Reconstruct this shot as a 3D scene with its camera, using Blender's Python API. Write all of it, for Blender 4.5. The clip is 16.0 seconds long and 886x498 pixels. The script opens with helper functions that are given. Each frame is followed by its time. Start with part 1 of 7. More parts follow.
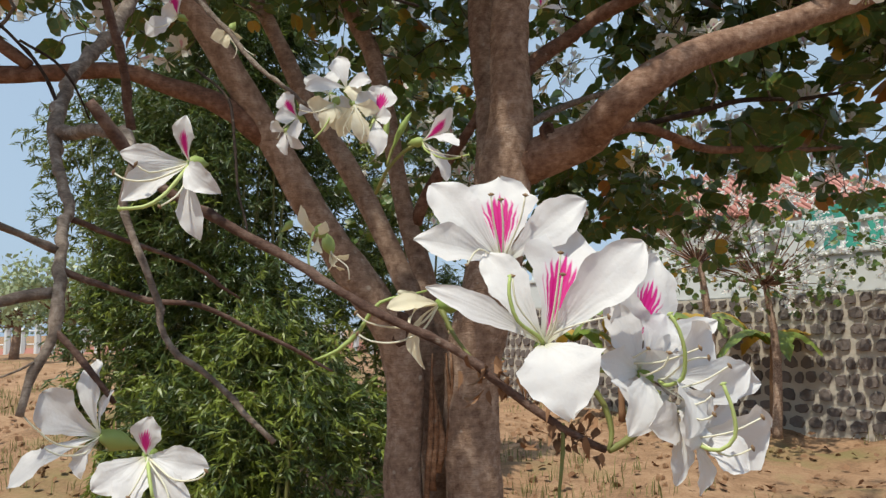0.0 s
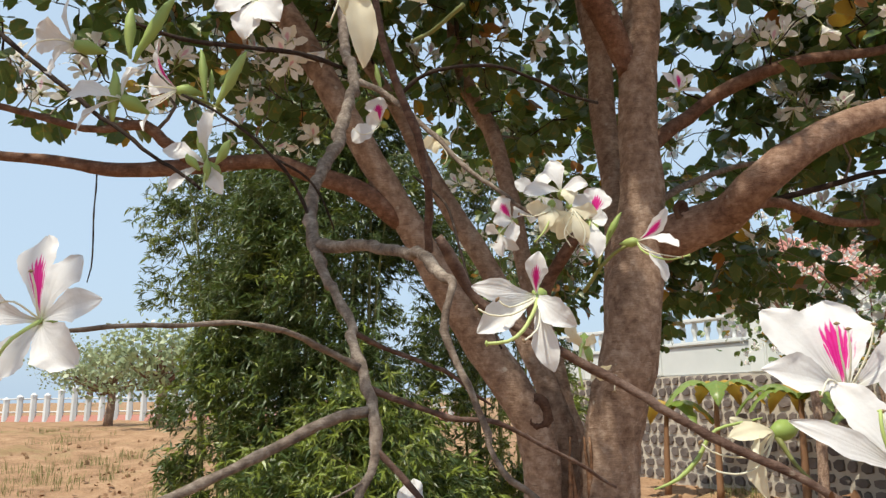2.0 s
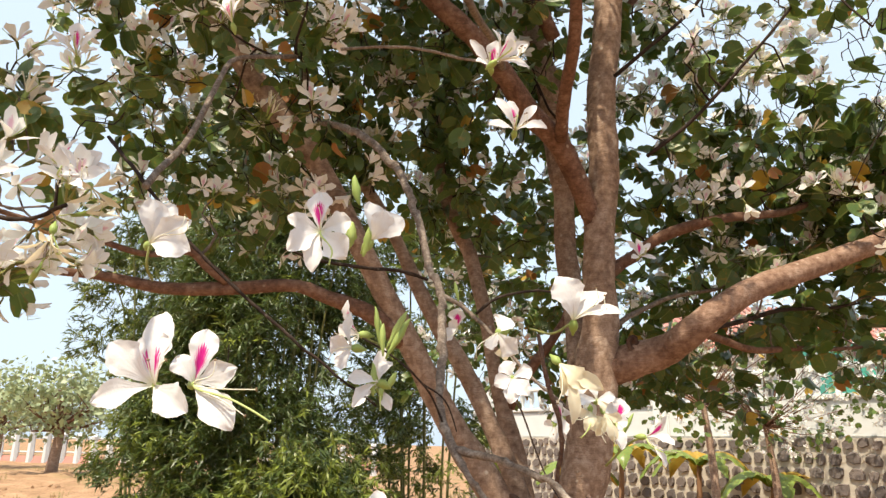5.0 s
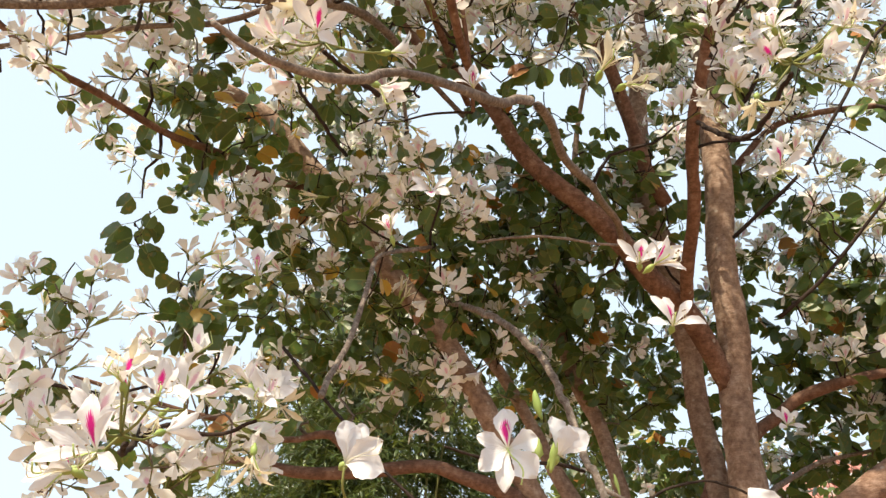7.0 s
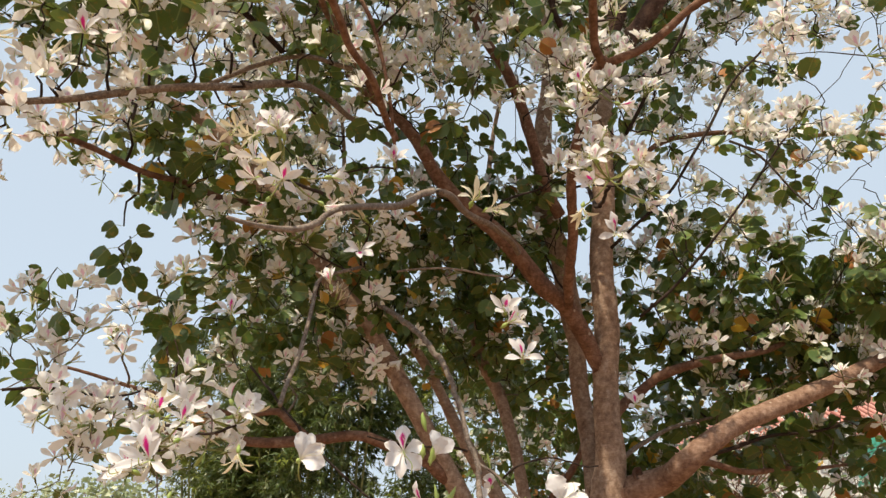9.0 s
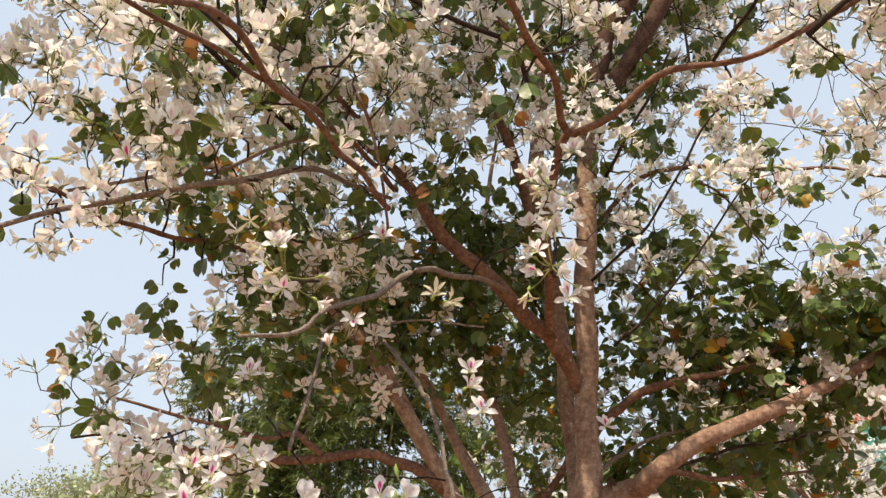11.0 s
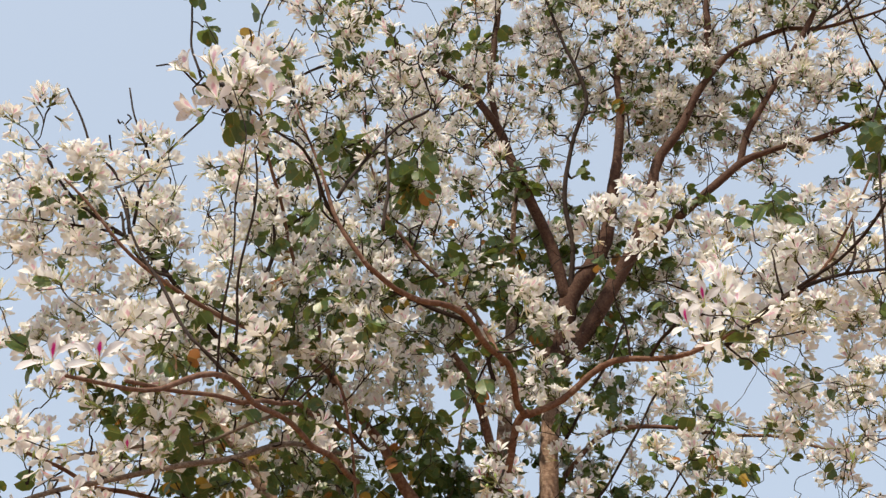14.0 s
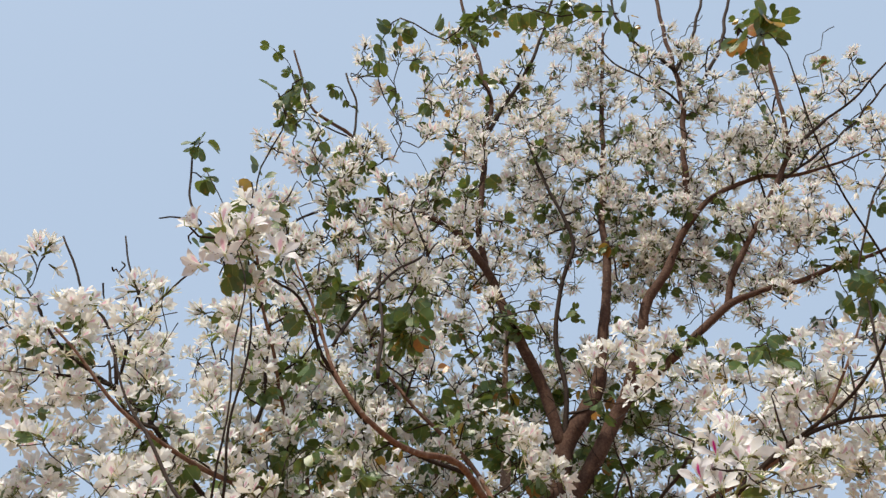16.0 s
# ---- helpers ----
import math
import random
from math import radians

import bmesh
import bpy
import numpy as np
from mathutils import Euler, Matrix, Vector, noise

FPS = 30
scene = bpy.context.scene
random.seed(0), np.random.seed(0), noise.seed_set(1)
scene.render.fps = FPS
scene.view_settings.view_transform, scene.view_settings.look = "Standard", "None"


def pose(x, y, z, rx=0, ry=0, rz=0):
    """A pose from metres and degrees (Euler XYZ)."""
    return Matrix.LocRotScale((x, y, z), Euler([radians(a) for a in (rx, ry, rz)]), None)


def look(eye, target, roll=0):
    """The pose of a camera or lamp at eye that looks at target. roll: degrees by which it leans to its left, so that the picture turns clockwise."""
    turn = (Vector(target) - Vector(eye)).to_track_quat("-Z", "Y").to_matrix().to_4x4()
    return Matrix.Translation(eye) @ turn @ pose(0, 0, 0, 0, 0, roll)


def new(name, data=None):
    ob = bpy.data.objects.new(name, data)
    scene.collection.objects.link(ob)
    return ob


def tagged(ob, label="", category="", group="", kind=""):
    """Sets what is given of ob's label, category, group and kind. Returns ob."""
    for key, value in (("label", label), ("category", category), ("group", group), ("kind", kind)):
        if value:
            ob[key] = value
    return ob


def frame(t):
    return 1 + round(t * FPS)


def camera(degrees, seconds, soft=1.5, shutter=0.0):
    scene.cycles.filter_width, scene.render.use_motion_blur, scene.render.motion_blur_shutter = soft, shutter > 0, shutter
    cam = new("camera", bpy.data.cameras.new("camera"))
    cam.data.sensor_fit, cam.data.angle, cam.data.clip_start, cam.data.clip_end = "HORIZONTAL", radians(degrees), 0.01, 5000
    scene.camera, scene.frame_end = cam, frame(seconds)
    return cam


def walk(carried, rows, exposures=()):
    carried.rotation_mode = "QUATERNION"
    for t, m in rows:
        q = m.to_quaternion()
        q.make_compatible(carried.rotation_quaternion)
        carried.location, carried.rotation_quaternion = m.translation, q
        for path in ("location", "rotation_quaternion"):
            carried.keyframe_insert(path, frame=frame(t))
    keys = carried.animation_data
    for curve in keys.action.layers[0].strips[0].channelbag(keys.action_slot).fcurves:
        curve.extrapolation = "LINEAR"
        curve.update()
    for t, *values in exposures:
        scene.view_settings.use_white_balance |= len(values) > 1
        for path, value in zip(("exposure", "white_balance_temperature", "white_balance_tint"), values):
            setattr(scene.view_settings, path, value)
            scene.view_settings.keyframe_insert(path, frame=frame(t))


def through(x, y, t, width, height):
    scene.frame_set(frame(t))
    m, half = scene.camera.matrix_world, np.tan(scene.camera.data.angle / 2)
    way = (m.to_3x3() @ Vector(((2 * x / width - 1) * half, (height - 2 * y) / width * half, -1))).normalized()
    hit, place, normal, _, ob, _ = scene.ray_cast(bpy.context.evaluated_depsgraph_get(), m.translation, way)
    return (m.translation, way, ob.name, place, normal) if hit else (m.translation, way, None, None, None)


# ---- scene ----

# ------------------------------------------------------------------ camera
cam = camera(60.91, 16.0, 1.4)


def eye_pose(x, y, z, yaw, pitch, roll):
    """Camera pose from a place, heading to the left of +y, upward tilt and lean."""
    a, b = radians(yaw), radians(pitch)
    ahead = Vector((-math.sin(a) * math.cos(b), math.cos(a) * math.cos(b), math.sin(b)))
    return look((x, y, z), Vector((x, y, z)) + ahead, roll)


PATH = [
    (0.0, 0.000, 0.000, 1.500, 0.00, 6.00, -1.06),
    (0.5, -0.037, 0.006, 1.513, 1.21, 7.63, -0.35),
    (1.0, -0.063, -0.004, 1.522, 3.33, 8.74, -0.40),
    (1.5, -0.079, -0.012, 1.531, 4.90, 9.34, -0.13),
    (2.0, -0.141, -0.024, 1.534, 5.71, 11.17, -0.72),
    (2.5, -0.212, -0.049, 1.548, -1.80, 9.43, -0.54),
    (3.0, -0.221, -0.126, 1.556, -1.97, 9.41, 0.52),
    (3.2, -0.224, -0.180, 1.557, -1.15, 9.38, 0.86),
    (5.3, -0.361, -0.450, 1.678, -1.03, 16.54, 1.06),
    (5.5, -0.361, -0.465, 1.679, -0.29, 17.90, 0.95),
    (6.0, -0.389, -0.486, 1.699, 2.20, 20.26, 0.32),
    (6.5, -0.419, -0.498, 1.704, 5.06, 22.74, 0.49),
    (7.0, -0.448, -0.500, 1.726, 6.74, 25.80, 0.86),
    (7.5, -0.444, -0.556, 1.724, 2.77, 26.55, -0.98),
    (8.0, -0.390, -0.720, 1.704, 2.84, 21.88, -1.06),
    (8.5, -0.365, -0.889, 1.718, 2.42, 20.98, -0.31),
    (9.0, -0.366, -1.030, 1.730, 1.41, 21.68, -0.34),
    (9.2, -0.376, -1.083, 1.729, 1.30, 20.87, -0.55),
    (11.3, -0.181, -1.509, 1.870, 4.27, 19.71, -0.28),
    (11.5, -0.203, -1.536, 1.895, 3.77, 19.44, -0.38),
    (12.0, -0.228, -1.652, 1.911, 2.48, 19.04, -1.60),
    (12.5, -0.166, -1.739, 1.936, 4.27, 23.33, -1.33),
    (13.0, -0.109, -1.810, 1.944, 5.38, 26.72, -0.61),
    (13.5, -0.073, -1.876, 1.956, 5.76, 29.86, 0.75),
    (14.0, -0.060, -1.922, 1.984, 3.95, 34.25, 1.81),
    (14.5, -0.089, -1.948, 1.984, 3.42, 37.26, 0.84),
    (15.0, -0.100, -1.947, 2.005, 2.51, 40.71, 0.37),
    (15.5, -0.105, -1.934, 2.019, 2.75, 42.81, 0.23),
    (16.0, -0.103, -1.934, 2.010, 2.67, 44.84, 0.66),
]
EXPOSURES = [(0.0, -0.18, 6420, 4), (1.5, 0.04, 6500, 4), (3.0, 0.30, 7110, 4), (5.3, 0.63, 7330, 8), (7.0, 0.67, 7420, 8), (8.0, 0.22, 7480, 8), (9.2, 0.22, 7500, 9),
             (11.3, 0.36, 7600, 12), (12.5, 0.51, 7560, 12), (13.5, 0.13, 7260, 12), (14.5, 0.03, 6970, 11), (16.0, -0.08, 6640, 9)]
walk(cam, [(row[0], eye_pose(*row[1:])) for row in PATH], EXPOSURES)

# ------------------------------------------------------------------ sky and sun
SUN_TURN, SUN_HEIGHT = 210.0, 62.0   # degrees clockwise from +y, degrees above the horizon
world = bpy.data.worlds.new("sky")
scene.world = world
world.use_nodes = True
wn = world.node_tree.nodes
sky = wn.new("ShaderNodeTexSky")
sky.sky_type = "NISHITA"
sky.sun_disc = False
sky.sun_elevation = radians(SUN_HEIGHT)
sky.sun_rotation = radians(SUN_TURN)
sky.air_density, sky.dust_density, sky.ozone_density = 1.0, 3.0, 1.5
haze = wn.new("ShaderNodeMix")   # dry-season haze pales the whole sky alike
haze.data_type = "RGBA"
haze.inputs["Factor"].default_value = 0.78
haze.inputs[7].default_value = (4.3, 5.4, 7.0, 1)
world.node_tree.links.new(sky.outputs[0], haze.inputs[6])
wn["Background"].inputs["Strength"].default_value = 0.135
world.node_tree.links.new(haze.outputs[2], wn["Background"].inputs["Color"])

sun_data = bpy.data.lights.new("sun", "SUN")
sun_data.energy, sun_data.angle, sun_data.color = 5.0, radians(0.6), (1.0, 0.93, 0.82)
sun = new("sun", sun_data)
sa, sb = radians(SUN_TURN), radians(SUN_HEIGHT)
sun.matrix_world = look(Vector((math.sin(sa) * math.cos(sb), math.cos(sa) * math.cos(sb), math.sin(sb))) * 30, (0, 0, 0))


# ------------------------------------------------------------------ materials
class Nodes:
    """Small helper to write node trees."""

    def __init__(self, name):
        self.mat = bpy.data.materials.new(name)
        self.mat.use_nodes = True
        self.tree = self.mat.node_tree
        self.tree.nodes.clear()
        self.out = self.add("ShaderNodeOutputMaterial")

    def add(self, kind):
        return self.tree.nodes.new(kind)

    def put(self, socket, value):
        if hasattr(value, "is_output"):
            self.tree.links.new(value, socket)
        elif isinstance(value, (tuple, list)) and len(value) == 3 and socket.type == "RGBA":
            socket.default_value = (*value, 1)
        else:
            socket.default_value = value

    def math(self, op, a, b=0.0, c=0.0, clamp=False):
        node = self.add("ShaderNodeMath")
        node.operation, node.use_clamp = op, clamp
        for n, v in enumerate((a, b, c)):
            self.put(node.inputs[n], v)
        return node.outputs[0]

    def mix(self, f, a, b):
        node = self.add("ShaderNodeMix")
        node.data_type = "RGBA"
        self.put(node.inputs["Factor"], f)
        self.put(node.inputs[6], a)
        self.put(node.inputs[7], b)
        return node.outputs[2]

    def noise(self, scale, detail=4.0, rough=0.55, vector=None):
        node = self.add("ShaderNodeTexNoise")
        self.put(node.inputs["Scale"], scale)
        self.put(node.inputs["Detail"], detail)
        self.put(node.inputs["Roughness"], rough)
        self.put(node.inputs["Vector"], vector if vector is not None else self.place())
        return node.outputs["Fac"]

    def place(self):
        return self.add("ShaderNodeNewGeometry").outputs["Position"]

    def local(self, scale=(1, 1, 1)):
        node = self.add("ShaderNodeMapping")
        self.put(node.inputs["Vector"], self.add("ShaderNodeTexCoord").outputs["Object"])
        self.put(node.inputs["Scale"], scale)
        return node.outputs[0]

    def ramp(self, value, stops):
        node = self.add("ShaderNodeValToRGB")
        els = node.color_ramp.elements
        while len(els) < len(stops):
            els.new(0.5)
        for el, (at, col) in zip(els, stops):
            el.position, el.color = at, (*col, 1)
        self.put(node.inputs[0], value)
        return node.outputs[0]

    def bump(self, height, strength, distance):
        node = self.add("ShaderNodeBump")
        self.put(node.inputs["Height"], height)
        self.put(node.inputs["Strength"], strength)
        self.put(node.inputs["Distance"], distance)
        return node.outputs[0]

    def surface(self, color, rough=0.7, normal=None, metal=0.0, spec=0.4):
        node = self.add("ShaderNodeBsdfPrincipled")
        self.put(node.inputs["Base Color"], color)
        self.put(node.inputs["Roughness"], rough)
        self.put(node.inputs["Metallic"], metal)
        self.put(node.inputs["Specular IOR Level"], spec)
        if normal is not None:
            self.put(node.inputs["Normal"], normal)
        return node.outputs[0]

    def thin(self, shader, color, share, normal=None):
        """Lets part of the light through, as leaves and petals do."""
        back = self.add("ShaderNodeBsdfTranslucent")
        self.put(back.inputs["Color"], color)
        if normal is not None:
            self.put(back.inputs["Normal"], normal)
        node = self.add("ShaderNodeMixShader")
        self.put(node.inputs[0], share)
        self.put(node.inputs[1], shader)
        self.put(node.inputs[2], back.outputs[0])
        return node.outputs[0]

    def end(self, shader):
        self.put(self.out.inputs["Surface"], shader)
        return self.mat


def island(n):
    return n.add("ShaderNodeNewGeometry").outputs["Random Per Island"]


def uv_parts(n):
    sep = n.add("ShaderNodeSeparateXYZ")
    n.put(sep.inputs[0], n.add("ShaderNodeUVMap").outputs[0])
    return sep.outputs[0], sep.outputs[1]


def petal_material(name, marked, strong=1.0, cream=(0.76, 0.72, 0.63), share=0.30, white=0.0, through=0.28):
    n = Nodes(name)
    u, s = uv_parts(n)
    x = n.math("ABSOLUTE", n.math("MULTIPLY_ADD", u, 2.0, -1.0))
    shade = n.noise(55.0, 3.0)
    # white lifts the base colour, standing in for brighter light
    base = n.ramp(shade, [(0.3, (0.69 + white, 0.68 + white, 0.705 + white)), (0.7, (0.77 + white, 0.76 + white, 0.775 + white))])
    warm = n.math("MULTIPLY_ADD", island(n), 0.35, share - 0.35)
    base = n.mix(warm, base, cream)
    # green-cream throat
    throat = n.math("MULTIPLY", n.math("SUBTRACT", 0.22, s, clamp=True), 3.2, clamp=True)
    base = n.mix(throat, base, (0.66, 0.66, 0.36))
    veins = n.math("SINE", n.math("MULTIPLY", x, n.math("DIVIDE", 16.0, n.math("ADD", s, 0.35))))
    if marked:
        rise = n.math("DIVIDE", n.math("SUBTRACT", s, 0.40), 0.34)
        width = n.math("MULTIPLY", n.math("SUBTRACT", 1.0, n.math("MULTIPLY", rise, rise)), 0.60)
        streak = n.math("SINE", n.math("MULTIPLY", u, 78.0))
        edge = n.math("MULTIPLY_ADD", n.noise(220.0, 2.0), 0.22, n.math("MULTIPLY", streak, 0.14))
        flame = n.math("MULTIPLY", n.math("ADD", n.math("SUBTRACT", width, x), n.math("SUBTRACT", edge, 0.10)), 5.0, clamp=True)
        tone = n.mix(n.math("MULTIPLY_ADD", streak, 0.35, 0.35, clamp=True), (0.60, 0.008, 0.20), (0.66, 0.035, 0.30))
        halo = n.math("MULTIPLY", n.math("ADD", n.math("SUBTRACT", width, x), 0.22, clamp=True), 0.55, clamp=True)
        base = n.mix(n.math("MULTIPLY", halo, strong), base, (0.80, 0.60, 0.84))
        base = n.mix(n.math("MULTIPLY", flame, strong), base, tone)
    crease = n.noise(140.0, 3.0)
    normal = n.bump(n.math("MULTIPLY_ADD", veins, 0.07, crease), 0.45, 0.0012)
    return n.end(n.thin(n.surface(base, 0.55, normal, spec=0.25), base, through, normal))


def leaf_material(name, low, high, yellow=0.0):
    n = Nodes(name)
    u, s = uv_parts(n)
    vary = n.math("FRACT", n.math("ADD", island(n), n.add("ShaderNodeObjectInfo").outputs["Random"]))
    base = n.mix(vary, low, high)
    base = n.mix(n.math("MULTIPLY", n.noise(35.0, 3.0), 0.5), base, tuple(v * 1.5 for v in high))
    x = n.math("ABSOLUTE", n.math("MULTIPLY_ADD", u, 2.0, -1.0))
    rib = n.math("SUBTRACT", 1.0, n.math("MULTIPLY", x, 14.0), clamp=True)
    base = n.mix(n.math("MULTIPLY", rib, 0.5), base, (0.30, 0.36, 0.13))
    if yellow:
        spots = n.math("MULTIPLY", n.math("SUBTRACT", n.noise(60.0, 2.0), 0.56, clamp=True), yellow * 8.0, clamp=True)
        base = n.mix(spots, base, (0.42, 0.20, 0.03))
    veins = n.math("SINE", n.math("MULTIPLY", n.math("ADD", s, n.math("MULTIPLY", x, 0.8)), 48.0))
    normal = n.bump(n.math("MULTIPLY_ADD", veins, 0.5, n.noise(90.0, 2.0)), 0.15, 0.0015)
    return n.end(n.thin(n.surface(base, 0.36, normal, spec=0.5), n.mix(0.30, base, (0.25, 0.30, 0.04)), 0.26, normal))


def bark_material(name, tones, scale, relief, pale=0.5):
    n = Nodes(name)
    p = n.place()
    grain = n.noise(scale, 6.0, 0.65, p)
    blotch = n.noise(scale * 0.26, 5.0, 0.62, p)
    base = n.ramp(n.math("MULTIPLY_ADD", blotch, 0.36, n.math("MULTIPLY", grain, 0.64)), [(0.36, tones[0]), (0.5, tones[1]), (0.64, tones[2])])
    # pale lichen flecks
    cells = n.add("ShaderNodeTexVoronoi")
    n.put(cells.inputs["Vector"], p)
    n.put(cells.inputs["Scale"], scale * 0.42)
    fleck = n.math("MULTIPLY", n.math("SUBTRACT", n.math("SUBTRACT", 0.33, cells.outputs["Distance"]), n.math("MULTIPLY", blotch, 0.42)), 14.0, clamp=True)
    base = n.mix(n.math("MULTIPLY", fleck, pale), base, (0.46, 0.40, 0.33))
    stretch = n.add("ShaderNodeMapping")
    n.put(stretch.inputs["Vector"], p)
    n.put(stretch.inputs["Scale"], (1, 1, 7.0))
    rings = n.noise(scale * 0.9, 5.0, 0.7, stretch.outputs[0])
    base = n.mix(n.math("MULTIPLY", n.math("SUBTRACT", 0.48, rings, clamp=True), 3.2, clamp=True), base, tuple(v * 0.5 for v in tones[0]))
    normal = n.bump(n.math("MULTIPLY_ADD", rings, 0.8, grain), 0.7, relief)
    return n.end(n.surface(base, 0.85, normal, spec=0.2))


def plain_material(name, low, high, scale=40.0, rough=0.7, relief=0.001, through=0.0, strength=0.4, spec=0.35):
    n = Nodes(name)
    vary = n.math("FRACT", n.math("ADD", island(n), n.add("ShaderNodeObjectInfo").outputs["Random"]))
    f = n.math("MULTIPLY_ADD", vary, 0.5, n.math("MULTIPLY", n.noise(scale, 5.0), 0.5))
    base = n.mix(f, low, high)
    normal = n.bump(n.noise(scale * 2.0, 5.0), strength, relief)
    shader = n.surface(base, rough, normal, spec=spec)
    if through:
        shader = n.thin(shader, base, through, normal)
    return n.end(shader)


PETAL = petal_material("white_petal", False)
BANNER = petal_material("striped_petal", True)
# Crown petals: creamier, and their base whitened 0.15 so they look brightly sunlit.
BANNER_PALE = petal_material("faintly_striped_petal", True, 0.42, (0.87, 0.85, 0.71), 0.50, 0.15, 0.38)
PETAL_CREAM_LIT = petal_material("lit_cream_petal", False, 1.0, (0.87, 0.87, 0.72), 0.50, 0.15, 0.38)
STAMEN = plain_material("cream_stamen", (0.74, 0.70, 0.52), (0.80, 0.78, 0.68), 60, 0.5, through=0.2)
PISTIL = plain_material("green_pistil", (0.42, 0.52, 0.16), (0.55, 0.62, 0.26), 60, 0.5, through=0.2)
ANTHER = plain_material("brown_anther", (0.16, 0.10, 0.06), (0.30, 0.20, 0.11), 80, 0.7)
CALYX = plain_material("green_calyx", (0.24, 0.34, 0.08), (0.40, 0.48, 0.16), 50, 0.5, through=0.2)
# Olive calyx of the crown flowers, darkened to stand for shadow between petals.
SPATHE_SHADED = plain_material("shaded_olive_spathe", (0.060, 0.066, 0.018), (0.165, 0.160, 0.046), 50, 0.6, through=0.1)
WITHERED = plain_material("withered_petal", (0.70, 0.62, 0.42), (0.84, 0.80, 0.66), 50, 0.6, through=0.3)
DRY = plain_material("dry_brown", (0.13, 0.06, 0.03), (0.27, 0.15, 0.08), 60, 0.85, 0.002)
SPLINTER = bark_material("torn_orange_wood", ((0.10, 0.048, 0.026), (0.22, 0.115, 0.064), (0.36, 0.22, 0.14)), 60.0, 0.004, 0.2)
LEAF = leaf_material("green_leaf", (0.024, 0.054, 0.013), (0.090, 0.146, 0.034), 0.3)
LEAF_YELLOW = leaf_material("yellowing_leaf", (0.30, 0.20, 0.025), (0.42, 0.26, 0.04), 0.9)
LEAF_BROWN = leaf_material("rusty_leaf", (0.26, 0.085, 0.02), (0.34, 0.14, 0.04), 0.6)
BARK = bark_material("grey_brown_bark", ((0.145, 0.088, 0.061), (0.285, 0.190, 0.137), (0.43, 0.322, 0.250)), 48.0, 0.006, 0.8)
BARK_LIMB = bark_material("brown_limb_bark", ((0.118, 0.062, 0.042), (0.235, 0.140, 0.098), (0.36, 0.245, 0.185)), 50.0, 0.006, 0.65)
BARK_RED = bark_material("reddish_bark", ((0.088, 0.043, 0.028), (0.170, 0.090, 0.060), (0.26, 0.160, 0.115)), 55.0, 0.004, 0.55)
# Upper wood: young bark, darkened further to carry the crown's shade in its colour.
BARK_YOUNG_SHADED = bark_material("shaded_young_bark", ((0.037, 0.018, 0.012), (0.076, 0.039, 0.026), (0.122, 0.070, 0.048)), 70.0, 0.003, 0.25)
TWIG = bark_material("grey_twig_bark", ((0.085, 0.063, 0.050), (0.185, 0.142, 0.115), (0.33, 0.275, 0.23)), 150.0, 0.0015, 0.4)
# Dark twig bark, taken darker still to stand for shade inside the crown.
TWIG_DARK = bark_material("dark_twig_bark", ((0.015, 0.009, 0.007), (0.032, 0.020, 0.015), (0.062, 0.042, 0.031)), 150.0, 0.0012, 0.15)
TWIG_RED = bark_material("reddish_twig_bark", ((0.050, 0.028, 0.022), (0.105, 0.062, 0.048), (0.19, 0.13, 0.105)), 150.0, 0.0013, 0.3)
TWIG_GREEN = plain_material("green_shoot", (0.13, 0.14, 0.04), (0.24, 0.25, 0.08), 60, 0.6)
# Bamboo leaf in two tones: this one darkened to stand for deep shade.
BAMBOO_SHADED = leaf_material("shaded_bamboo_leaf", (0.020, 0.038, 0.009), (0.052, 0.082, 0.018))
# Far leaves: green paled in the colour itself to give distance haze.
HAZY_LEAF = leaf_material("hazy_tree_leaf", (0.20, 0.25, 0.13), (0.30, 0.34, 0.20))
# White concrete, its colour greyed to stand for the haze in front of it.
FENCE_PAINT = plain_material("hazed_white_concrete", (0.42, 0.43, 0.44), (0.66, 0.67, 0.68), 3.0, 0.85, 0.003)
# The same leaf, lightened and yellowed to stand for sun on the clump.
BAMBOO_LIT = leaf_material("sunlit_bamboo_leaf", (0.105, 0.145, 0.018), (0.19, 0.225, 0.034))
CULM = plain_material("bamboo_culm", (0.10, 0.12, 0.035), (0.20, 0.19, 0.07), 20, 0.5)
WHITEWASH = plain_material("weathered_whitewash", (0.50, 0.52, 0.52), (0.72, 0.73, 0.72), 3.0, 0.85, 0.004)
MORTAR = plain_material("pale_mortar", (0.40, 0.35, 0.29), (0.58, 0.52, 0.44), 9.0, 0.9, 0.02)
STONE = plain_material("dark_basalt", (0.070, 0.058, 0.056), (0.21, 0.170, 0.150), 12.0, 0.85, 0.02, strength=0.7)
ROOF = plain_material("red_roof_tile", (0.36, 0.15, 0.12), (0.48, 0.24, 0.20), 3.0, 0.8, 0.01)
TEAL = plain_material("teal_paint", (0.05, 0.30, 0.22), (0.08, 0.38, 0.29), 3.0, 0.5, 0.004)
GLASS_DARK = plain_material("dark_window_glass", (0.03, 0.04, 0.05), (0.05, 0.06, 0.07), 2.0, 0.1)
BANANA = leaf_material("banana_leaf", (0.10, 0.17, 0.03), (0.20, 0.27, 0.06), 0.4)
GRASS = plain_material("dry_grass", (0.10, 0.13, 0.03), (0.28, 0.24, 0.10), 3.0, 0.8, through=0.2)


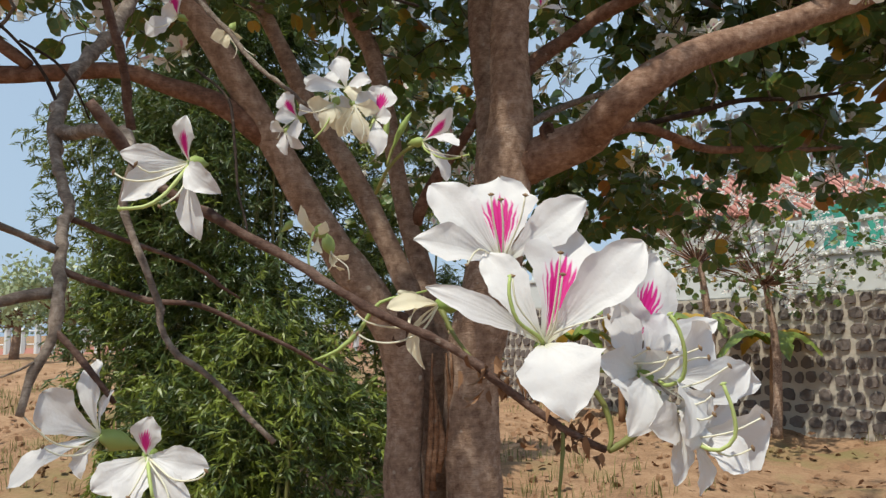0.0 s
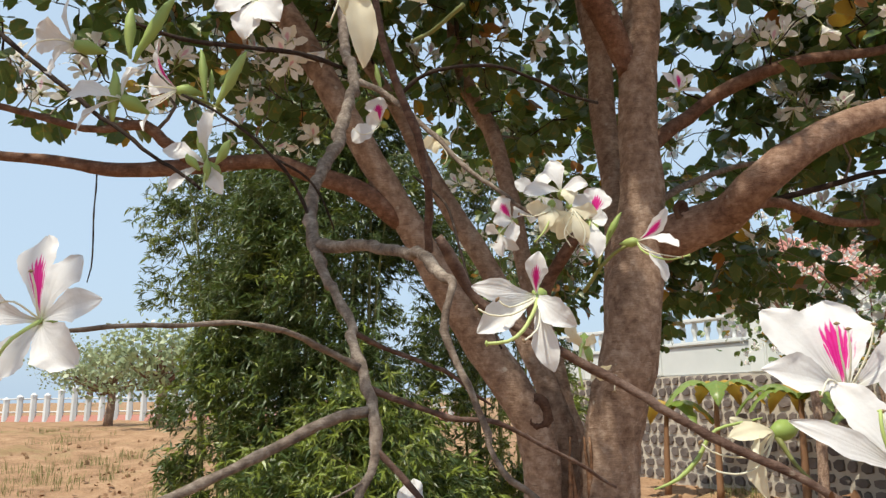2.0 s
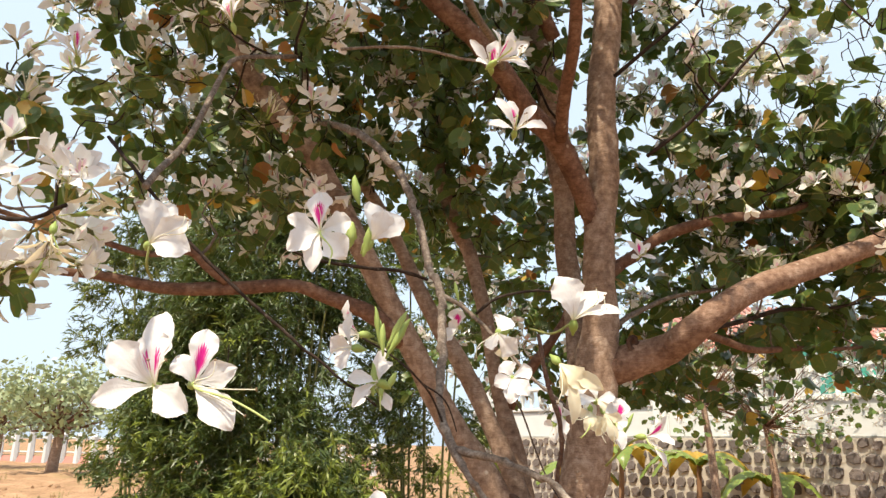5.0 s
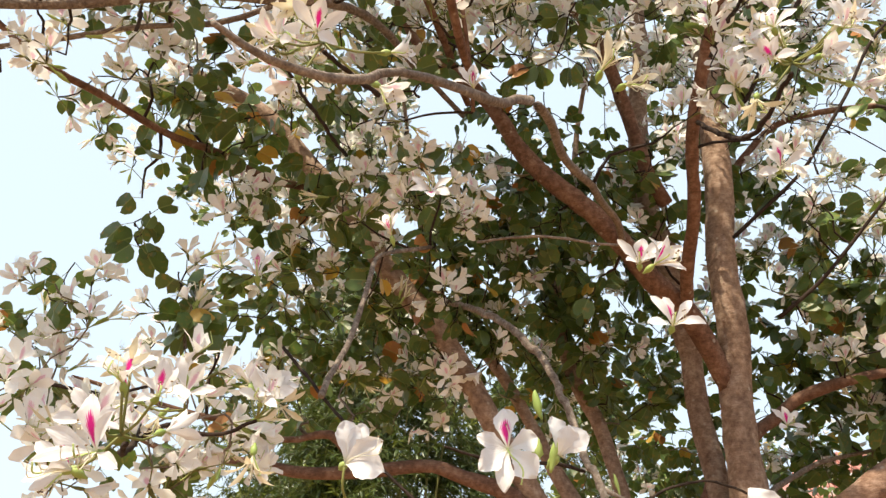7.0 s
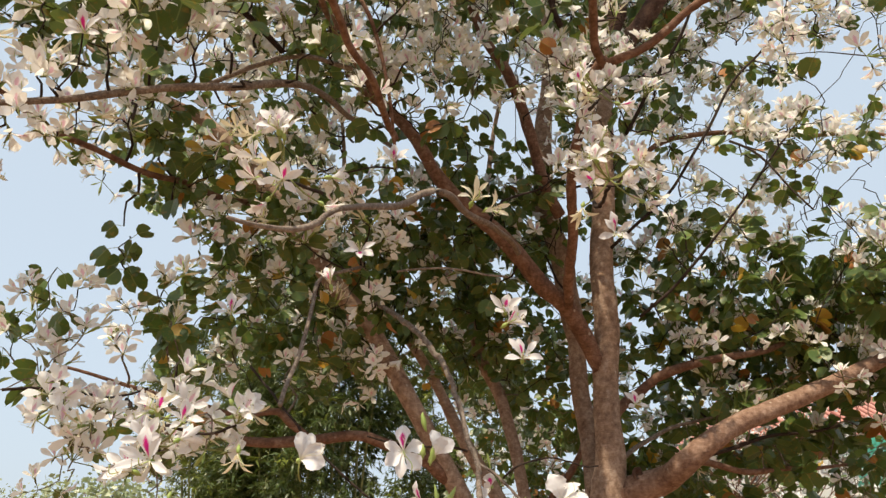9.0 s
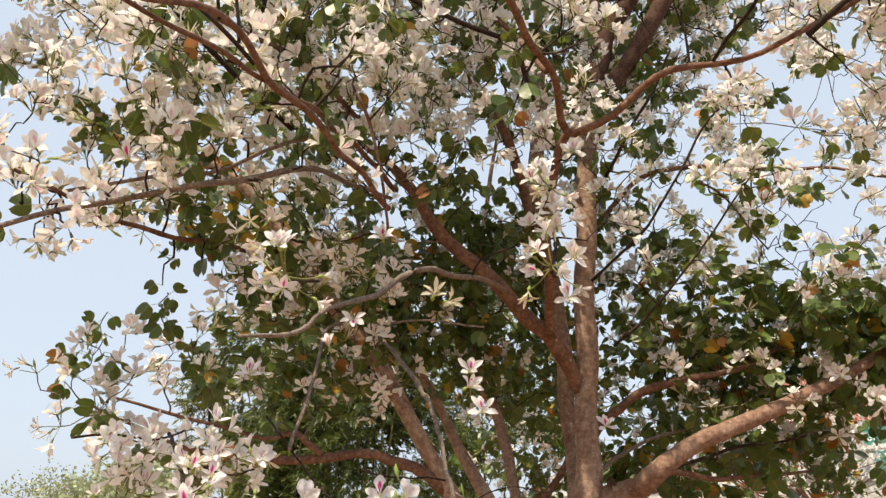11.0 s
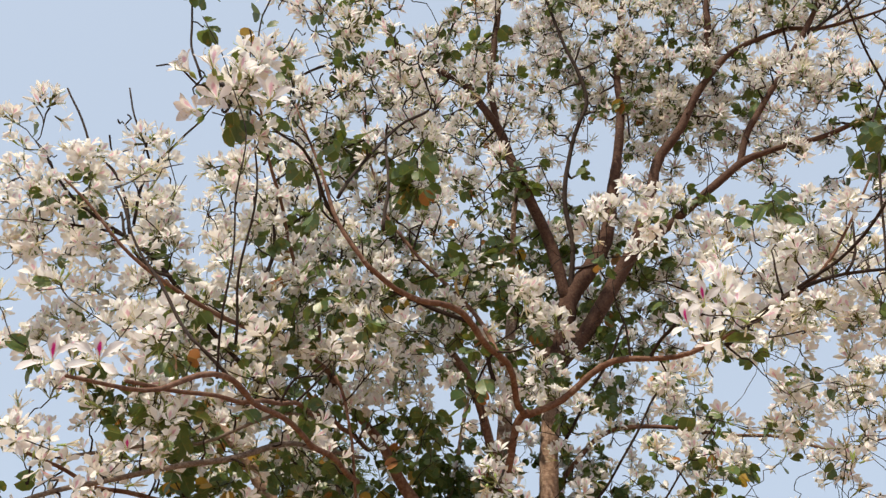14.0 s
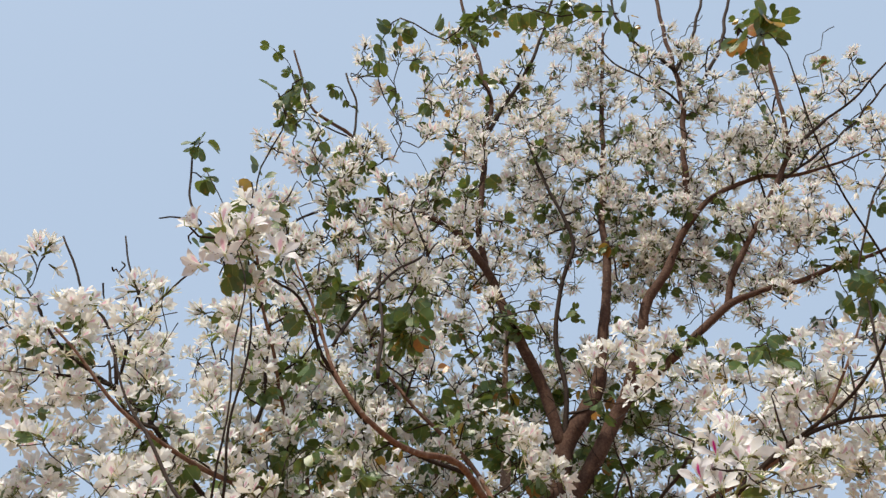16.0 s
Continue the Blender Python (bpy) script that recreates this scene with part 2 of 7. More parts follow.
def ground_material():
    n = Nodes("orange_earth")
    p = n.place()
    big, mid, fine = n.noise(0.35, 5.0, 0.6, p), n.noise(2.2, 6.0, 0.65, p), n.noise(24.0, 6.0, 0.7, p)
    base = n.ramp(n.math("MULTIPLY_ADD", mid, 0.6, n.math("MULTIPLY", fine, 0.4)), [(0.3, (0.11, 0.066, 0.040)), (0.46, (0.29, 0.172, 0.100)), (0.68, (0.47, 0.30, 0.185))])
    grassy = n.math("MULTIPLY", n.math("SUBTRACT", n.math("MULTIPLY_ADD", big, 0.7, n.math("MULTIPLY", mid, 0.3)), 0.53, clamp=True), 9.0, clamp=True)
    base = n.mix(n.math("MULTIPLY", grassy, 0.7), base, (0.16, 0.15, 0.055))
    normal = n.bump(n.math("ADD", mid, n.math("MULTIPLY", fine, 0.4)), 0.9, 0.06)
    return n.end(n.surface(base, 0.95, normal, spec=0.1))


EARTH = ground_material()


# ------------------------------------------------------------------ mesh helpers
def link_mesh(name, verts, faces, mats, parent=None, slots=None, uvs=None, smooth=True, label=""):
    """One mesh object from vertices, faces, materials, a slot per face and a texture place per vertex."""
    me = bpy.data.meshes.new(name)
    me.from_pydata(np.asarray(verts, float).tolist(), [], faces if isinstance(faces, list) else faces.tolist())
    for m in mats:
        me.materials.append(m)
    if slots is not None:
        me.polygons.foreach_set("material_index", np.asarray(slots, np.int32))
    if uvs is not None:
        layer = me.uv_layers.new(name="UVMap")
        loops = np.empty(len(me.loops), np.int32)
        me.loops.foreach_get("vertex_index", loops)
        layer.data.foreach_set("uv", np.asarray(uvs, np.float32)[loops].ravel())
    me.polygons.foreach_set("use_smooth", np.full(len(me.polygons), smooth))
    me.update()
    ob = new(name, me)
    if parent is not None:
        ob.parent = parent
        ob.matrix_parent_inverse = parent.matrix_world.inverted()
    if label:
        tagged(ob, label)
    return ob


def again(ob, name, m, parent):
    """Another object on the same mesh, at the world pose m."""
    o = new(name, ob.data)
    o.parent = parent
    o.matrix_parent_inverse = parent.matrix_world.inverted()
    o.matrix_basis = m
    return o


def part(name, bm, material, parent, label=""):
    """Links a bmesh as one mesh object under a thing or a part."""
    me = bpy.data.meshes.new(name)
    bm.to_mesh(me)
    bm.free()
    me.materials.append(material)
    ob = new(name, me)
    ob.parent = parent
    ob.matrix_parent_inverse = parent.matrix_world.inverted()
    if label:
        tagged(ob, label)
    return ob


def empty(name, at, label, category, group="", kind=""):
    ob = new(name)
    ob.location = at
    bpy.context.view_layer.update()
    return tagged(ob, label, category, group, kind)


class Gather:
    """Collects many small pieces into one mesh."""

    def __init__(self):
        self.v, self.f, self.s, self.u, self.n = [], [], [], [], 0

    def put(self, verts, faces, slots, uvs, m=None):
        verts = np.asarray(verts, float)
        if m is not None:
            m = np.array(m)
            verts = verts @ m[:3, :3].T + m[:3, 3]
        n = self.n
        self.v.append(verts)
        self.f.extend([tuple(i + n for i in f) for f in faces])
        self.s.extend(slots if hasattr(slots, "__len__") else [slots] * len(faces))
        self.u.append(np.asarray(uvs, float) if uvs is not None else np.zeros((len(verts), 2)))
        self.n += len(verts)

    def link(self, name, mats, parent=None, label="", smooth=True):
        return link_mesh(name, np.concatenate(self.v), self.f, mats, parent, self.s, np.concatenate(self.u), smooth, label)

    def shape(self):
        return np.concatenate(self.v), self.f, self.s, np.concatenate(self.u)


def curve_points(points, step):
    """A smooth line through the points (Catmull-Rom), with steps of about the given length. Rows: x, y, z, radius."""
    p = np.asarray(points, float)
    p = np.vstack([2 * p[0] - p[1], p, 2 * p[-1] - p[-2]])
    out = []
    for a, b, c, d in zip(p, p[1:], p[2:], p[3:]):
        k = max(2, int(np.linalg.norm((c - b)[:3]) / step))
        for t in np.arange(k) / k:
            out.append(0.5 * (2 * b + (c - a) * t + (2 * a - 5 * b + 4 * c - d) * t * t + (3 * b - a - 3 * c + d) * t**3))
    out.append(p[-2])
    return np.array(out)


def tube(line, sides, rng, rough=0.06, closed=True):
    """Vertices and faces of a round, slightly uneven branch along rows of x, y, z, radius."""
    line = np.asarray(line, float)
    way = np.gradient(line[:, :3], axis=0)
    way /= np.linalg.norm(way, axis=1, keepdims=True) + 1e-9
    ref = np.array([0.31, 0.87, 0.38])
    a = np.cross(way, ref)
    a /= np.linalg.norm(a, axis=1, keepdims=True) + 1e-9
    b = np.cross(way, a)
    ang = np.arange(sides) / sides * 2 * np.pi
    r = line[:, 3:4] * (1 + rough * rng.standard_normal((len(line), sides)))
    v = line[:, None, :3] + r[..., None] * (np.cos(ang)[None, :, None] * a[:, None] + np.sin(ang)[None, :, None] * b[:, None])
    n = len(line)
    faces = [(i * sides + j, i * sides + (j + 1) % sides, (i + 1) * sides + (j + 1) % sides, (i + 1) * sides + j) for i in range(n - 1) for j in range(sides)]
    v = v.reshape(-1, 3)
    if closed:
        faces += [tuple(range(sides - 1, -1, -1)), tuple((n - 1) * sides + j for j in range(sides))]
    return v, faces


def frame_to(at, axis, up=(0, 0, 1), size=1.0, spin=0.0):
    """Pose with +z along axis and +y as near to up as it goes."""
    z = Vector(axis).normalized()
    x = Vector(up).cross(z)
    if x.length < 1e-4:
        x = Vector((1, 0, 0))
    x.normalize()
    y = z.cross(x)
    m = Matrix((x, y, z)).transposed().to_4x4() @ Matrix.Rotation(spin, 4, "Z")
    return Matrix.Translation(at) @ m @ Matrix.Diagonal((size, size, size, 1))


# ------------------------------------------------------------------ flower pieces
def petal(rng, length, width, open_, curl, cup, rows, cols, ruffle):
    """A clawed, ruffled petal that leaves the origin, rises along +z and leans towards +y."""
    s = np.linspace(0, 1, rows)[:, None]
    x = np.linspace(-1, 1, cols)[None, :]
    claw = 0.10 + 0.90 * np.clip((s - 0.08) / 0.58, 0, 1) ** 1.3
    tip = np.sqrt(np.clip(1 - np.clip((s - 0.55) / 0.46, 0, 1) ** 2.0, 0.0, 1))
    w = width * 0.5 * claw * tip
    lean = open_ + curl * s**1.6
    ds = length / (rows - 1)
    r = np.cumsum(np.sin(lean[:, 0])) * ds
    h = np.cumsum(np.cos(lean[:, 0])) * ds
    r, h = r - r[0], h - h[0]
    out = np.stack([-np.cos(lean[:, 0]), np.sin(lean[:, 0])], 1)
    phase = rng.uniform(0, 6.28, 3)
    wave = ruffle * length * np.clip(s - 0.3, 0, 1) * (np.sin(7 * s + phase[0]) * x + 0.6 * np.abs(x) * np.sin(13 * s + phase[1] + 2 * x) + 0.35 * np.sin(4 * x + phase[2]))
    wave = wave + (0.5 * ruffle * length * np.clip(s - 0.45, 0, 1) * np.abs(x) ** 1.5 * np.sin(23 * s + phase[0] * 2 + 3 * x) if cols > 5 else 0)
    lift = cup * w * (x**2 - 0.15) + wave
    # uneven margin: each side notched and waved in its own way
    ragged = 1 + 0.09 * np.sin(9 * s + phase[1] + np.sign(x)) + 0.05 * np.sin(27 * s + phase[2] * np.sign(x)) + 0.03 * np.sin(51 * s + phase[0])
    side = w * x * ragged + 0.10 * length * np.sin(phase[2]) * s**2
    fold = 0.16 * w * np.abs(x) * (1 if np.sin(phase[0]) > -0.3 else -1)
    lift = lift + fold
    v = np.stack([side, r[:, None] + out[:, :1] * lift, h[:, None] + out[:, 1:] * lift], -1).reshape(-1, 3)
    f = [(i * cols + j, i * cols + j + 1, (i + 1) * cols + j + 1, (i + 1) * cols + j) for i in range(rows - 1) for j in range(cols - 1)]
    u = np.stack([np.broadcast_to((x + 1) / 2, (rows, cols)), np.broadcast_to(s, (rows, cols))], -1).reshape(-1, 2)
    return v, f, u


PETAL_TURNS = (0, 56, 118, -118, -56)   # the striped petal first, then the others round the throat


def flower_pieces(rng, openness, detail, withered=False):
    """The petals (slot 0 plain, 1 striped) and the heart (2 stamen, 3 pistil, 4 anther, 5 calyx) of one flower, about 10 cm wide.
    detail: 1 for the middle distance, 0 for the crown, -1 for its top."""
    petals = []
    rows, cols = ((5, 3), (4, 3), (3, 3))[1 - detail]
    for k, turn in enumerate(PETAL_TURNS):
        size = rng.uniform(0.92, 1.06)
        length, width = 0.055 * size, (0.033 if k == 0 else 0.0275) * size * (0.40 if withered else 0.92 if detail >= 0 else 0.84) * rng.uniform(0.88, 1.1)
        lean = openness + rng.uniform(-0.16, 0.16) + (-0.12 if k == 0 else 0.0)
        curl = rng.uniform(0.0, 0.9) if not withered else rng.uniform(-0.3, 0.5)
        turn += rng.uniform(-9, 9)
        v, f, u = petal(rng, length, width, lean, curl, rng.uniform(-0.35, 0.5), rows, cols, 0.05)
        m = np.array(Matrix.Rotation(radians(turn), 3, "Z"))
        petals.append((v @ m.T, f, u, 1 if k == 0 and not withered else 0))
    g = Gather()
    for k in range((3, 2, 1)[1 - detail]):
        # five stamens and the thicker green pistil, all curving up at the tip
        a = radians(rng.uniform(125, 235) if k else 180)
        reach, rise, sweep = rng.uniform(0.012, 0.026), rng.uniform(0.026, 0.042), rng.uniform(0.004, 0.018)
        d = np.array([math.sin(a) * -1, math.cos(a), 0])
        rad = 0.0012 if k == 0 else 0.0006
        line = [(0, 0, 0, rad), (*(d * reach * 0.6 + (0, 0, rise * 0.5)), rad), (*(d * reach + (0, 0, rise * 0.85)), rad), (*(d * (reach - sweep * 0.4) + (0, sweep, rise + sweep * 0.5)), rad * 0.7)]
        v, f = tube([line[0], line[2], line[3]], 3, rng, 0.0, closed=False)
        g.put(v, f, 3 if k == 0 else 2, None)
    # green calyx: a short tube under the petals and a split spathe
    tubes = [(0, 0, -0.020, 0.0016), (0, 0, -0.012, 0.0032), (0, 0, -0.003, 0.0036), (0, 0, 0.003, 0.0022)]
    # top flowers: calyx enlarged so more of its painted shade shows between petals
    if detail < 0:
        tubes = [(0, 0, -0.024, 0.003), (0, 0, -0.012, 0.0055), (0, 0, 0.008, 0.0062), (0, 0, 0.012, 0.002)]
    v, f = tube(tubes if detail > 0 else tubes[::2], (4, 3, 3)[1 - detail], rng, 0.05, closed=False)
    g.put(v, f, 5, None)
    if detail > 0:
        v, f, u = petal(rng, 0.026, 0.014, 0.5, 0.5, 0.6, 3, 3, 0.01)
        m = np.array(Matrix.Rotation(radians(180 + rng.uniform(-30, 30)), 3, "Z"))
        g.put(v @ m.T - (0, 0, 0.003), f, 5, u)
    return petals, g


FLOWER_MATS = [PETAL, BANNER, STAMEN, PISTIL, ANTHER, CALYX]
CROWN_MATS = [PETAL_CREAM_LIT, BANNER_PALE, STAMEN, PISTIL, ANTHER, SPATHE_SHADED]
WITHERED_MATS = [WITHERED, WITHERED, STAMEN, PISTIL, ANTHER, CALYX]


def whole_flower(rng, openness, detail=1, withered=False):
    petals, heart = flower_pieces(rng, openness, detail, withered)
    for v, f, u, slot in petals:
        heart.put(v, f, slot, u)
    return heart.shape()


def leaf_shape(fine=True):
    """A two-lobed leaf, about as wide as long, folded a little along its rib; stalk at the origin, blade along +y."""
    half = []
    for t in (0.0, 0.16, 0.36, 0.58, 0.78, 0.92, 1.0):
        a = t * math.pi
        half.append((0.0 + 0.50 * math.sin(a) ** 0.8 + 0.03 * t, 0.44 - 0.47 * math.cos(a) + 0.05 * t))
    half[-1] = (0.20, 1.0)
    half.append((0.03, 0.72))
    verts, faces, uvs = [], [], []
    for side in (1, -1):
        n = len(verts)
        verts += [(0, 0, 0), (0, 0.40, 0), (0, 0.68, 0)]
        uvs += [(0.5, 0), (0.5, 0.40), (0.5, 0.68)]
        for x, y in half[1:]:
            verts.append((side * x, y, 0.24 * x + 0.10 * math.sin(5 * y) * x - 0.10 * y * y))
            uvs.append((0.5 + side * x * 0.9, y))
        k = len(half) - 1
        fan = [(0, 3, 4), (0, 4, 5, 1), (1, 5, 6), (1, 6, 7, 2), (2, 7, 8), (2, 8, 3 + k - 1)]
        faces += [tuple(i + n for i in (f if side == 1 else f[::-1])) for f in fan]
    return np.array(verts), faces, np.array(uvs)


LEAF_SHAPE = leaf_shape()


def bud_shape(rng):
    """A pointed green bud on a short stalk, along +z."""
    g = Gather()
    v, f = tube([(0, 0, -0.02, 0.0012), (0, 0, -0.002, 0.0022), (0, 0.001, 0.010, 0.0048), (0, 0.002, 0.022, 0.0042), (0, 0.003, 0.034, 0.0006)], 5, rng, 0.03, closed=False)
    g.put(v, f, 0, None)
    return g.shape()


# ------------------------------------------------------------------ ground
def ground_height(x, y):
    """Bare earth: level round the tree, a bank that climbs away on one side, a slight rise to the wall."""
    bank = 0.75 * np.clip((y - 5.0) / 12.0, 0, 1) * np.clip((-x + 1.0) / 6.0, 0, 1)
    lumps = 0.05 * np.sin(1.3 * x + 0.7 * y) + 0.04 * np.sin(2.9 * x - 1.7 * y + 1.0) + 0.02 * np.sin(6.1 * x + 4.3 * y)
    return bank + lumps * np.clip(1 - np.hypot(x, y) / 60, 0, 1)


def build_ground():
    near = np.concatenate([-np.geomspace(2000, 22, 16), np.linspace(-20, 20, 161), np.geomspace(22, 2000, 16)])
    gx, gy = np.meshgrid(near, near + 4)
    rng = np.random.default_rng(3)
    gz = ground_height(gx, gy) + 0.018 * rng.standard_normal(gx.shape) * (np.hypot(gx, gy) < 25)
    n = len(near)
    faces = [(i * n + j, i * n + j + 1, (i + 1) * n + j + 1, (i + 1) * n + j) for i in range(n - 1) for j in range(n - 1)]
    ob = link_mesh("ground", np.stack([gx, gy, gz], -1).reshape(-1, 3), faces, [EARTH])
    return tagged(ob, "bare orange earth with stones and dry grass patches", "ground", kind="structure")


ground = build_ground()

# ------------------------------------------------------------------ orchid tree: stems and limbs
rng = np.random.default_rng(11)
tree = empty("orchid_tree", (0.0, 1.9, 0.0), "white-flowering orchid tree with several brown stems and two-lobed leaves", "tree")
NODES = []   # places on wood from which finer twigs may leave: x, y, z, radius


def branch(name, points, material, sides=10, step=0.05, rough=0.045, wander=0.006, parent=tree, label="", knots=0.0):
    line = curve_points(points, step)
    k = len(line)
    t = np.linspace(0, 1, k)
    for axis in range(3):
        line[:, axis] += wander * np.sin(t * k * step * rng.uniform(9, 17) + rng.uniform(0, 6)) * np.minimum(1, 6 * t * (1 - t) + 0.15)
    if knots:
        run = np.cumsum(np.r_[0, np.linalg.norm(np.diff(line[:, :3], axis=0), axis=1)])
        for at in np.arange(rng.uniform(0.01, 0.03), run[-1], 0.034):
            line[:, 3] *= 1 + knots * np.exp(-(((run - at) / 0.004) ** 2))
            line[(run > at) & (run < at + 0.034), :3] += rng.standard_normal(3) * line[0, 3] * 0.22
    v, f = tube(line, sides, rng, rough)
    ob = link_mesh(name, v, f, [material], parent, label=label)
    NODES.extend(map(tuple, line[:: max(1, int(0.06 / step))]))
    return ob


branch("stem", [(0.06, 1.86, -0.1, 0.11), (0.06, 1.86, 0.5, 0.085), (0.06, 1.86, 1, 0.072), (0.065, 1.86, 1.263, 0.068), (0.086, 1.86, 1.493, 0.069), (0.113, 1.855, 1.605, 0.07), (0.128, 1.855, 1.719, 0.07), (0.144, 1.86, 1.807, 0.069), (0.166, 1.865, 1.911, 0.066), (0.186, 1.87, 2.033, 0.056), (0.18, 1.87, 2.203, 0.049), (0.184, 1.87, 2.363, 0.048), (0.209, 1.87, 2.559, 0.049), (0.213, 1.87, 2.761, 0.0475), (0.227, 1.875, 2.979, 0.048), (0.247, 1.88, 3.212, 0.048), (0.276, 1.89, 3.465, 0.0476), (0.294, 1.97, 3.8, 0.047)], BARK, 16, 0.035, 0.03)
branch("stem", [(0.1, 1.9, 1.75, 0.03), (0.126, 1.96, 1.945, 0.0339), (0.133, 2.02, 2.054, 0.0376), (0.133, 2.08, 2.189, 0.0382), (0.128, 2.12, 2.378, 0.0377), (0.122, 2.14, 2.551, 0.0367), (0.118, 2.14, 2.617, 0.0471), (0.109, 2.14, 2.772, 0.0482), (0.089, 2.14, 2.912, 0.0491), (0.039, 2.14, 3.132, 0.0463), (0.023, 2.13, 3.385, 0.0431), (0.052, 2.12, 3.651, 0.0398), (0.08, 2.1, 3.926, 0.0361), (0.1, 2.05, 4.6, 0.022), (0.16, 2, 5.3, 0.012)], BARK, 14, 0.035, 0.03)
branch("limb", [(0.04, 1.7, 2.58, 0.02), (0.03, 1.55, 2.66, 0.019), (0.02, 1.38, 2.75, 0.018), (0.015, 1.2, 2.9, 0.017), (0.055, 1.02, 3.12, 0.017), (0.11, 0.97, 3.16, 0.016)], BARK_RED, 12, 0.03)
branch("limb", [(0.165, 1.865, 2.36, 0.0276), (0.155, 1.86, 2.404, 0.0313), (0.105, 1.8, 2.498, 0.034), (0.031, 1.73, 2.578, 0.035), (-0.057, 1.67, 2.65, 0.034), (-0.144, 1.6, 2.745, 0.0322), (-0.296, 1.52, 2.864, 0.0299), (-0.43, 1.48, 3.006, 0.0267), (-0.533, 1.45, 3.157, 0.023), (-0.639, 1.43, 3.301, 0.0198), (-0.769, 1.42, 3.415, 0.0166), (-0.85, 1.35, 3.6, 0.011), (-0.9, 1.15, 3.95, 0.0064)], BARK_RED, 12, 0.03)
branch("stem", [(-0.04, 1.85, -0.1, 0.085), (-0.085, 1.85, 0.6, 0.06), (-0.1, 1.85, 1.1, 0.046), (-0.102, 1.85, 1.267, 0.0455), (-0.109, 1.85, 1.414, 0.046), (-0.141, 1.84, 1.51, 0.0448), (-0.2, 1.83, 1.614, 0.0461), (-0.251, 1.82, 1.697, 0.0414), (-0.311, 1.8, 1.787, 0.0388), (-0.38, 1.78, 1.897, 0.0363), (-0.456, 1.74, 2.044, 0.0335), (-0.516, 1.71, 2.17, 0.0322), (-0.6, 1.68, 2.308, 0.0318), (-0.68, 1.66, 2.438, 0.0331), (-0.76, 1.65, 2.56, 0.0348), (-0.902, 1.62, 2.741, 0.0357), (-1.018, 1.6, 2.898, 0.0335), (-1.181, 1.57, 3.123, 0.0305), (-1.323, 1.54, 3.268, 0.0252), (-1.478, 1.5, 3.363, 0.0191), (-1.694, 1.45, 3.479, 0.0122), (-1.9, 1.4, 3.65, 0.007)], BARK, 14, 0.035, 0.035)
branch("stem", [(-0.01, 1.95, 0.3, 0.05), (-0.03, 1.95, 1.2, 0.037), (-0.042, 1.95, 1.406, 0.0366), (-0.063, 1.95, 1.507, 0.0321), (-0.108, 1.97, 1.655, 0.0302), (-0.178, 1.98, 1.794, 0.028), (-0.259, 1.99, 1.936, 0.0284), (-0.329, 2, 2.067, 0.0274), (-0.396, 2, 2.198, 0.0231), (-0.482, 2.02, 2.364, 0.0212), (-0.58, 2.05, 2.533, 0.0203), (-0.698, 2.08, 2.664, 0.0192), (-0.8, 2.1, 2.9, 0.0157), (-0.9, 2.1, 3.4, 0.0096), (-0.95, 2, 4, 0.0052)], BARK, 12)
branch("stem", [(0.02, 2.08, 0.3, 0.05), (0.01, 2.08, 1.2, 0.036), (0, 2.08, 1.396, 0.0343), (-0.026, 2.08, 1.504, 0.033), (-0.049, 2.1, 1.646, 0.0305), (-0.089, 2.12, 1.777, 0.0278), (-0.133, 2.14, 1.947, 0.025), (-0.167, 2.17, 2.162, 0.0258), (-0.206, 2.2, 2.352, 0.0265), (-0.277, 2.2, 2.492, 0.0255), (-0.33, 2.22, 2.75, 0.02), (-0.25, 2.25, 3.3, 0.014), (-0.1, 2.2, 4.1, 0.007)], BARK, 12)
branch("limb", [(-0.078, 2.12, 1.794, 0.0196), (-0.037, 2.1, 1.873, 0.018), (0.017, 2.05, 1.963, 0.0161), (0.093, 2.05, 2.079, 0.013), (0.155, 2.1, 2.229, 0.0118)], BARK_RED, 10)
branch("limb", [(-0.423, 1.76, 1.956, 0.0249), (-0.483, 1.74, 2.012, 0.0261), (-0.543, 1.73, 2.052, 0.024), (-0.632, 1.7, 2.077, 0.0209), (-0.731, 1.67, 2.096, 0.0186), (-0.86, 1.64, 2.083, 0.019), (-0.965, 1.62, 2.08, 0.0185), (-1.109, 1.6, 2.075, 0.0165), (-1.253, 1.58, 2.096, 0.013), (-1.388, 1.53, 2.113, 0.0105), (-1.53, 1.5, 2.15, 0.0075), (-1.8, 1.42, 2.28, 0.005)], BARK_RED, 12, 0.035)
branch("limb", [(-0.904, 1.61, 2.094, 0.0128), (-0.966, 1.6, 2.143, 0.0147), (-1.009, 1.58, 2.176, 0.0133), (-1.06, 1.56, 2.161, 0.0106), (-1.111, 1.52, 2.142, 0.0085), (-1.3, 1.5, 2.2, 0.008), (-1.7, 1.4, 2.3, 0.005)], BARK_RED)
branch("limb", [(0.195, 1.865, 1.888, 0.044), (0.256, 1.855, 1.925, 0.0557), (0.369, 1.800, 1.964, 0.0460), (0.398, 1.720, 1.997, 0.0425), (0.491, 1.690, 2.066, 0.0385), (0.603, 1.720, 2.125, 0.0365), (0.717, 1.750, 2.177, 0.0350), (0.839, 1.790, 2.232, 0.0335), (0.958, 1.820, 2.277, 0.0320), (1.078, 1.850, 2.313, 0.0310), (1.35, 1.88, 2.45, 0.026), (1.65, 1.9, 2.62, 0.018), (2, 1.9, 2.85, 0.0087)], BARK_LIMB, 14, 0.035, 0.03)
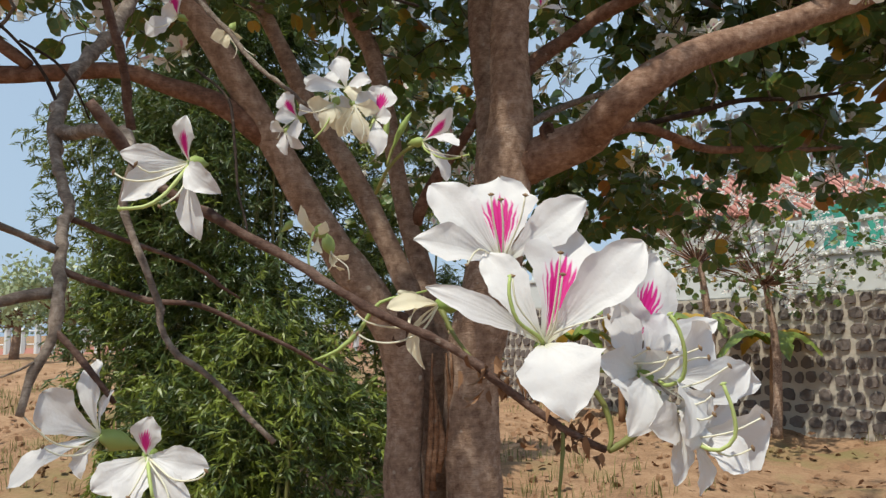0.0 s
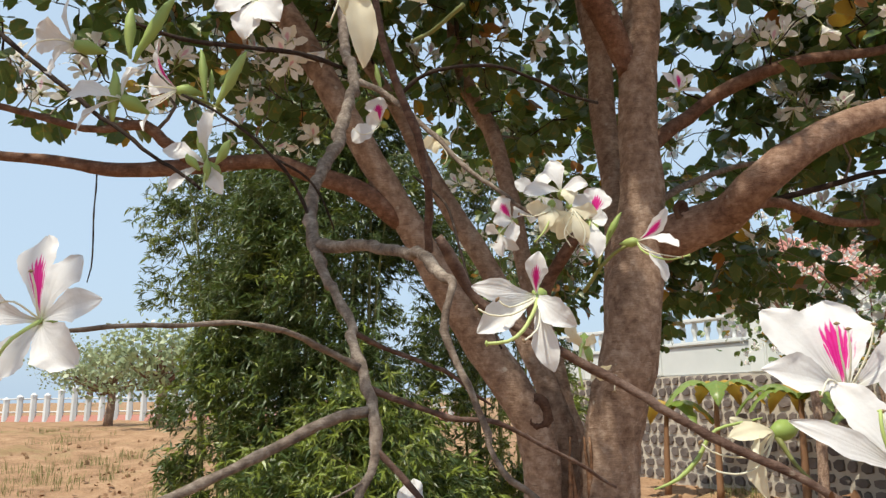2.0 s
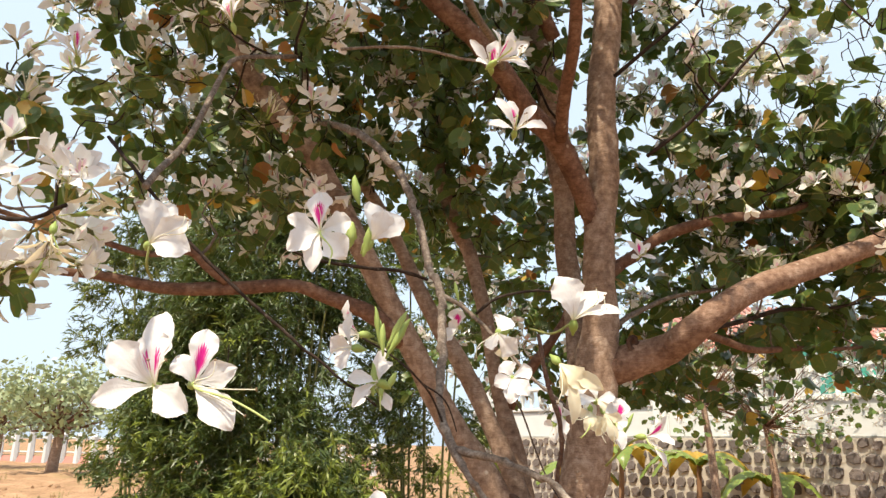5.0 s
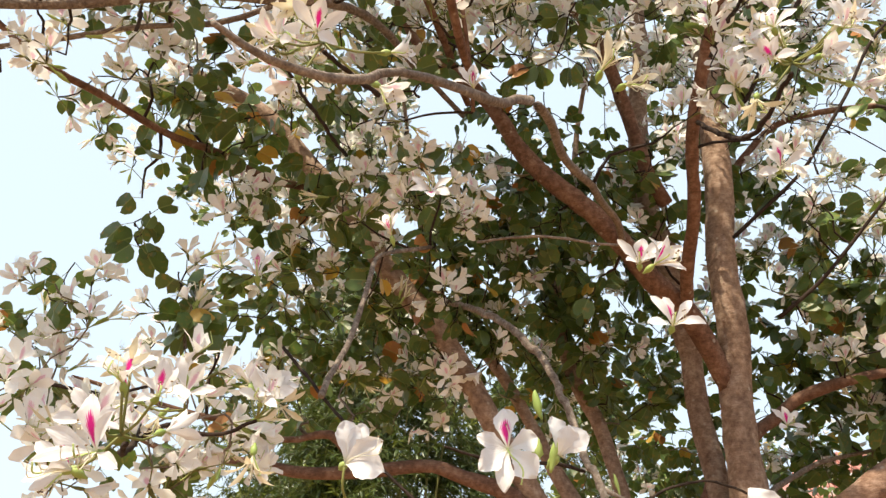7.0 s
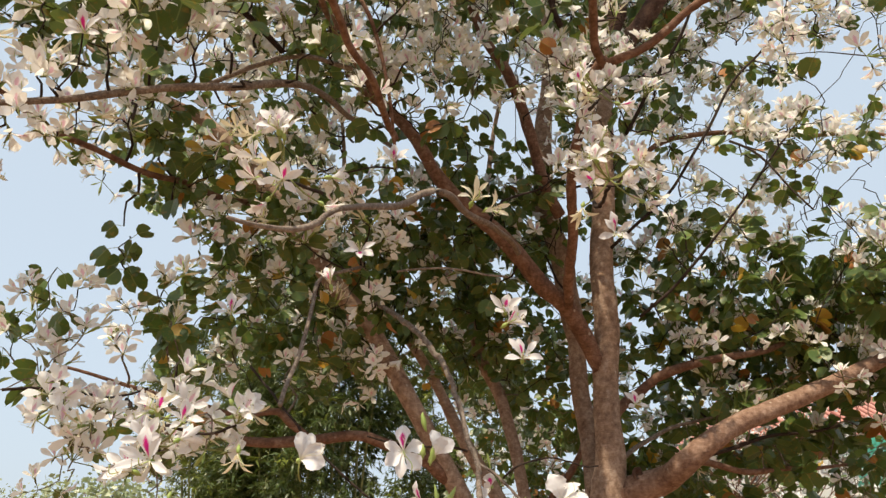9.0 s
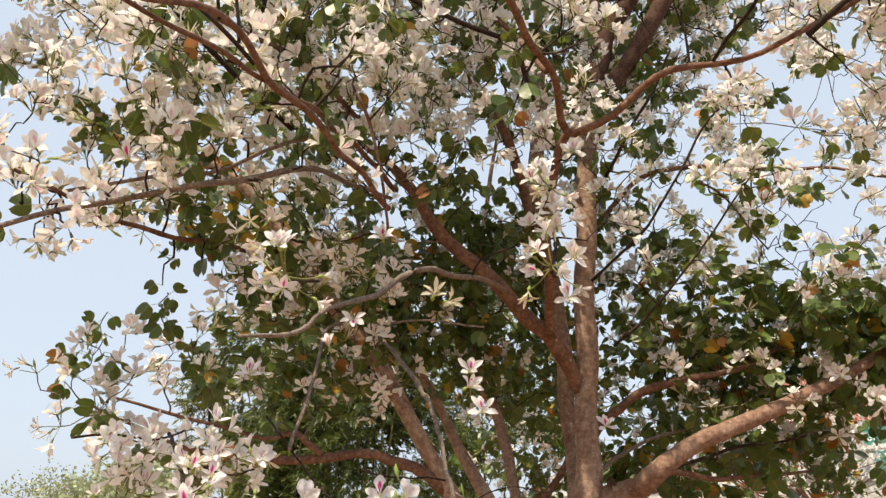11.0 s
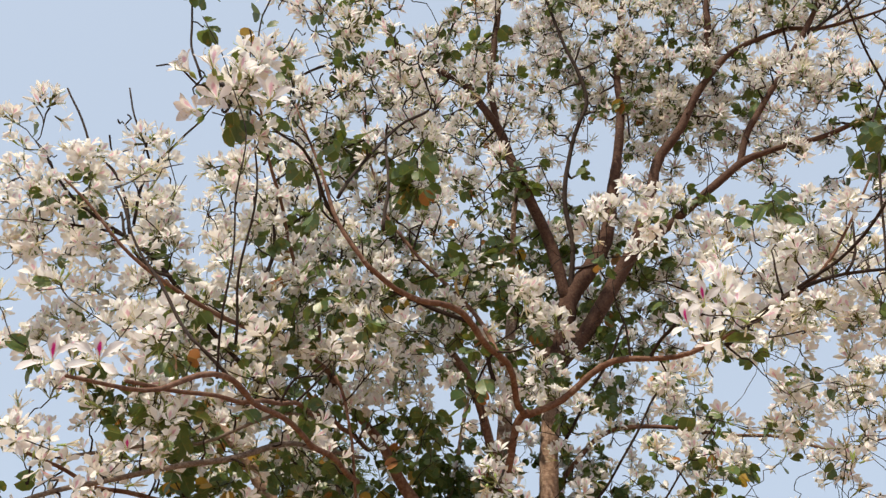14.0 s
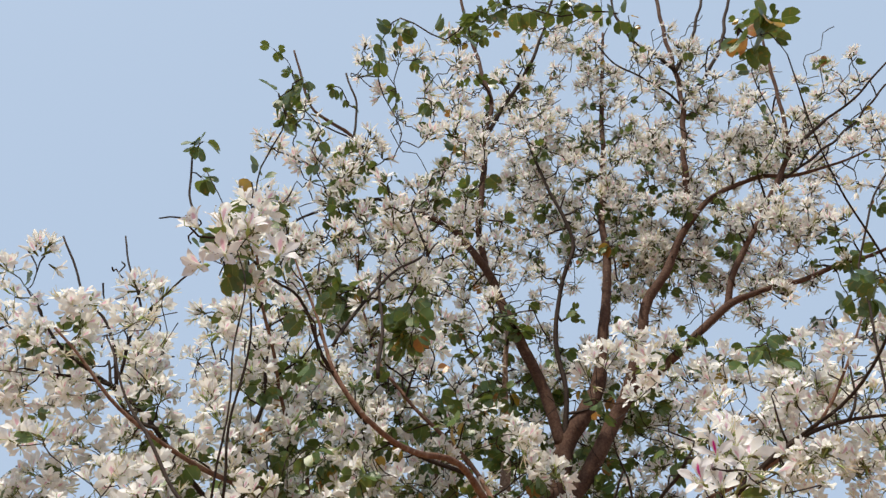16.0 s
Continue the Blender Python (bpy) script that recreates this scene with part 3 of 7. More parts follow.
branch("limb", [(0.18, 1.95, 2.12, 0.022), (0.273, 2.100, 2.257, 0.0220), (0.362, 2.120, 2.327, 0.0210), (0.448, 2.120, 2.394, 0.0200), (0.546, 2.060, 2.420, 0.0190), (0.645, 2.020, 2.431, 0.0165), (0.9, 2.1, 2.5, 0.013), (1.2, 2.2, 2.62, 0.009), (1.55, 2.3, 2.8, 0.005)], BARK_RED, 12)
branch("limb", [(0.23, 1.88, 1.87, 0.016), (0.285, 1.85, 1.907, 0.0145), (0.396, 1.9, 1.983, 0.0145), (0.468, 1.95, 2.019, 0.0141), (0.549, 2.0, 2.033, 0.0137), (0.67, 2.1, 2.024, 0.0136), (0.802, 2.2, 2.018, 0.0125), (1.031, 2.3, 2.032, 0.0096), (1.3, 2.4, 2.06, 0.006)], BARK_RED, 10)
branch("limb", [(0.42, 1.93, 1.995, 0.009), (0.556, 2.05, 2.043, 0.0086), (0.674, 2.1, 2.086, 0.0088), (0.833, 2.15, 2.142, 0.0082), (0.995, 2.2, 2.161, 0.0067), (1.25, 2.3, 2.21, 0.0053)], TWIG_DARK, 8)
branch("limb", [(0.2, 1.95, 2.02, 0.012), (0.253, 2.0, 2.054, 0.0107), (0.309, 2.05, 2.102, 0.0102), (0.398, 2.1, 2.146, 0.0089), (0.512, 2.2, 2.19, 0.0084), (0.652, 2.3, 2.234, 0.0071), (0.85, 2.4, 2.3, 0.005)], TWIG, 8)
branch("limb", [(0.215, 1.9, 2.85, 0.014), (0.24, 1.96, 3.02, 0.013), (0.48, 2.1, 3.42, 0.013), (0.765, 2.1, 3.54, 0.012), (1.086, 2.0, 3.47, 0.010), (1.384, 1.9, 3.41, 0.008), (1.705, 1.8, 3.32, 0.006), (2.1, 1.7, 3.4, 0.003)], BARK_RED)
branch("limb", [(0.10, 0.98, 3.15, 0.015), (0.25, 0.96, 3.21, 0.014), (0.40, 0.92, 3.33, 0.013), (0.52, 0.9, 3.365, 0.012), (0.744, 0.8, 3.34, 0.010), (0.97, 0.7, 3.42, 0.009), (1.28, 0.6, 3.64, 0.006), (1.5, 0.5, 4.0, 0.004)], BARK_RED)
branch("limb", [(0.10, 0.98, 3.15, 0.015), (0.065, 0.92, 3.17, 0.014), (0.017, 0.74, 3.25, 0.013), (-0.148, 0.28, 3.22, 0.011), (-0.263, 0.1, 3.18, 0.009), (-0.364, -0.05, 3.15, 0.008), (-0.461, -0.1, 3.24, 0.007), (-0.585, -0.1, 3.53, 0.005), (-0.706, -0.1, 3.83, 0.003)], BARK_RED)
branch("limb", [(0.0, 0.72, 3.25, 0.010), (-0.03, 0.85, 3.40, 0.010), (-0.129, 1.0, 3.65, 0.010), (-0.25, 1.0, 3.8, 0.009), (-0.41, 1.0, 3.97, 0.008), (-0.6, 1.0, 4.33, 0.006), (-0.7, 0.9, 4.8, 0.004)], BARK_RED)
branch("limb", [(-0.72, 1.3, 3.40, 0.011), (-0.85, 0.9, 3.42, 0.010), (-0.95, 0.5, 3.3, 0.009), (-1.15, 0.2, 3.3, 0.007), (-1.5, 0.0, 3.6, 0.004)], BARK_RED)
branch("limb", [(-0.60, 1.4, 3.15, 0.011), (-0.65, 1.0, 3.1, 0.010), (-0.7, 0.4, 2.95, 0.008), (-0.7, -0.1, 2.75, 0.006), (-0.76, -0.6, 2.58, 0.004)], BARK_RED)
branch("limb", [(-1.08, 1.54, 2.93, 0.013), (-1.25, 1.2, 2.85, 0.011), (-1.4, 0.7, 2.75, 0.008), (-1.5, 0.3, 2.75, 0.005)], BARK_RED)
branch("limb", [(-0.90, 1.0, 3.75, 0.008), (-0.95, 0.5, 4.0, 0.007), (-0.9, 0.0, 4.0, 0.005), (-0.8, -0.35, 3.75, 0.004)], BARK_RED)

branch("limb", [(-0.92, 0.95, 3.2, 0.010), (-1.14, 0.7, 3.36, 0.010), (-1.29, 0.55, 3.53, 0.009), (-1.50, 0.5, 3.69, 0.008), (-1.77, 0.4, 3.88, 0.006), (-1.95, 0.35, 4.1, 0.003)], TWIG_DARK, 8)
branch("limb", [(-0.03, 0.98, 3.30, 0.010), (-0.12, 0.98, 3.56, 0.010), (-0.47, 0.8, 3.64, 0.009), (-0.66, 0.5, 3.78, 0.008), (-0.75, 0.2, 3.88, 0.006), (-0.86, -0.28, 3.70, 0.004)], TWIG_DARK, 8)
branch("limb", [(-0.55, 0.9, 2.85, 0.010), (-0.62, 0.3, 2.80, 0.009), (-0.68, 0.0, 2.78, 0.008), (-0.68, -0.37, 2.70, 0.007), (-0.72, -0.6, 2.56, 0.005), (-0.76, -0.80, 2.50, 0.003)], BARK_RED, 8)
branch("limb", [(-0.68, -0.35, 2.70, 0.0034), (-0.68, -0.4, 2.86, 0.0027), (-0.69, -0.43, 3.10, 0.0025), (-0.75, -0.40, 3.50, 0.002), (-0.92, -0.46, 3.85, 0.0014)], TWIG_DARK, 7)
branch("limb", [(-0.70, -0.1, 2.77, 0.005), (-0.80, -0.2, 2.86, 0.005), (-1.02, -0.1, 3.12, 0.005), (-1.31, 0.0, 3.56, 0.003)], TWIG_DARK, 7)
branch("limb", [(-0.62, 1.42, 3.12, 0.0085), (-0.7, 1.1, 3.03, 0.008), (-0.81, 0.74, 2.935, 0.0112), (-0.993, 0.57, 2.81, 0.0104), (-1.244, 0.46, 2.728, 0.009), (-1.483, 0.33, 2.6, 0.0076), (-1.568, 0.22, 2.511, 0.0064), (-1.652, 0.1, 2.407, 0.0052)], TWIG, 8)
branch("limb", [(0.60, 0.87, 3.36, 0.007), (0.62, 0.4, 3.3, 0.006), (0.55, 0.0, 3.05, 0.005), (0.43, -0.40, 2.84, 0.003)], TWIG_DARK, 7)
branch("limb", [(0.9, 0.75, 3.4, 0.007), (1.15, 0.3, 3.45, 0.006), (1.25, -0.1, 3.6, 0.004), (1.1, -0.29, 3.9, 0.003), (0.95, -0.6, 4.2, 0.002)], TWIG_DARK, 7)
# fine limbs of the crown, their bark coloured darker for shade
branch("limb", [(0.29, 2, 3.83, 0.0595), (0.39, 2, 4.11, 0.0568), (0.44, 2, 4.31, 0.0587), (0.61, 2, 4.55, 0.053), (0.72, 2, 4.84, 0.0431), (0.8, 2, 5.26, 0.0348), (0.89, 2, 5.73, 0.0301), (0.91, 2, 6.14, 0.0244), (1.01, 2, 6.8, 0.0211), (1.13, 2, 7.76, 0.0205), (1.31, 2, 8.96, 0.0132)], BARK_YOUNG_SHADED, 10)
branch("limb", [(0.29, 1.99, 3.8, 0.0487), (0.47, 1.96, 4, 0.0464), (0.62, 1.94, 4.22, 0.046), (0.83, 1.91, 4.56, 0.0445), (1.02, 1.88, 4.71, 0.0296), (1.3, 1.86, 4.95, 0.0264), (1.57, 1.83, 5.2, 0.0252), (1.76, 1.8, 5.26, 0.0189), (2.07, 1.78, 5.36, 0.017), (2.35, 1.75, 5.45, 0.015), (2.68, 1.73, 5.57, 0.0108), (2.88, 1.7, 5.62, 0.0065)], BARK_YOUNG_SHADED, 10)
branch("limb", [(0.82, 1.96, 4.56, 0.0351), (0.96, 1.94, 4.93, 0.035), (1.08, 1.92, 5.29, 0.0345), (1.25, 1.91, 5.57, 0.0313), (1.55, 1.89, 6.09, 0.0238), (1.78, 1.87, 6.31, 0.0196), (2.07, 1.85, 6.46, 0.0174), (2.37, 1.84, 6.48, 0.0149), (2.74, 1.82, 6.58, 0.01), (3.15, 1.8, 6.79, 0.0076)], BARK_YOUNG_SHADED, 10)
branch("limb", [(1.56, 1.84, 5.19, 0.021), (1.67, 1.81, 5.47, 0.0217), (1.85, 1.77, 5.75, 0.0202), (2.13, 1.74, 6.21, 0.0189), (2.34, 1.7, 6.59, 0.0173), (2.43, 1.67, 7.05, 0.0156), (2.49, 1.63, 7.57, 0.0137), (2.58, 1.6, 8.27, 0.0088)], BARK_YOUNG_SHADED, 10)
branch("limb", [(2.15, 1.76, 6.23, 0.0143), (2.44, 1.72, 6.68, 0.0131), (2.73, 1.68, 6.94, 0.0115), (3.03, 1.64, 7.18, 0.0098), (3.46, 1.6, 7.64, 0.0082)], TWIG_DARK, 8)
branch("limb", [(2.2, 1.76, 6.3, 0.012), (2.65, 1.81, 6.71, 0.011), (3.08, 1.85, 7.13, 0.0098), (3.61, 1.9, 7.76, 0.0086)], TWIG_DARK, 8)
branch("limb", [(1.55, 1.9, 6.08, 0.0262), (1.57, 1.87, 6.41, 0.0248), (1.64, 1.83, 6.86, 0.0234), (1.74, 1.8, 7.4, 0.022), (1.77, 1.77, 7.87, 0.0202), (1.78, 1.73, 8.45, 0.0183), (1.84, 1.7, 9.29, 0.0165)], BARK_YOUNG_SHADED, 10)
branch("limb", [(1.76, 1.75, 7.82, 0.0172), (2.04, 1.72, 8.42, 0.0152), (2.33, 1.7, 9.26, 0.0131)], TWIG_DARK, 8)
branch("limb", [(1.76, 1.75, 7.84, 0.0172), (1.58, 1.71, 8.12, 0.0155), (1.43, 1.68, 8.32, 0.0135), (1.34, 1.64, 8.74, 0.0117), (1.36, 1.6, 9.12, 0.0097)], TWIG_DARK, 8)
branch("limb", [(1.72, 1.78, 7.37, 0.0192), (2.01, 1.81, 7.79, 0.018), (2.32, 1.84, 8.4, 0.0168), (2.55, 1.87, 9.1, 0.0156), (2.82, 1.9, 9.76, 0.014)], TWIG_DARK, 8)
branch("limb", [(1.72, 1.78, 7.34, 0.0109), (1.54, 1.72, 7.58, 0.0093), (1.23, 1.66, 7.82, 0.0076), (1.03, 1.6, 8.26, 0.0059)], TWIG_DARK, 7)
branch("limb", [(0.42, 1.99, 4.27, 0.0375), (0.36, 1.96, 4.56, 0.0372), (0.29, 1.92, 4.8, 0.0363), (0.2, 1.88, 4.99, 0.0352), (0.12, 1.85, 5.25, 0.0321), (0.02, 1.82, 5.52, 0.0288), (-0.11, 1.78, 5.76, 0.025), (-0.33, 1.74, 5.97, 0.021), (-0.63, 1.71, 6.17, 0.0191), (-0.81, 1.68, 6.47, 0.0173), (-0.99, 1.64, 6.82, 0.0154), (-1.16, 1.6, 6.97, 0.013), (-1.36, 1.57, 7.17, 0.0106), (-1.48, 1.54, 7.54, 0.011), (-1.6, 1.5, 7.94, 0.0086)], BARK_YOUNG_SHADED, 10)
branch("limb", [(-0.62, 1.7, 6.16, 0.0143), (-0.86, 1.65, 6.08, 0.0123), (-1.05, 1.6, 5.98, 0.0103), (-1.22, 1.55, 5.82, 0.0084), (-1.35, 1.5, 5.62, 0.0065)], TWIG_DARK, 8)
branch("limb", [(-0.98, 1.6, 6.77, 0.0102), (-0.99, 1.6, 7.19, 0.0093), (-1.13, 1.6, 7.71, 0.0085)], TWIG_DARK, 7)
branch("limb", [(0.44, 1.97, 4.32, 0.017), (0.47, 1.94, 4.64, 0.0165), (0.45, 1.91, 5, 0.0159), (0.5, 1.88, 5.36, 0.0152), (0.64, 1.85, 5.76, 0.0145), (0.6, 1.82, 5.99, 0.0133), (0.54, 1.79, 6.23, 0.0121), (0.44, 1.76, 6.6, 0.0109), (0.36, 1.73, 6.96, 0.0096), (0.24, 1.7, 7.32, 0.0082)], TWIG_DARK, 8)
branch("limb", [(0.02, 1.85, 5.53, 0.0245), (-0.02, 1.81, 6.03, 0.0237), (0.04, 1.78, 6.57, 0.0227), (0.04, 1.74, 6.88, 0.0208), (0.12, 1.71, 7.3, 0.019), (0.04, 1.67, 7.86, 0.0173), (-0.07, 1.64, 8.6, 0.0155), (-0.14, 1.6, 9.23, 0.0131)], BARK_YOUNG_SHADED, 10)
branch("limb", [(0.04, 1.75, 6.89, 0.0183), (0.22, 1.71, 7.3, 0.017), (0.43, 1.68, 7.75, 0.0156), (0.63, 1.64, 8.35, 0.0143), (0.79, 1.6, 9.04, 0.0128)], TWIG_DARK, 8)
branch("limb", [(-0.58, 0.15, 3.62, 0.0068), (-0.52, 0.27, 3.91, 0.0067), (-0.46, 0.38, 4.13, 0.0063), (-0.32, 0.5, 4.38, 0.0059)], TWIG_DARK, 8)
branch("limb", [(-0.45, 0.4, 3.66, 0.0073), (-0.48, 0.55, 4.08, 0.007), (-0.53, 0.7, 4.46, 0.0062)], TWIG_DARK, 8)
branch("limb", [(-1.5, 0.5, 3.7, 0.0064), (-1.71, 0.45, 3.74, 0.0051), (-1.83, 0.4, 3.73, 0.0038)], TWIG_DARK, 8)
branch("limb", [(-1.49, 0.5, 3.69, 0.0076), (-1.59, 0.49, 3.94, 0.0071), (-1.65, 0.48, 4.05, 0.0062), (-1.79, 0.46, 4.19, 0.0053), (-1.99, 0.45, 4.52, 0.0046)], TWIG_DARK, 8)
branch("limb", [(-1.5, 0.5, 3.77, 0.0065), (-1.5, 0.48, 4, 0.0061), (-1.46, 0.45, 4.06, 0.0055), (-1.38, 0.42, 4.13, 0.0048), (-1.29, 0.4, 4.24, 0.0042)], TWIG_DARK, 8)
branch("limb", [(-1.48, 0.46, 4.03, 0.0055), (-1.55, 0.43, 4.2, 0.0046), (-1.66, 0.4, 4.46, 0.0037)], TWIG_DARK, 7)
branch("limb", [(-1.26, 0.5, 3.51, 0.0073), (-1.4, 0.52, 3.57, 0.0066), (-1.52, 0.53, 3.72, 0.006), (-1.6, 0.55, 3.87, 0.0054)], TWIG_DARK, 8)
branch("limb", [(-0.9, 0.3, 3.12, 0.005), (-0.91, 0.25, 3.36, 0.0046), (-0.9, 0.2, 3.6, 0.0042), (-0.89, 0.15, 3.76, 0.0037), (-0.93, 0.1, 3.97, 0.003)], TWIG_DARK, 8)
branch("limb", [(-0.98, 0.7, 3.52, 0.0089), (-0.96, 0.67, 3.72, 0.0079), (-0.95, 0.63, 3.8, 0.0067), (-0.96, 0.6, 4.01, 0.0056)], TWIG_DARK, 8)
branch("limb", [(0.82, 0.62, 3.28, 0.0115), (0.91, 0.58, 3.35, 0.0104), (1.02, 0.53, 3.42, 0.0093), (1.12, 0.49, 3.46, 0.0082), (1.23, 0.44, 3.48, 0.0069), (1.36, 0.4, 3.47, 0.0057)], TWIG_DARK, 9)
branch("limb", [(1.22, 0.42, 3.46, 0.0057), (1.28, 0.42, 3.56, 0.0047), (1.31, 0.42, 3.69, 0.0036)], TWIG_DARK, 7)
branch("limb", [(1.03, 0.52, 3.42, 0.0046), (1.02, 0.51, 3.56, 0.0039), (1.02, 0.5, 3.62, 0.003)], TWIG_DARK, 7)
branch("limb", [(1.23, 0.2, 3.33, 0.0041), (1.31, 0.2, 3.65, 0.0043), (1.36, 0.2, 3.86, 0.0043), (1.38, 0.2, 4, 0.0042), (1.57, 0.2, 4.35, 0.0043), (1.74, 0.2, 4.6, 0.0042)], TWIG_DARK, 7)
branch("limb", [(-0.86, -0.28, 3.7, 0.0062), (-0.72, -0.62, 3.38, 0.0046), (-0.58, -0.95, 3.02, 0.0031)], TWIG_DARK, 8)
branch("limb", [(-1.29, 0.3, 4.41, 0.0057), (-1.38, 0.28, 4.65, 0.0052), (-1.41, 0.25, 4.9, 0.0047)], TWIG_DARK, 7)
branch("limb", [(-0.709, -0.02, 2.187, 0.003), (-0.686, 0.05, 2.203, 0.0044), (-0.644, 0.1, 2.22, 0.0054), (-0.605, 0.15, 2.254, 0.0057), (-0.58, 0.2, 2.296, 0.0055), (-0.504, 0.35, 2.37, 0.0073), (-0.465, 0.45, 2.441, 0.0079), (-0.423, 0.52, 2.497, 0.0084), (-0.37, 0.8, 2.58, 0.0092), (-0.28, 1.1, 2.66, 0.0098), (-0.19, 1.4, 2.72, 0.0105), (-0.144, 1.6, 2.745, 0.011)], TWIG, 9)
branch("limb", [(-0.76, 0.6, 2.02, 0.0055), (-0.77, 0.75, 2.15, 0.0056), (-0.77, 0.9, 2.33, 0.0057), (-0.77, 1.05, 2.47, 0.0056), (-0.68, 1.2, 2.56, 0.0054)], TWIG, 9)
branch("limb", [(-1.63, 0.72, 2.87, 0.0062), (-1.41, 0.75, 2.92, 0.0065), (-1.14, 0.77, 2.95, 0.0067), (-0.97, 0.8, 3.04, 0.0071), (-0.83, 0.82, 3.08, 0.0074), (-0.68, 0.85, 3.06, 0.0076)], TWIG, 9)
branch("limb", [(-1.38, 0.6, 2.06, 0.0037), (-1.29, 0.67, 2.08, 0.0035), (-1.19, 0.73, 2.07, 0.0031), (-1.14, 0.8, 2.1, 0.0028)], TWIG_DARK, 8)
branch("limb", [(-0.64, 0.7, 3.19, 0.0064), (-0.6, 0.75, 3.11, 0.0061), (-0.56, 0.8, 2.97, 0.0057), (-0.55, 0.85, 2.83, 0.0053), (-0.55, 0.9, 2.75, 0.0049)], BARK_RED, 8)
branch("limb", [(-0.55, 1, 2.47, 0.0032), (-0.41, 1, 2.47, 0.0032), (-0.23, 1, 2.45, 0.0032)], TWIG, 7)
branch("limb", [(-0.31, 1.6, 3.93, 0.0196), (-0.26, 1.66, 3.8, 0.021), (-0.15, 1.72, 3.64, 0.0224), (-0.08, 1.78, 3.47, 0.0239), (-0.01, 1.84, 3.15, 0.0248), (0.06, 1.9, 3.04, 0.0264)], BARK_RED, 10)
branch("limb", [(0.3, 1.7, 2.53, 0.0063), (0.53, 1.63, 2.73, 0.0053), (0.74, 1.57, 3, 0.0043), (1.01, 1.5, 3.33, 0.0033)], TWIG_DARK, 8)
branch("limb", [(0.33, 1.8, 3.34, 0.0084), (0.54, 1.7, 3.69, 0.0073), (0.66, 1.6, 3.91, 0.006)], TWIG_DARK, 8)
branch("limb", [(0.24, 1.8, 2.85, 0.0068), (0.51, 1.77, 3.1, 0.0062), (0.79, 1.73, 3.54, 0.0056), (1.04, 1.7, 3.83, 0.0049)], TWIG_DARK, 8)
branch("limb", [(0.74, 1.7, 3.27, 0.0058), (0.84, 1.6, 3.11, 0.0044), (0.92, 1.5, 2.87, 0.0031)], TWIG_DARK, 8)

def knot_hole(at, out, size, seed):
    """A dark healed branch scar: a rim of bark round a hollow."""
    r = np.random.default_rng(seed)
    n, rings = 16, ((1.7, -0.25), (1.35, 0.22), (1.0, 0.30), (0.75, 0.02), (0.45, -0.5), (0.05, -0.7))
    v = [(size * a * math.cos(2 * math.pi * i / n) * (1 + 0.1 * r.standard_normal()), 1.35 * size * a * math.sin(2 * math.pi * i / n) * (1 + 0.1 * r.standard_normal()), size * h) for a, h in rings for i in range(n)]
    f = [(k * n + i, k * n + (i + 1) % n, (k + 1) * n + (i + 1) % n, (k + 1) * n + i) for k in range(len(rings) - 1) for i in range(n)]
    ob = link_mesh("knot", v, f, [BARK_YOUNG_SHADED], tree, label="dark healed branch scar")
    ob.matrix_basis = frame_to(at, out)


knot_hole((-0.105, 1.803, 1.495), (0.1, -1, 0.05), 0.020, 1)
knot_hole((0.262, 1.808, 1.975), (0.2, -1, 0.1), 0.012, 2)
knot_hole((0.115, 1.788, 1.66), (-0.2, -1, 0.0), 0.010, 3)
for k in range(7):
    top = (-0.030 + 0.009 * k + 0.010 * math.sin(5 * k), 1.83 + 0.012 * math.sin(3 * k), 1.44 - 0.06 * (k % 3))
    foot = (-0.050 + 0.015 * k, 1.83, 1.08 + 0.04 * (k % 4))
    branch("splinter", [(*foot, 0.008), ((foot[0] + top[0]) / 2 + 0.012 * math.sin(7 * k), 1.825, (foot[2] + top[2]) / 2, 0.007), (*top, 0.002)], SPLINTER, 6, 0.03, 0.12, 0.003)

# ------------------------------------------------------------------ crown: twigs, flower clusters and leaf sprays
# Clumps: centre, radius, number of flower clusters, number of leaf sprays
UPPER_CROWN = [
    (-1.80, 0.45, 3.85, 0.38, 27, 3), (-1.42, 0.60, 3.68, 0.46, 46, 8), (-0.80, 1.09, 4.72, 0.58, 66, 12), (-0.48, 1.09, 5.41, 0.51, 49, 6),
    (-0.05, 2.25, 5.98, 0.66, 58, 18), (0.59, 2.30, 7.35, 0.65, 55, 8), (1.07, 2.20, 6.29, 0.60, 54, 10), (1.57, 2.60, 6.14, 0.58, 50, 10),
    (2.67, 2.50, 7.34, 0.53, 44, 6), (2.01, 2.10, 5.61, 0.50, 36, 6), (1.24, 0.70, 3.62, 0.39, 34, 4), (-0.46, 1.20, 4.03, 0.59, 68, 13),
    (-1.07, 0.90, 3.71, 0.52, 56, 13),
]
TOP_CROWN = [
    (-0.44, 0.75, 6.30, 0.36, 13, 3), (0.07, 1.90, 7.88, 0.49, 21, 6), (0.89, 1.90, 8.37, 0.51, 22, 2), (1.54, 1.90, 7.73, 0.51, 22, 2),
    (2.62, 2.50, 8.60, 0.43, 16, 2), (3.10, 2.30, 7.51, 0.31, 9, 2), (-0.95, 0.75, 5.44, 0.32, 14, 3), (3.02, 1.90, 6.43, 0.21, 2, 2),
    (1.00, 2.10, 10.22, 0.65, 12, 2), (2.47, 2.30, 5.04, 0.40, 10, 8),
]
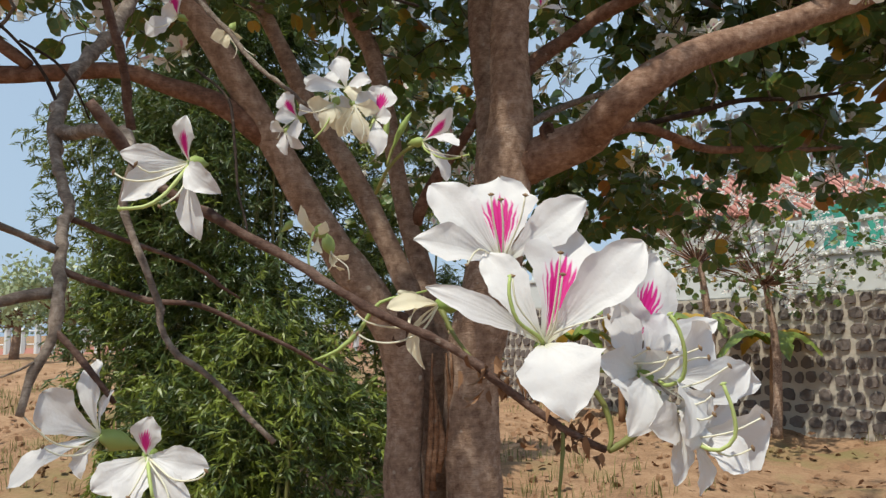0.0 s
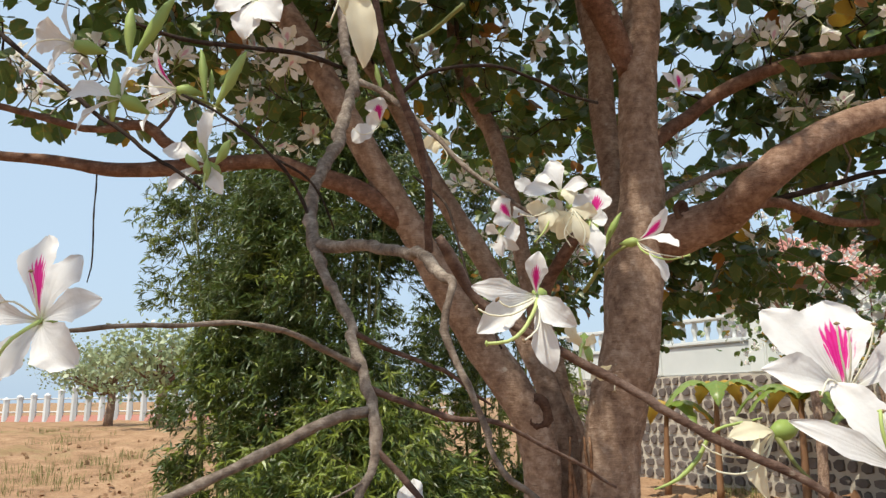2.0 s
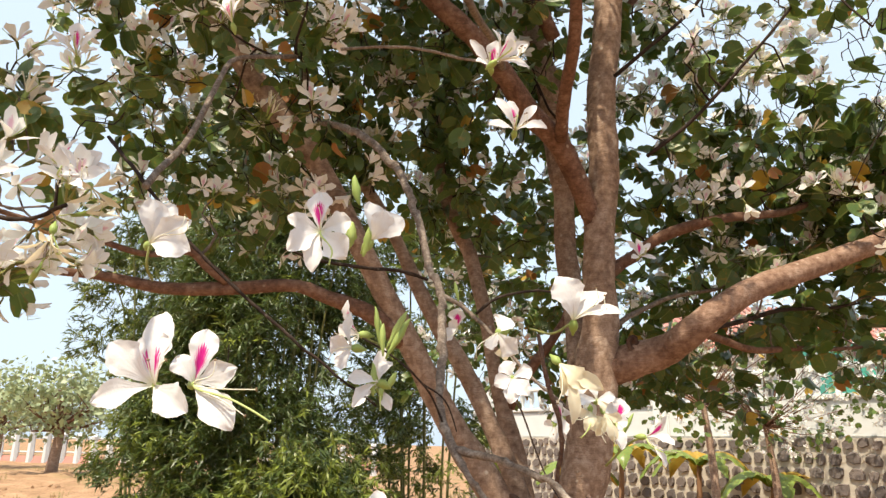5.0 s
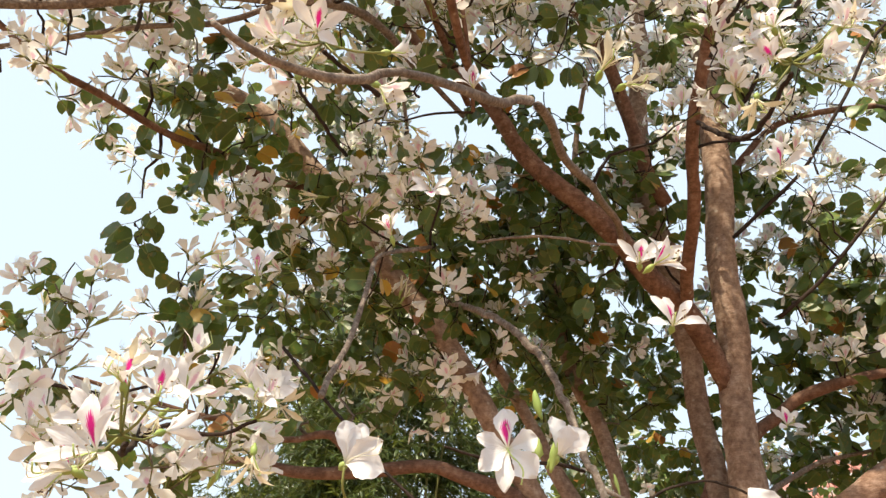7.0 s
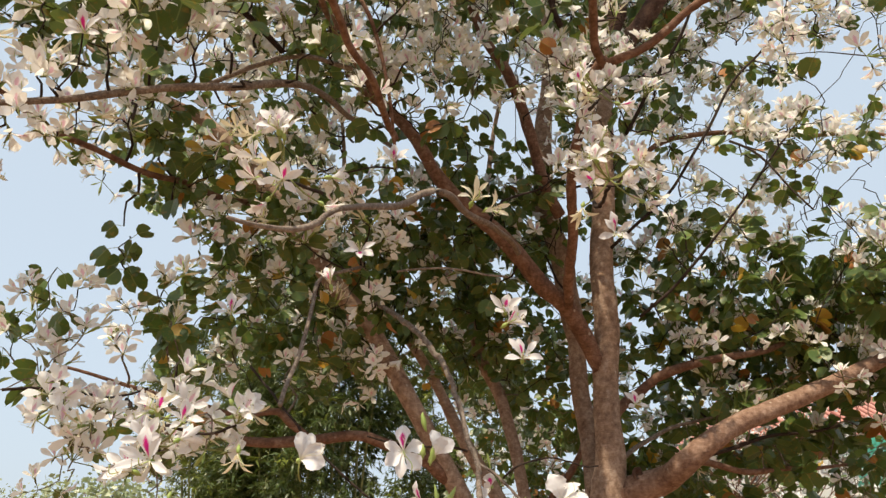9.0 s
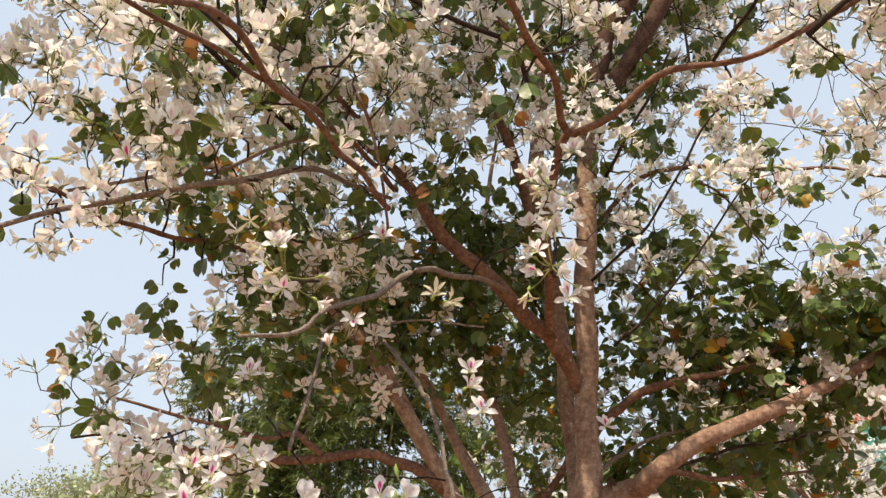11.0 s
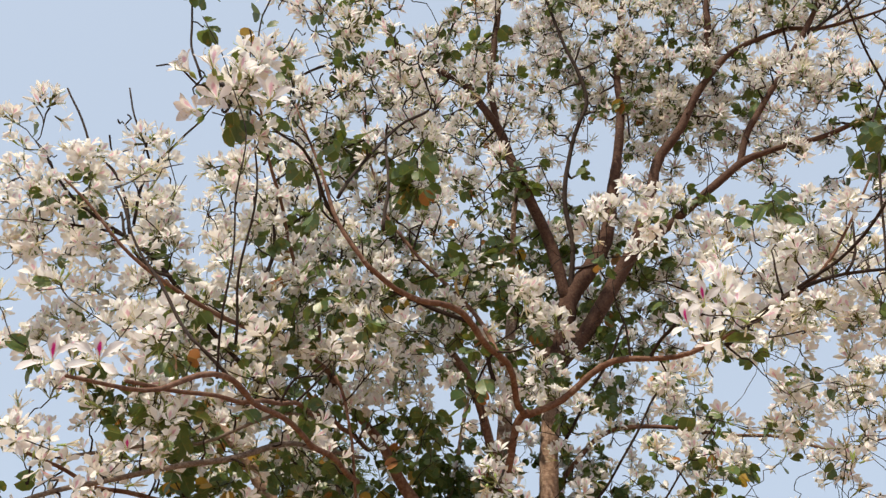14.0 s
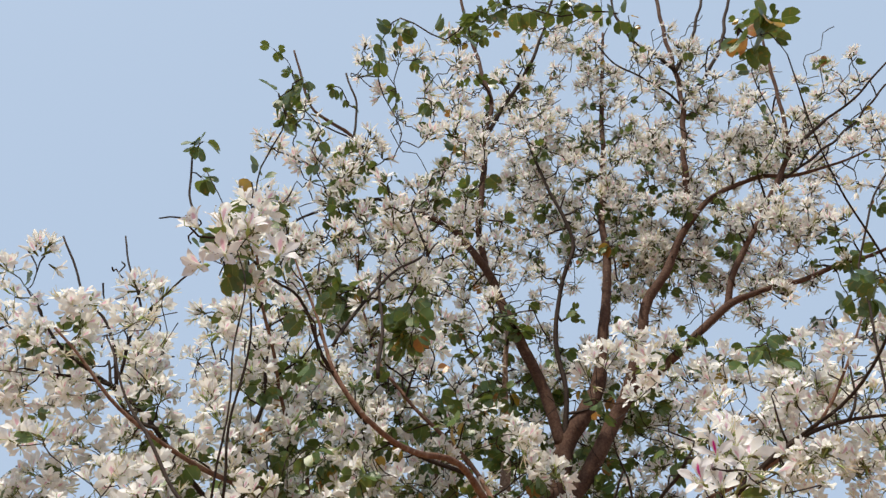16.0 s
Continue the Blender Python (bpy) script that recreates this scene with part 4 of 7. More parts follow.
MIDDLE_CROWN = [
    (0.45, 2.65, 4.91, 0.60, 56, 16), (1.25, 2.55, 4.70, 0.55, 48, 18), (0.15, 1.98, 6.37, 0.57, 33, 3), (1.25, 2.30, 7.00, 0.62, 33, 10),
    (-1.50, 0.35, 3.20, 0.36, 25, 3), (-1.10, 0.30, 2.98, 0.24, 22, 5), (-0.82, 0.72, 3.25, 0.42, 40, 22), (-0.28, 0.95, 3.40, 0.45, 40, 18),
    (1.20, 1.05, 3.30, 0.46, 36, 5), (1.60, 0.80, 3.70, 0.36, 22, 1), (0.72, 1.80, 3.30, 0.46, 20, 8), (-1.50, 0.45, 2.72, 0.30, 17, 5),
    (-1.35, 1.00, 3.20, 0.36, 18, 14), (0.62, 0.60, 3.72, 0.30, 10, 2),
]
LOWER_CROWN = [
    (0.85, 2.05, 2.79, 0.48, 16, 21), (1.30, 1.95, 2.64, 0.46, 14, 33), (0.95, 2.65, 2.54, 0.60, 10, 26), (1.45, 2.80, 2.34, 0.58, 10, 28),
    (0.62, 2.40, 2.64, 0.40, 9, 9), (-1.38, 1.60, 2.62, 0.36, 14, 19), (-0.90, 1.65, 2.70, 0.38, 12, 41), (-0.60, 2.05, 2.80, 0.42, 9, 53),
    (-0.85, 1.90, 2.60, 0.41, 9, 26), (-1.05, 2.10, 2.50, 0.38, 9, 19), (-1.15, 0.78, 1.97, 0.18, 14, 1), (-1.55, 1.12, 2.15, 0.28, 15, 4),
    (-0.70, 1.17, 2.70, 0.22, 13, 2), (-0.01, 0.95, 2.83, 0.12, 5, 0),
]
LEAFY_HEART = [
    (-0.10, 2.00, 3.20, 0.42, 4, 35), (0.40, 2.40, 3.10, 0.42, 5, 15), (0.30, 2.70, 2.80, 0.40, 4, 12), (-0.60, 1.90, 3.30, 0.36, 4, 26),
    (0.75, 2.40, 3.00, 0.36, 5, 11), (-0.25, 1.90, 4.20, 0.42, 8, 32), (0.55, 2.50, 4.10, 0.42, 8, 32), (0.00, 2.20, 4.80, 0.42, 8, 26),
    (0.60, 2.40, 5.00, 0.42, 8, 23), (-0.60, 1.40, 4.10, 0.40, 7, 19), (0.90, 2.50, 4.60, 0.40, 7, 24),
]
INNER_CROWN = [
    (-0.40, 2.20, 3.10, 0.45, 10, 44), (-0.13, 2.50, 2.65, 0.40, 6, 38), (-0.10, 2.75, 2.70, 0.40, 4, 32), (0.10, 2.40, 3.25, 0.42, 8, 32),
    (-0.52, 1.95, 2.95, 0.38, 6, 38), (0.80, 3.10, 2.33, 0.45, 6, 13), (1.30, 3.00, 2.13, 0.42, 6, 20), (1.15, 2.30, 2.44, 0.36, 4, 9),
    (0.75, 2.05, 3.13, 0.40, 8, 8), (-0.35, 2.00, 2.80, 0.32, 4, 28), (0.12, 1.60, 3.70, 0.42, 20, 12), (1.50, 1.70, 3.25, 0.40, 7, 1),
    (1.90, 1.60, 3.60, 0.40, 11, 1), (1.10, 2.20, 3.60, 0.40, 12, 2), (1.60, 2.30, 3.20, 0.45, 7, 1),
]
SPRAYS = [   # hanging leaf sprays that stand out against the sky
    (-0.92, -0.08, 4.90, 0.09, 0, 3), (-0.48, 0.05, 5.48, 0.09, 0, 2), (-0.05, -0.21, 5.26, 0.09, 0, 3),
    (0.37, -0.21, 5.29, 0.09, 0, 2), (0.68, -0.13, 5.36, 0.06, 0, 1), (0.93, -0.55, 4.46, 0.09, 0, 3), (1.09, -0.29, 3.56, 0.10, 0, 3),
    (-1.85, 1.40, 2.45, 0.10, 1, 3), (-0.79, -0.30, 3.66, 0.10, 8, 1), (0.50, -0.30, 2.90, 0.12, 7, 0),
]
SKY_SPRAYS = [
    (-1.41, 0.25, 4.90, 0.13, 0, 2), (-1.55, 1.20, 7.26, 0.13, 0, 3), (-1.44, 1.20, 6.63, 0.13, 0, 2), (-1.15, 1.50, 7.21, 0.13, 0, 1),
    (-0.18, 0.60, 6.81, 0.13, 0, 3), (0.01, 0.60, 6.80, 0.13, 0, 3), (0.60, 0.60, 6.82, 0.13, 0, 3), (1.18, 1.00, 7.35, 0.13, 0, 2),
    (1.73, 0.50, 6.32, 0.13, 0, 4), (-0.09, 1.40, 7.42, 0.13, 0, 3), (-0.51, 1.50, 7.70, 0.13, 0, 2), (-0.34, 0.50, 3.95, 0.13, 0, 5),
    (0.11, 1.70, 5.09, 0.13, 0, 5), (0.01, 1.70, 4.45, 0.13, 0, 6), (-0.89, 1.40, 6.02, 0.13, 0, 2),
]
MORE_SPRAYS = [
    (-0.72, 1.40, 5.83, 0.13, 0, 2), (-0.21, 1.60, 6.17, 0.13, 0, 3), (0.83, 1.80, 5.64, 0.13, 0, 3), (1.24, 1.70, 4.87, 0.13, 0, 3),
    (1.33, 1.20, 4.41, 0.13, 0, 2), (-0.65, -0.20, 3.36, 0.13, 0, 1), (1.40, 0.20, 4.00, 0.13, 0, 2), (-0.59, 0.20, 3.88, 0.13, 0, 2),
    (-1.11, 0.30, 4.41, 0.13, 0, 2),
]
SHADY_SIDE = [
    (-1.28, 1.70, 3.54, 0.32, 6, 13), (-1.02, 1.90, 3.81, 0.32, 6, 12), (-1.48, 1.50, 3.18, 0.25, 4, 9), (-1.27, 1.90, 3.31, 0.28, 5, 9),
    (-1.57, 0.90, 3.10, 0.22, 5, 4), (-1.20, 2.00, 3.06, 0.28, 4, 8), (0.06, 3.40, 2.37, 0.35, 5, 34), (0.66, 3.30, 2.70, 0.35, 5, 8),
    (0.03, 3.60, 2.88, 0.35, 4, 28), (0.23, 3.60, 2.16, 0.32, 4, 28), (-0.16, 3.80, 2.15, 0.32, 4, 28), (1.36, 2.60, 2.62, 0.34, 5, 17),
    (1.08, 3.00, 2.85, 0.34, 4, 16),
]
FILLING = [
    (1.66, 2.40, 2.76, 0.36, 4, 34), (1.62, 2.60, 2.50, 0.30, 2, 26), (1.13, 2.50, 2.90, 0.32, 4, 8), (1.50, 2.30, 2.84, 0.32, 4, 7),
    (1.31, 2.90, 2.46, 0.32, 2, 13), (-1.42, 2.40, 3.00, 0.30, 4, 13), (-1.23, 2.50, 2.77, 0.30, 4, 14), (-1.02, 2.40, 2.91, 0.30, 4, 14),
    (-1.47, 2.00, 3.52, 0.28, 3, 16), (-1.13, 2.10, 3.93, 0.28, 4, 12), (-1.68, 2.30, 3.41, 0.28, 3, 14), (-0.98, 2.30, 3.26, 0.28, 3, 12),
    (0.15, 3.20, 2.37, 0.30, 3, 22), (-0.16, 3.00, 2.59, 0.30, 3, 16), (0.68, 3.20, 2.35, 0.30, 3, 8),
    (0.51, 3.30, 2.08, 0.22, 2, 20),
    (0.72, 3.40, 2.13, 0.22, 2, 20),
    (0.95, 3.60, 2.12, 0.22, 2, 20),
    (0.52, 3.90, 2.02, 0.22, 2, 20),
]
BRIGHT_SIDE = [
    (3.03, 1.75, 7.55, 0.22, 10, 1), (2.23, 1.70, 6.89, 0.26, 15, 1), (1.93, 1.80, 7.31, 0.22, 10, 1), (1.35, 1.80, 6.87, 0.26, 15, 1),
    (0.63, 1.70, 6.98, 0.26, 14, 1), (1.61, 1.80, 7.92, 0.22, 8, 0), (2.08, 1.80, 6.69, 0.26, 15, 1), (1.65, 2.00, 6.54, 0.28, 16, 1),
    (2.12, 1.80, 5.87, 0.26, 14, 1), (2.34, 1.70, 5.83, 0.24, 12, 1), (1.39, 2.10, 5.93, 0.26, 14, 2), (1.09, 1.80, 8.07, 0.24, 9, 1),
    (0.47, 2.00, 6.74, 0.26, 12, 1), (2.93, 1.60, 6.52, 0.20, 8, 0), (1.77, 2.00, 6.10, 0.28, 15, 1), (0.02, 1.90, 7.11, 0.24, 8, 1),
    (1.01, 2.10, 6.38, 0.26, 12, 2),
]
HANGING_SIDE = [
    (-1.24, 1.10, 2.86, 0.14, 1, 5), (-1.17, 1.20, 2.82, 0.14, 1, 4), (-1.40, 1.00, 2.61, 0.08, 0, 2), (-1.15, 0.95, 2.30, 0.07, 1, 2),
    (-1.25, 1.00, 2.48, 0.07, 1, 2), (-1.07, 1.30, 2.74, 0.16, 1, 4), (-1.67, 1.40, 3.15, 0.16, 5, 1), (-1.00, 1.40, 3.03, 0.16, 3, 3),
]
LEAFY_SIDE = [
    (0.71, 2.40, 2.90, 0.24, 4, 7), (1.03, 2.30, 2.81, 0.26, 4, 11), (1.31, 2.10, 2.81, 0.28, 4, 14), (1.50, 1.90, 2.81, 0.28, 4, 14),
    (0.89, 2.60, 2.66, 0.26, 3, 12), (1.18, 2.40, 2.59, 0.28, 3, 16), (1.45, 2.20, 2.58, 0.28, 3, 18), (0.55, 2.80, 2.70, 0.24, 3, 8),
    (1.52, 2.00, 2.52, 0.28, 3, 16),
]
FLOWER_AT, LEAF_AT = [], []
for clumps in (UPPER_CROWN, TOP_CROWN, MIDDLE_CROWN, LOWER_CROWN, LEAFY_HEART, INNER_CROWN, SHADY_SIDE, FILLING, SPRAYS, SKY_SPRAYS, MORE_SPRAYS, BRIGHT_SIDE, LEAFY_SIDE, HANGING_SIDE):
    for x, y, z, r, blooms, sprays in clumps:
        for kind, count in ((FLOWER_AT, blooms), (LEAF_AT, sprays)):
            for _ in range(count):
                d = rng.standard_normal(3)
                d *= r * 1.25 * rng.random() ** 0.45 / np.linalg.norm(d)
                kind.append((x + d[0], y + d[1], z + 0.85 * d[2]))


def grow_twigs():
    """Joins every flower cluster and leaf spray to the nearest wood by a bent twig; later ones may leave from earlier ones."""
    wood = np.array([(n[0], n[1], n[2]) for n in NODES])
    thick = np.array([n[3] for n in NODES])
    bare = [np.array(FLOWER_AT[k]) + rng.standard_normal(3) * 0.13 for k in rng.integers(0, len(FLOWER_AT), 2300) if FLOWER_AT[k][2] > 2.9 + 0.6 * (FLOWER_AT[k][0] < -1.1)]
    ends = [(p, None) for p in bare] + [(np.array(p), True) for p in FLOWER_AT] + [(np.array(p), False) for p in LEAF_AT]
    near = [np.linalg.norm(wood - p, axis=1).min() for p, _ in ends]
    g, tips = Gather(), []
    for k in np.argsort(near):
        p, blooming = ends[k]
        off = p - wood
        far = np.linalg.norm(off, axis=1)
        out = np.array([p[0] - 0.2, p[1] - 1.9])
        back = np.clip(-(off[:, :2] @ out) / (np.linalg.norm(out) + 0.05), 0, 1)
        cost = far + 0.5 * back + 0.45 * np.clip(0.10 - off[:, 2], 0, 1) + 0.25 * (thick > 0.03)
        best = int(np.argmin(cost))
        a, d = wood[best], far[best]
        if d < 0.05:
            a = a - (0, 0, 0.08)
            d = 0.09
        side = rng.standard_normal(3) * d * 0.10
        sag = np.array([0, 0, rng.uniform(-0.08, 0.10) * d])
        high = p[2] > 4.0
        r0 = min(thick[best] * 0.8, 0.0060 + 0.0190 * min(d, 0.32) if high else 0.0038 + 0.0095 * d)
        r1 = 0.0046 if high else 0.0024
        q = [(*a, r0), (*(a + (p - a) * 0.35 + side + sag), r0 * 0.7 + r1 * 0.3), (*(a + (p - a) * 0.7 - side * 0.6 + sag * 0.7), r0 * 0.4 + r1 * 0.6), (*p, r1)]
        line = curve_points(q, max(0.05, d / 8))
        v, f = tube(line, 3, rng, 0.05, closed=False)
        # above 2.4 m twigs switch to the bark darkened for crown shade
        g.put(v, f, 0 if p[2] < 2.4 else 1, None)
        wood = np.vstack([wood, line[2:, :3]])
        thick = np.concatenate([thick, line[2:, 3]])
        way = line[-1, :3] - line[-3, :3]
        if blooming is None:
            continue
        tips.append((p, way / (np.linalg.norm(way) + 1e-9), blooming, line))
    return g, tips


TWIGS, TIPS = grow_twigs()
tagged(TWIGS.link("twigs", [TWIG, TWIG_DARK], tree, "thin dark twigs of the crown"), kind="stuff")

KINDS = [whole_flower(rng, o) for o in (0.45, 0.6, 0.75, 0.85, 0.95, 0.3, 0.65, 0.8, 0.5, 1.05)]
FAR_KINDS = [whole_flower(rng, o, 0) for o in (0.4, 0.55, 0.7, 0.85, 0.3, 0.95)]
TOP_KINDS = [whole_flower(rng, o, -1) for o in (0.4, 0.55, 0.7, 0.85, 0.3, 0.95)]
FADED = [whole_flower(rng, o, -1, True) for o in (0.35, 0.55, 0.9)]
BUDS = [bud_shape(rng) for _ in range(3)]

flower_stock = [link_mesh("flower", v, f, CROWN_MATS, tree, s, u) for v, f, s, u in KINDS]
for ob in flower_stock:
    ob.matrix_basis = frame_to((0, 1.9, 2.2), (0, 0, 1), size=0.001)
leaf_stock = []
for mat in (LEAF, LEAF_YELLOW, LEAF_BROWN):
    ob = link_mesh("leaf", LEAF_SHAPE[0] * 0.074, LEAF_SHAPE[1], [mat], tree, uvs=LEAF_SHAPE[2])
    ob.matrix_basis = frame_to((0, 1.9, 2.2), (0, 0, 1), size=0.001)
    leaf_stock.append(ob)


def dress_twigs():
    blossoms, faded, buds, stalks, leaves = Gather(), Gather(), Gather(), Gather(), Gather()
    singles = leaf_singles = 0
    for p, way, blooming, line in TIPS:
        front = p[1] < 0.9 and p[2] < 3.7
        if blooming:
            high = p[2] > 3.15
            for _ in range(rng.integers(6, 11) if high else rng.integers(3, 6)):
                root = line[int(rng.integers(max(0, len(line) - 3), len(line))), :3] if high else p
                root = root * 0.5 + p * 0.5
                d = way * rng.uniform(0.1, 0.9) + rng.standard_normal(3) * 0.62 + (0, -0.15, 0.28)
                d /= np.linalg.norm(d)
                at = root + d * rng.uniform(0.02, 0.055)
                v, f = tube([(*root, 0.0014), (*at, 0.0014)], 3, rng, 0.0, closed=False)
                if p[2] < 4.1:
                    stalks.put(v, f, 0, None)
                m = frame_to(at + d * 0.015, d + rng.standard_normal(3) * 0.2, (0.2 * rng.standard_normal(), 0, 1), rng.uniform(0.75, 1.05) * (1.25 if p[2] > 4.1 else 1.0), rng.uniform(-0.5, 0.5))
                if rng.random() < 0.13:
                    v, f, s, u = FADED[rng.integers(len(FADED))]
                    faded.put(v, f, s, u, m)
                elif front and singles < 290:
                    ob = flower_stock[rng.integers(len(flower_stock))]
                    again(ob, "flower", m, tree)
                    singles += 1
                else:
                    kinds = TOP_KINDS if p[2] > 4.1 else FAR_KINDS if high else KINDS
                    v, f, s, u = kinds[rng.integers(len(kinds))]
                    blossoms.put(v, f, s, u, m)
            for _ in range(rng.integers(0, 3) if p[2] < 4.4 else rng.integers(0, 2)):
                d = way + rng.standard_normal(3) * 0.5 + (0, 0, 0.4)
                v, f, s, u = BUDS[rng.integers(3)]
                buds.put(v, f, s, u, frame_to(p + 0.02 * d / np.linalg.norm(d), d, size=rng.uniform(0.7, 1.1)))
            few = rng.random() < 0.22
        for _ in range(rng.integers(1, 3) if blooming and few else 0 if blooming else rng.integers(4, 8)):
            k = int(rng.integers(max(1, len(line) // 3), len(line)))
            at = line[k, :3]
            d = rng.standard_normal(3) * (1, 1, 0.5) + (0, 0, -0.25)
            d /= np.linalg.norm(d)
            base = at + d * rng.uniform(0.02, 0.04)
            v, f = tube([(*at, 0.0010), (*base, 0.0009)], 3, rng, 0.0, closed=False)
            stalks.put(v, f, 0, None)
            hang = d + (0, 0, -rng.uniform(0.1, 0.9))
            face = np.cross(hang, rng.standard_normal(3)) + (0, 0, 0.5)
            m = frame_to(base, face, hang, rng.uniform(0.48, 1.0) * (1.25 if at[2] > 3.8 or (at[0] > 0.5 and at[1] > 1.5) else 1.0))
            tint = rng.random()
            slot = 1 if tint < 0.030 else 2 if tint < 0.052 else 0
            if leaf_singles < 290 and at[1] < 1.4:
                again(leaf_stock[slot], "leaf", m, tree)
                leaf_singles += 1
            else:
                leaves.put(LEAF_SHAPE[0] * 0.074, LEAF_SHAPE[1], slot, LEAF_SHAPE[2], m)
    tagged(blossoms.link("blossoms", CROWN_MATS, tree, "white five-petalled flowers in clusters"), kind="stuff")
    tagged(faded.link("faded_blossoms", WITHERED_MATS, tree, "cream-coloured withered flowers"), kind="stuff")
    tagged(buds.link("buds", [CALYX], tree, "pointed green flower buds"), kind="stuff")
    tagged(stalks.link("flower_stalks", [TWIG_GREEN], tree, "thin green flower and leaf stalks"), kind="stuff")
    tagged(leaves.link("leaves", [LEAF, LEAF_YELLOW, LEAF_BROWN], tree, "dark green two-lobed leaves, a few yellow"), kind="stuff")


dress_twigs()

# ------------------------------------------------------------------ near twigs
branch("twig", [(-0.672, 1.55, 2.549, 0.0085), (-0.529, 1.2, 2.371, 0.008), (-0.43, 1.02, 2.22, 0.0078), (-0.378, 0.93, 2.087, 0.0069), (-0.354, 0.87, 1.988, 0.0063), (-0.334, 0.82, 1.912, 0.0065), (-0.328, 0.76, 1.832, 0.0069), (-0.331, 0.7, 1.768, 0.0062), (-0.328, 0.65, 1.713, 0.0055), (-0.318, 0.606, 1.669, 0.0058), (-0.299, 0.575, 1.636, 0.0042), (-0.274, 0.54, 1.595, 0.0038), (-0.249, 0.487, 1.554, 0.0037), (-0.239, 0.46, 1.524, 0.0038), (-0.233, 0.45, 1.502, 0.0033), (-0.238, 0.44, 1.481, 0.0026), (-0.239, 0.43, 1.457, 0.0023)], TWIG, 9, 0.008, 0.07, 0.0012, knots=0.22)
branch("twig", [(-0.317, 0.606, 1.665, 0.0061), (-0.277, 0.57, 1.657, 0.005), (-0.245, 0.54, 1.648, 0.0043), (-0.217, 0.5, 1.635, 0.004), (-0.196, 0.46, 1.617, 0.004), (-0.184, 0.435, 1.601, 0.0026), (-0.188, 0.433, 1.585, 0.0024), (-0.182, 0.432, 1.566, 0.0023), (-0.172, 0.43, 1.543, 0.0021), (-0.163, 0.43, 1.521, 0.002), (-0.15, 0.425, 1.493, 0.0018), (-0.128, 0.425, 1.473, 0.0017), (-0.095, 0.425, 1.44, 0.0015)], TWIG, 9, 0.007, 0.07, 0.0012, knots=0.22)
branch("twig", [(-0.185, 0.386, 1.622, 0.0026), (-0.18, 0.39, 1.614, 0.0033), (-0.176, 0.4, 1.604, 0.0033), (-0.17, 0.405, 1.593, 0.0029), (-0.158, 0.407, 1.582, 0.0027), (-0.121, 0.405, 1.56, 0.0026), (-0.087, 0.405, 1.54, 0.0026), (-0.056, 0.403, 1.522, 0.0024), (-0.035, 0.4, 1.51, 0.0024), (0.004, 0.396, 1.491, 0.0022), (0.032, 0.393, 1.471, 0.0022), (0.056, 0.39, 1.452, 0.002), (0.081, 0.388, 1.437, 0.0017)], TWIG_RED, 9, 0.007, 0.07, 0.0012, knots=0.22)
branch("twig", [(-0.245, 0.475, 1.542, 0.0026), (-0.218, 0.475, 1.53, 0.002), (-0.189, 0.48, 1.52, 0.0018), (-0.157, 0.487, 1.517, 0.0017), (-0.125, 0.5, 1.501, 0.0015), (-0.103, 0.51, 1.49, 0.0013), (-0.086, 0.525, 1.477, 0.0012), (-0.078, 0.528, 1.472, 0.0008)], TWIG_RED, 7, 0.008, 0.07, 0.0012, knots=0.22)
branch("twig", [(-0.267, 0.53, 1.583, 0.0023), (-0.247, 0.57, 1.573, 0.002), (-0.219, 0.585, 1.563, 0.0018), (-0.198, 0.6, 1.552, 0.0018), (-0.181, 0.61, 1.538, 0.0016), (-0.166, 0.612, 1.528, 0.0009)], TWIG_RED, 7, 0.008, 0.07, 0.0012, knots=0.22)
branch("twig", [(-0.239, 0.46, 1.526, 0.0039), (-0.254, 0.45, 1.523, 0.0035), (-0.278, 0.425, 1.512, 0.0032), (-0.309, 0.39, 1.495, 0.0028), (-0.335, 0.36, 1.482, 0.0026), (-0.355, 0.33, 1.472, 0.0024)], TWIG, 8, 0.008, 0.07, 0.0012, knots=0.22)
branch("twig", [(-0.249, 0.487, 1.554, 0.0027), (-0.267, 0.46, 1.567, 0.0022), (-0.284, 0.43, 1.576, 0.0019), (-0.304, 0.4, 1.579, 0.0016), (-0.326, 0.38, 1.576, 0.0014), (-0.36, 0.358, 1.573, 0.0014), (-0.378, 0.353, 1.572, 0.0012)], TWIG, 7, 0.008, 0.07, 0.0012, knots=0.22)
branch("twig", [(-0.233, 0.45, 1.505, 0.0023), (-0.215, 0.445, 1.488, 0.002), (-0.2, 0.44, 1.472, 0.0018), (-0.193, 0.445, 1.46, 0.0015)], TWIG_RED, 7, 0.006, 0.07, 0.0012, knots=0.22)
branch("twig", [(-0.201, 0.478, 1.632, 0.0029), (-0.201, 0.47, 1.647, 0.0026), (-0.199, 0.455, 1.67, 0.0028), (-0.203, 0.44, 1.703, 0.0027), (-0.215, 0.43, 1.737, 0.0027), (-0.223, 0.42, 1.763, 0.0025), (-0.229, 0.42, 1.794, 0.0023)], TWIG_RED, 7, 0.008, 0.07, 0.0012, knots=0.22)
branch("twig", [(-0.443, 0.6, 1.81, 0.0013), (-0.411, 0.6, 1.791, 0.0013), (-0.381, 0.605, 1.77, 0.0015), (-0.355, 0.615, 1.746, 0.0015), (-0.339, 0.63, 1.721, 0.0015), (-0.325, 0.63, 1.687, 0.0018)], TWIG_DARK, 6, 0.008, 0.07, 0.0012, knots=0.22)
branch("twig", [(-0.358, 0.62, 1.751, 0.0013), (-0.332, 0.63, 1.735, 0.0013), (-0.319, 0.64, 1.716, 0.001), (-0.31, 0.65, 1.689, 0.0008)], TWIG_DARK, 6, 0.008, 0.07, 0.0012, knots=0.22)
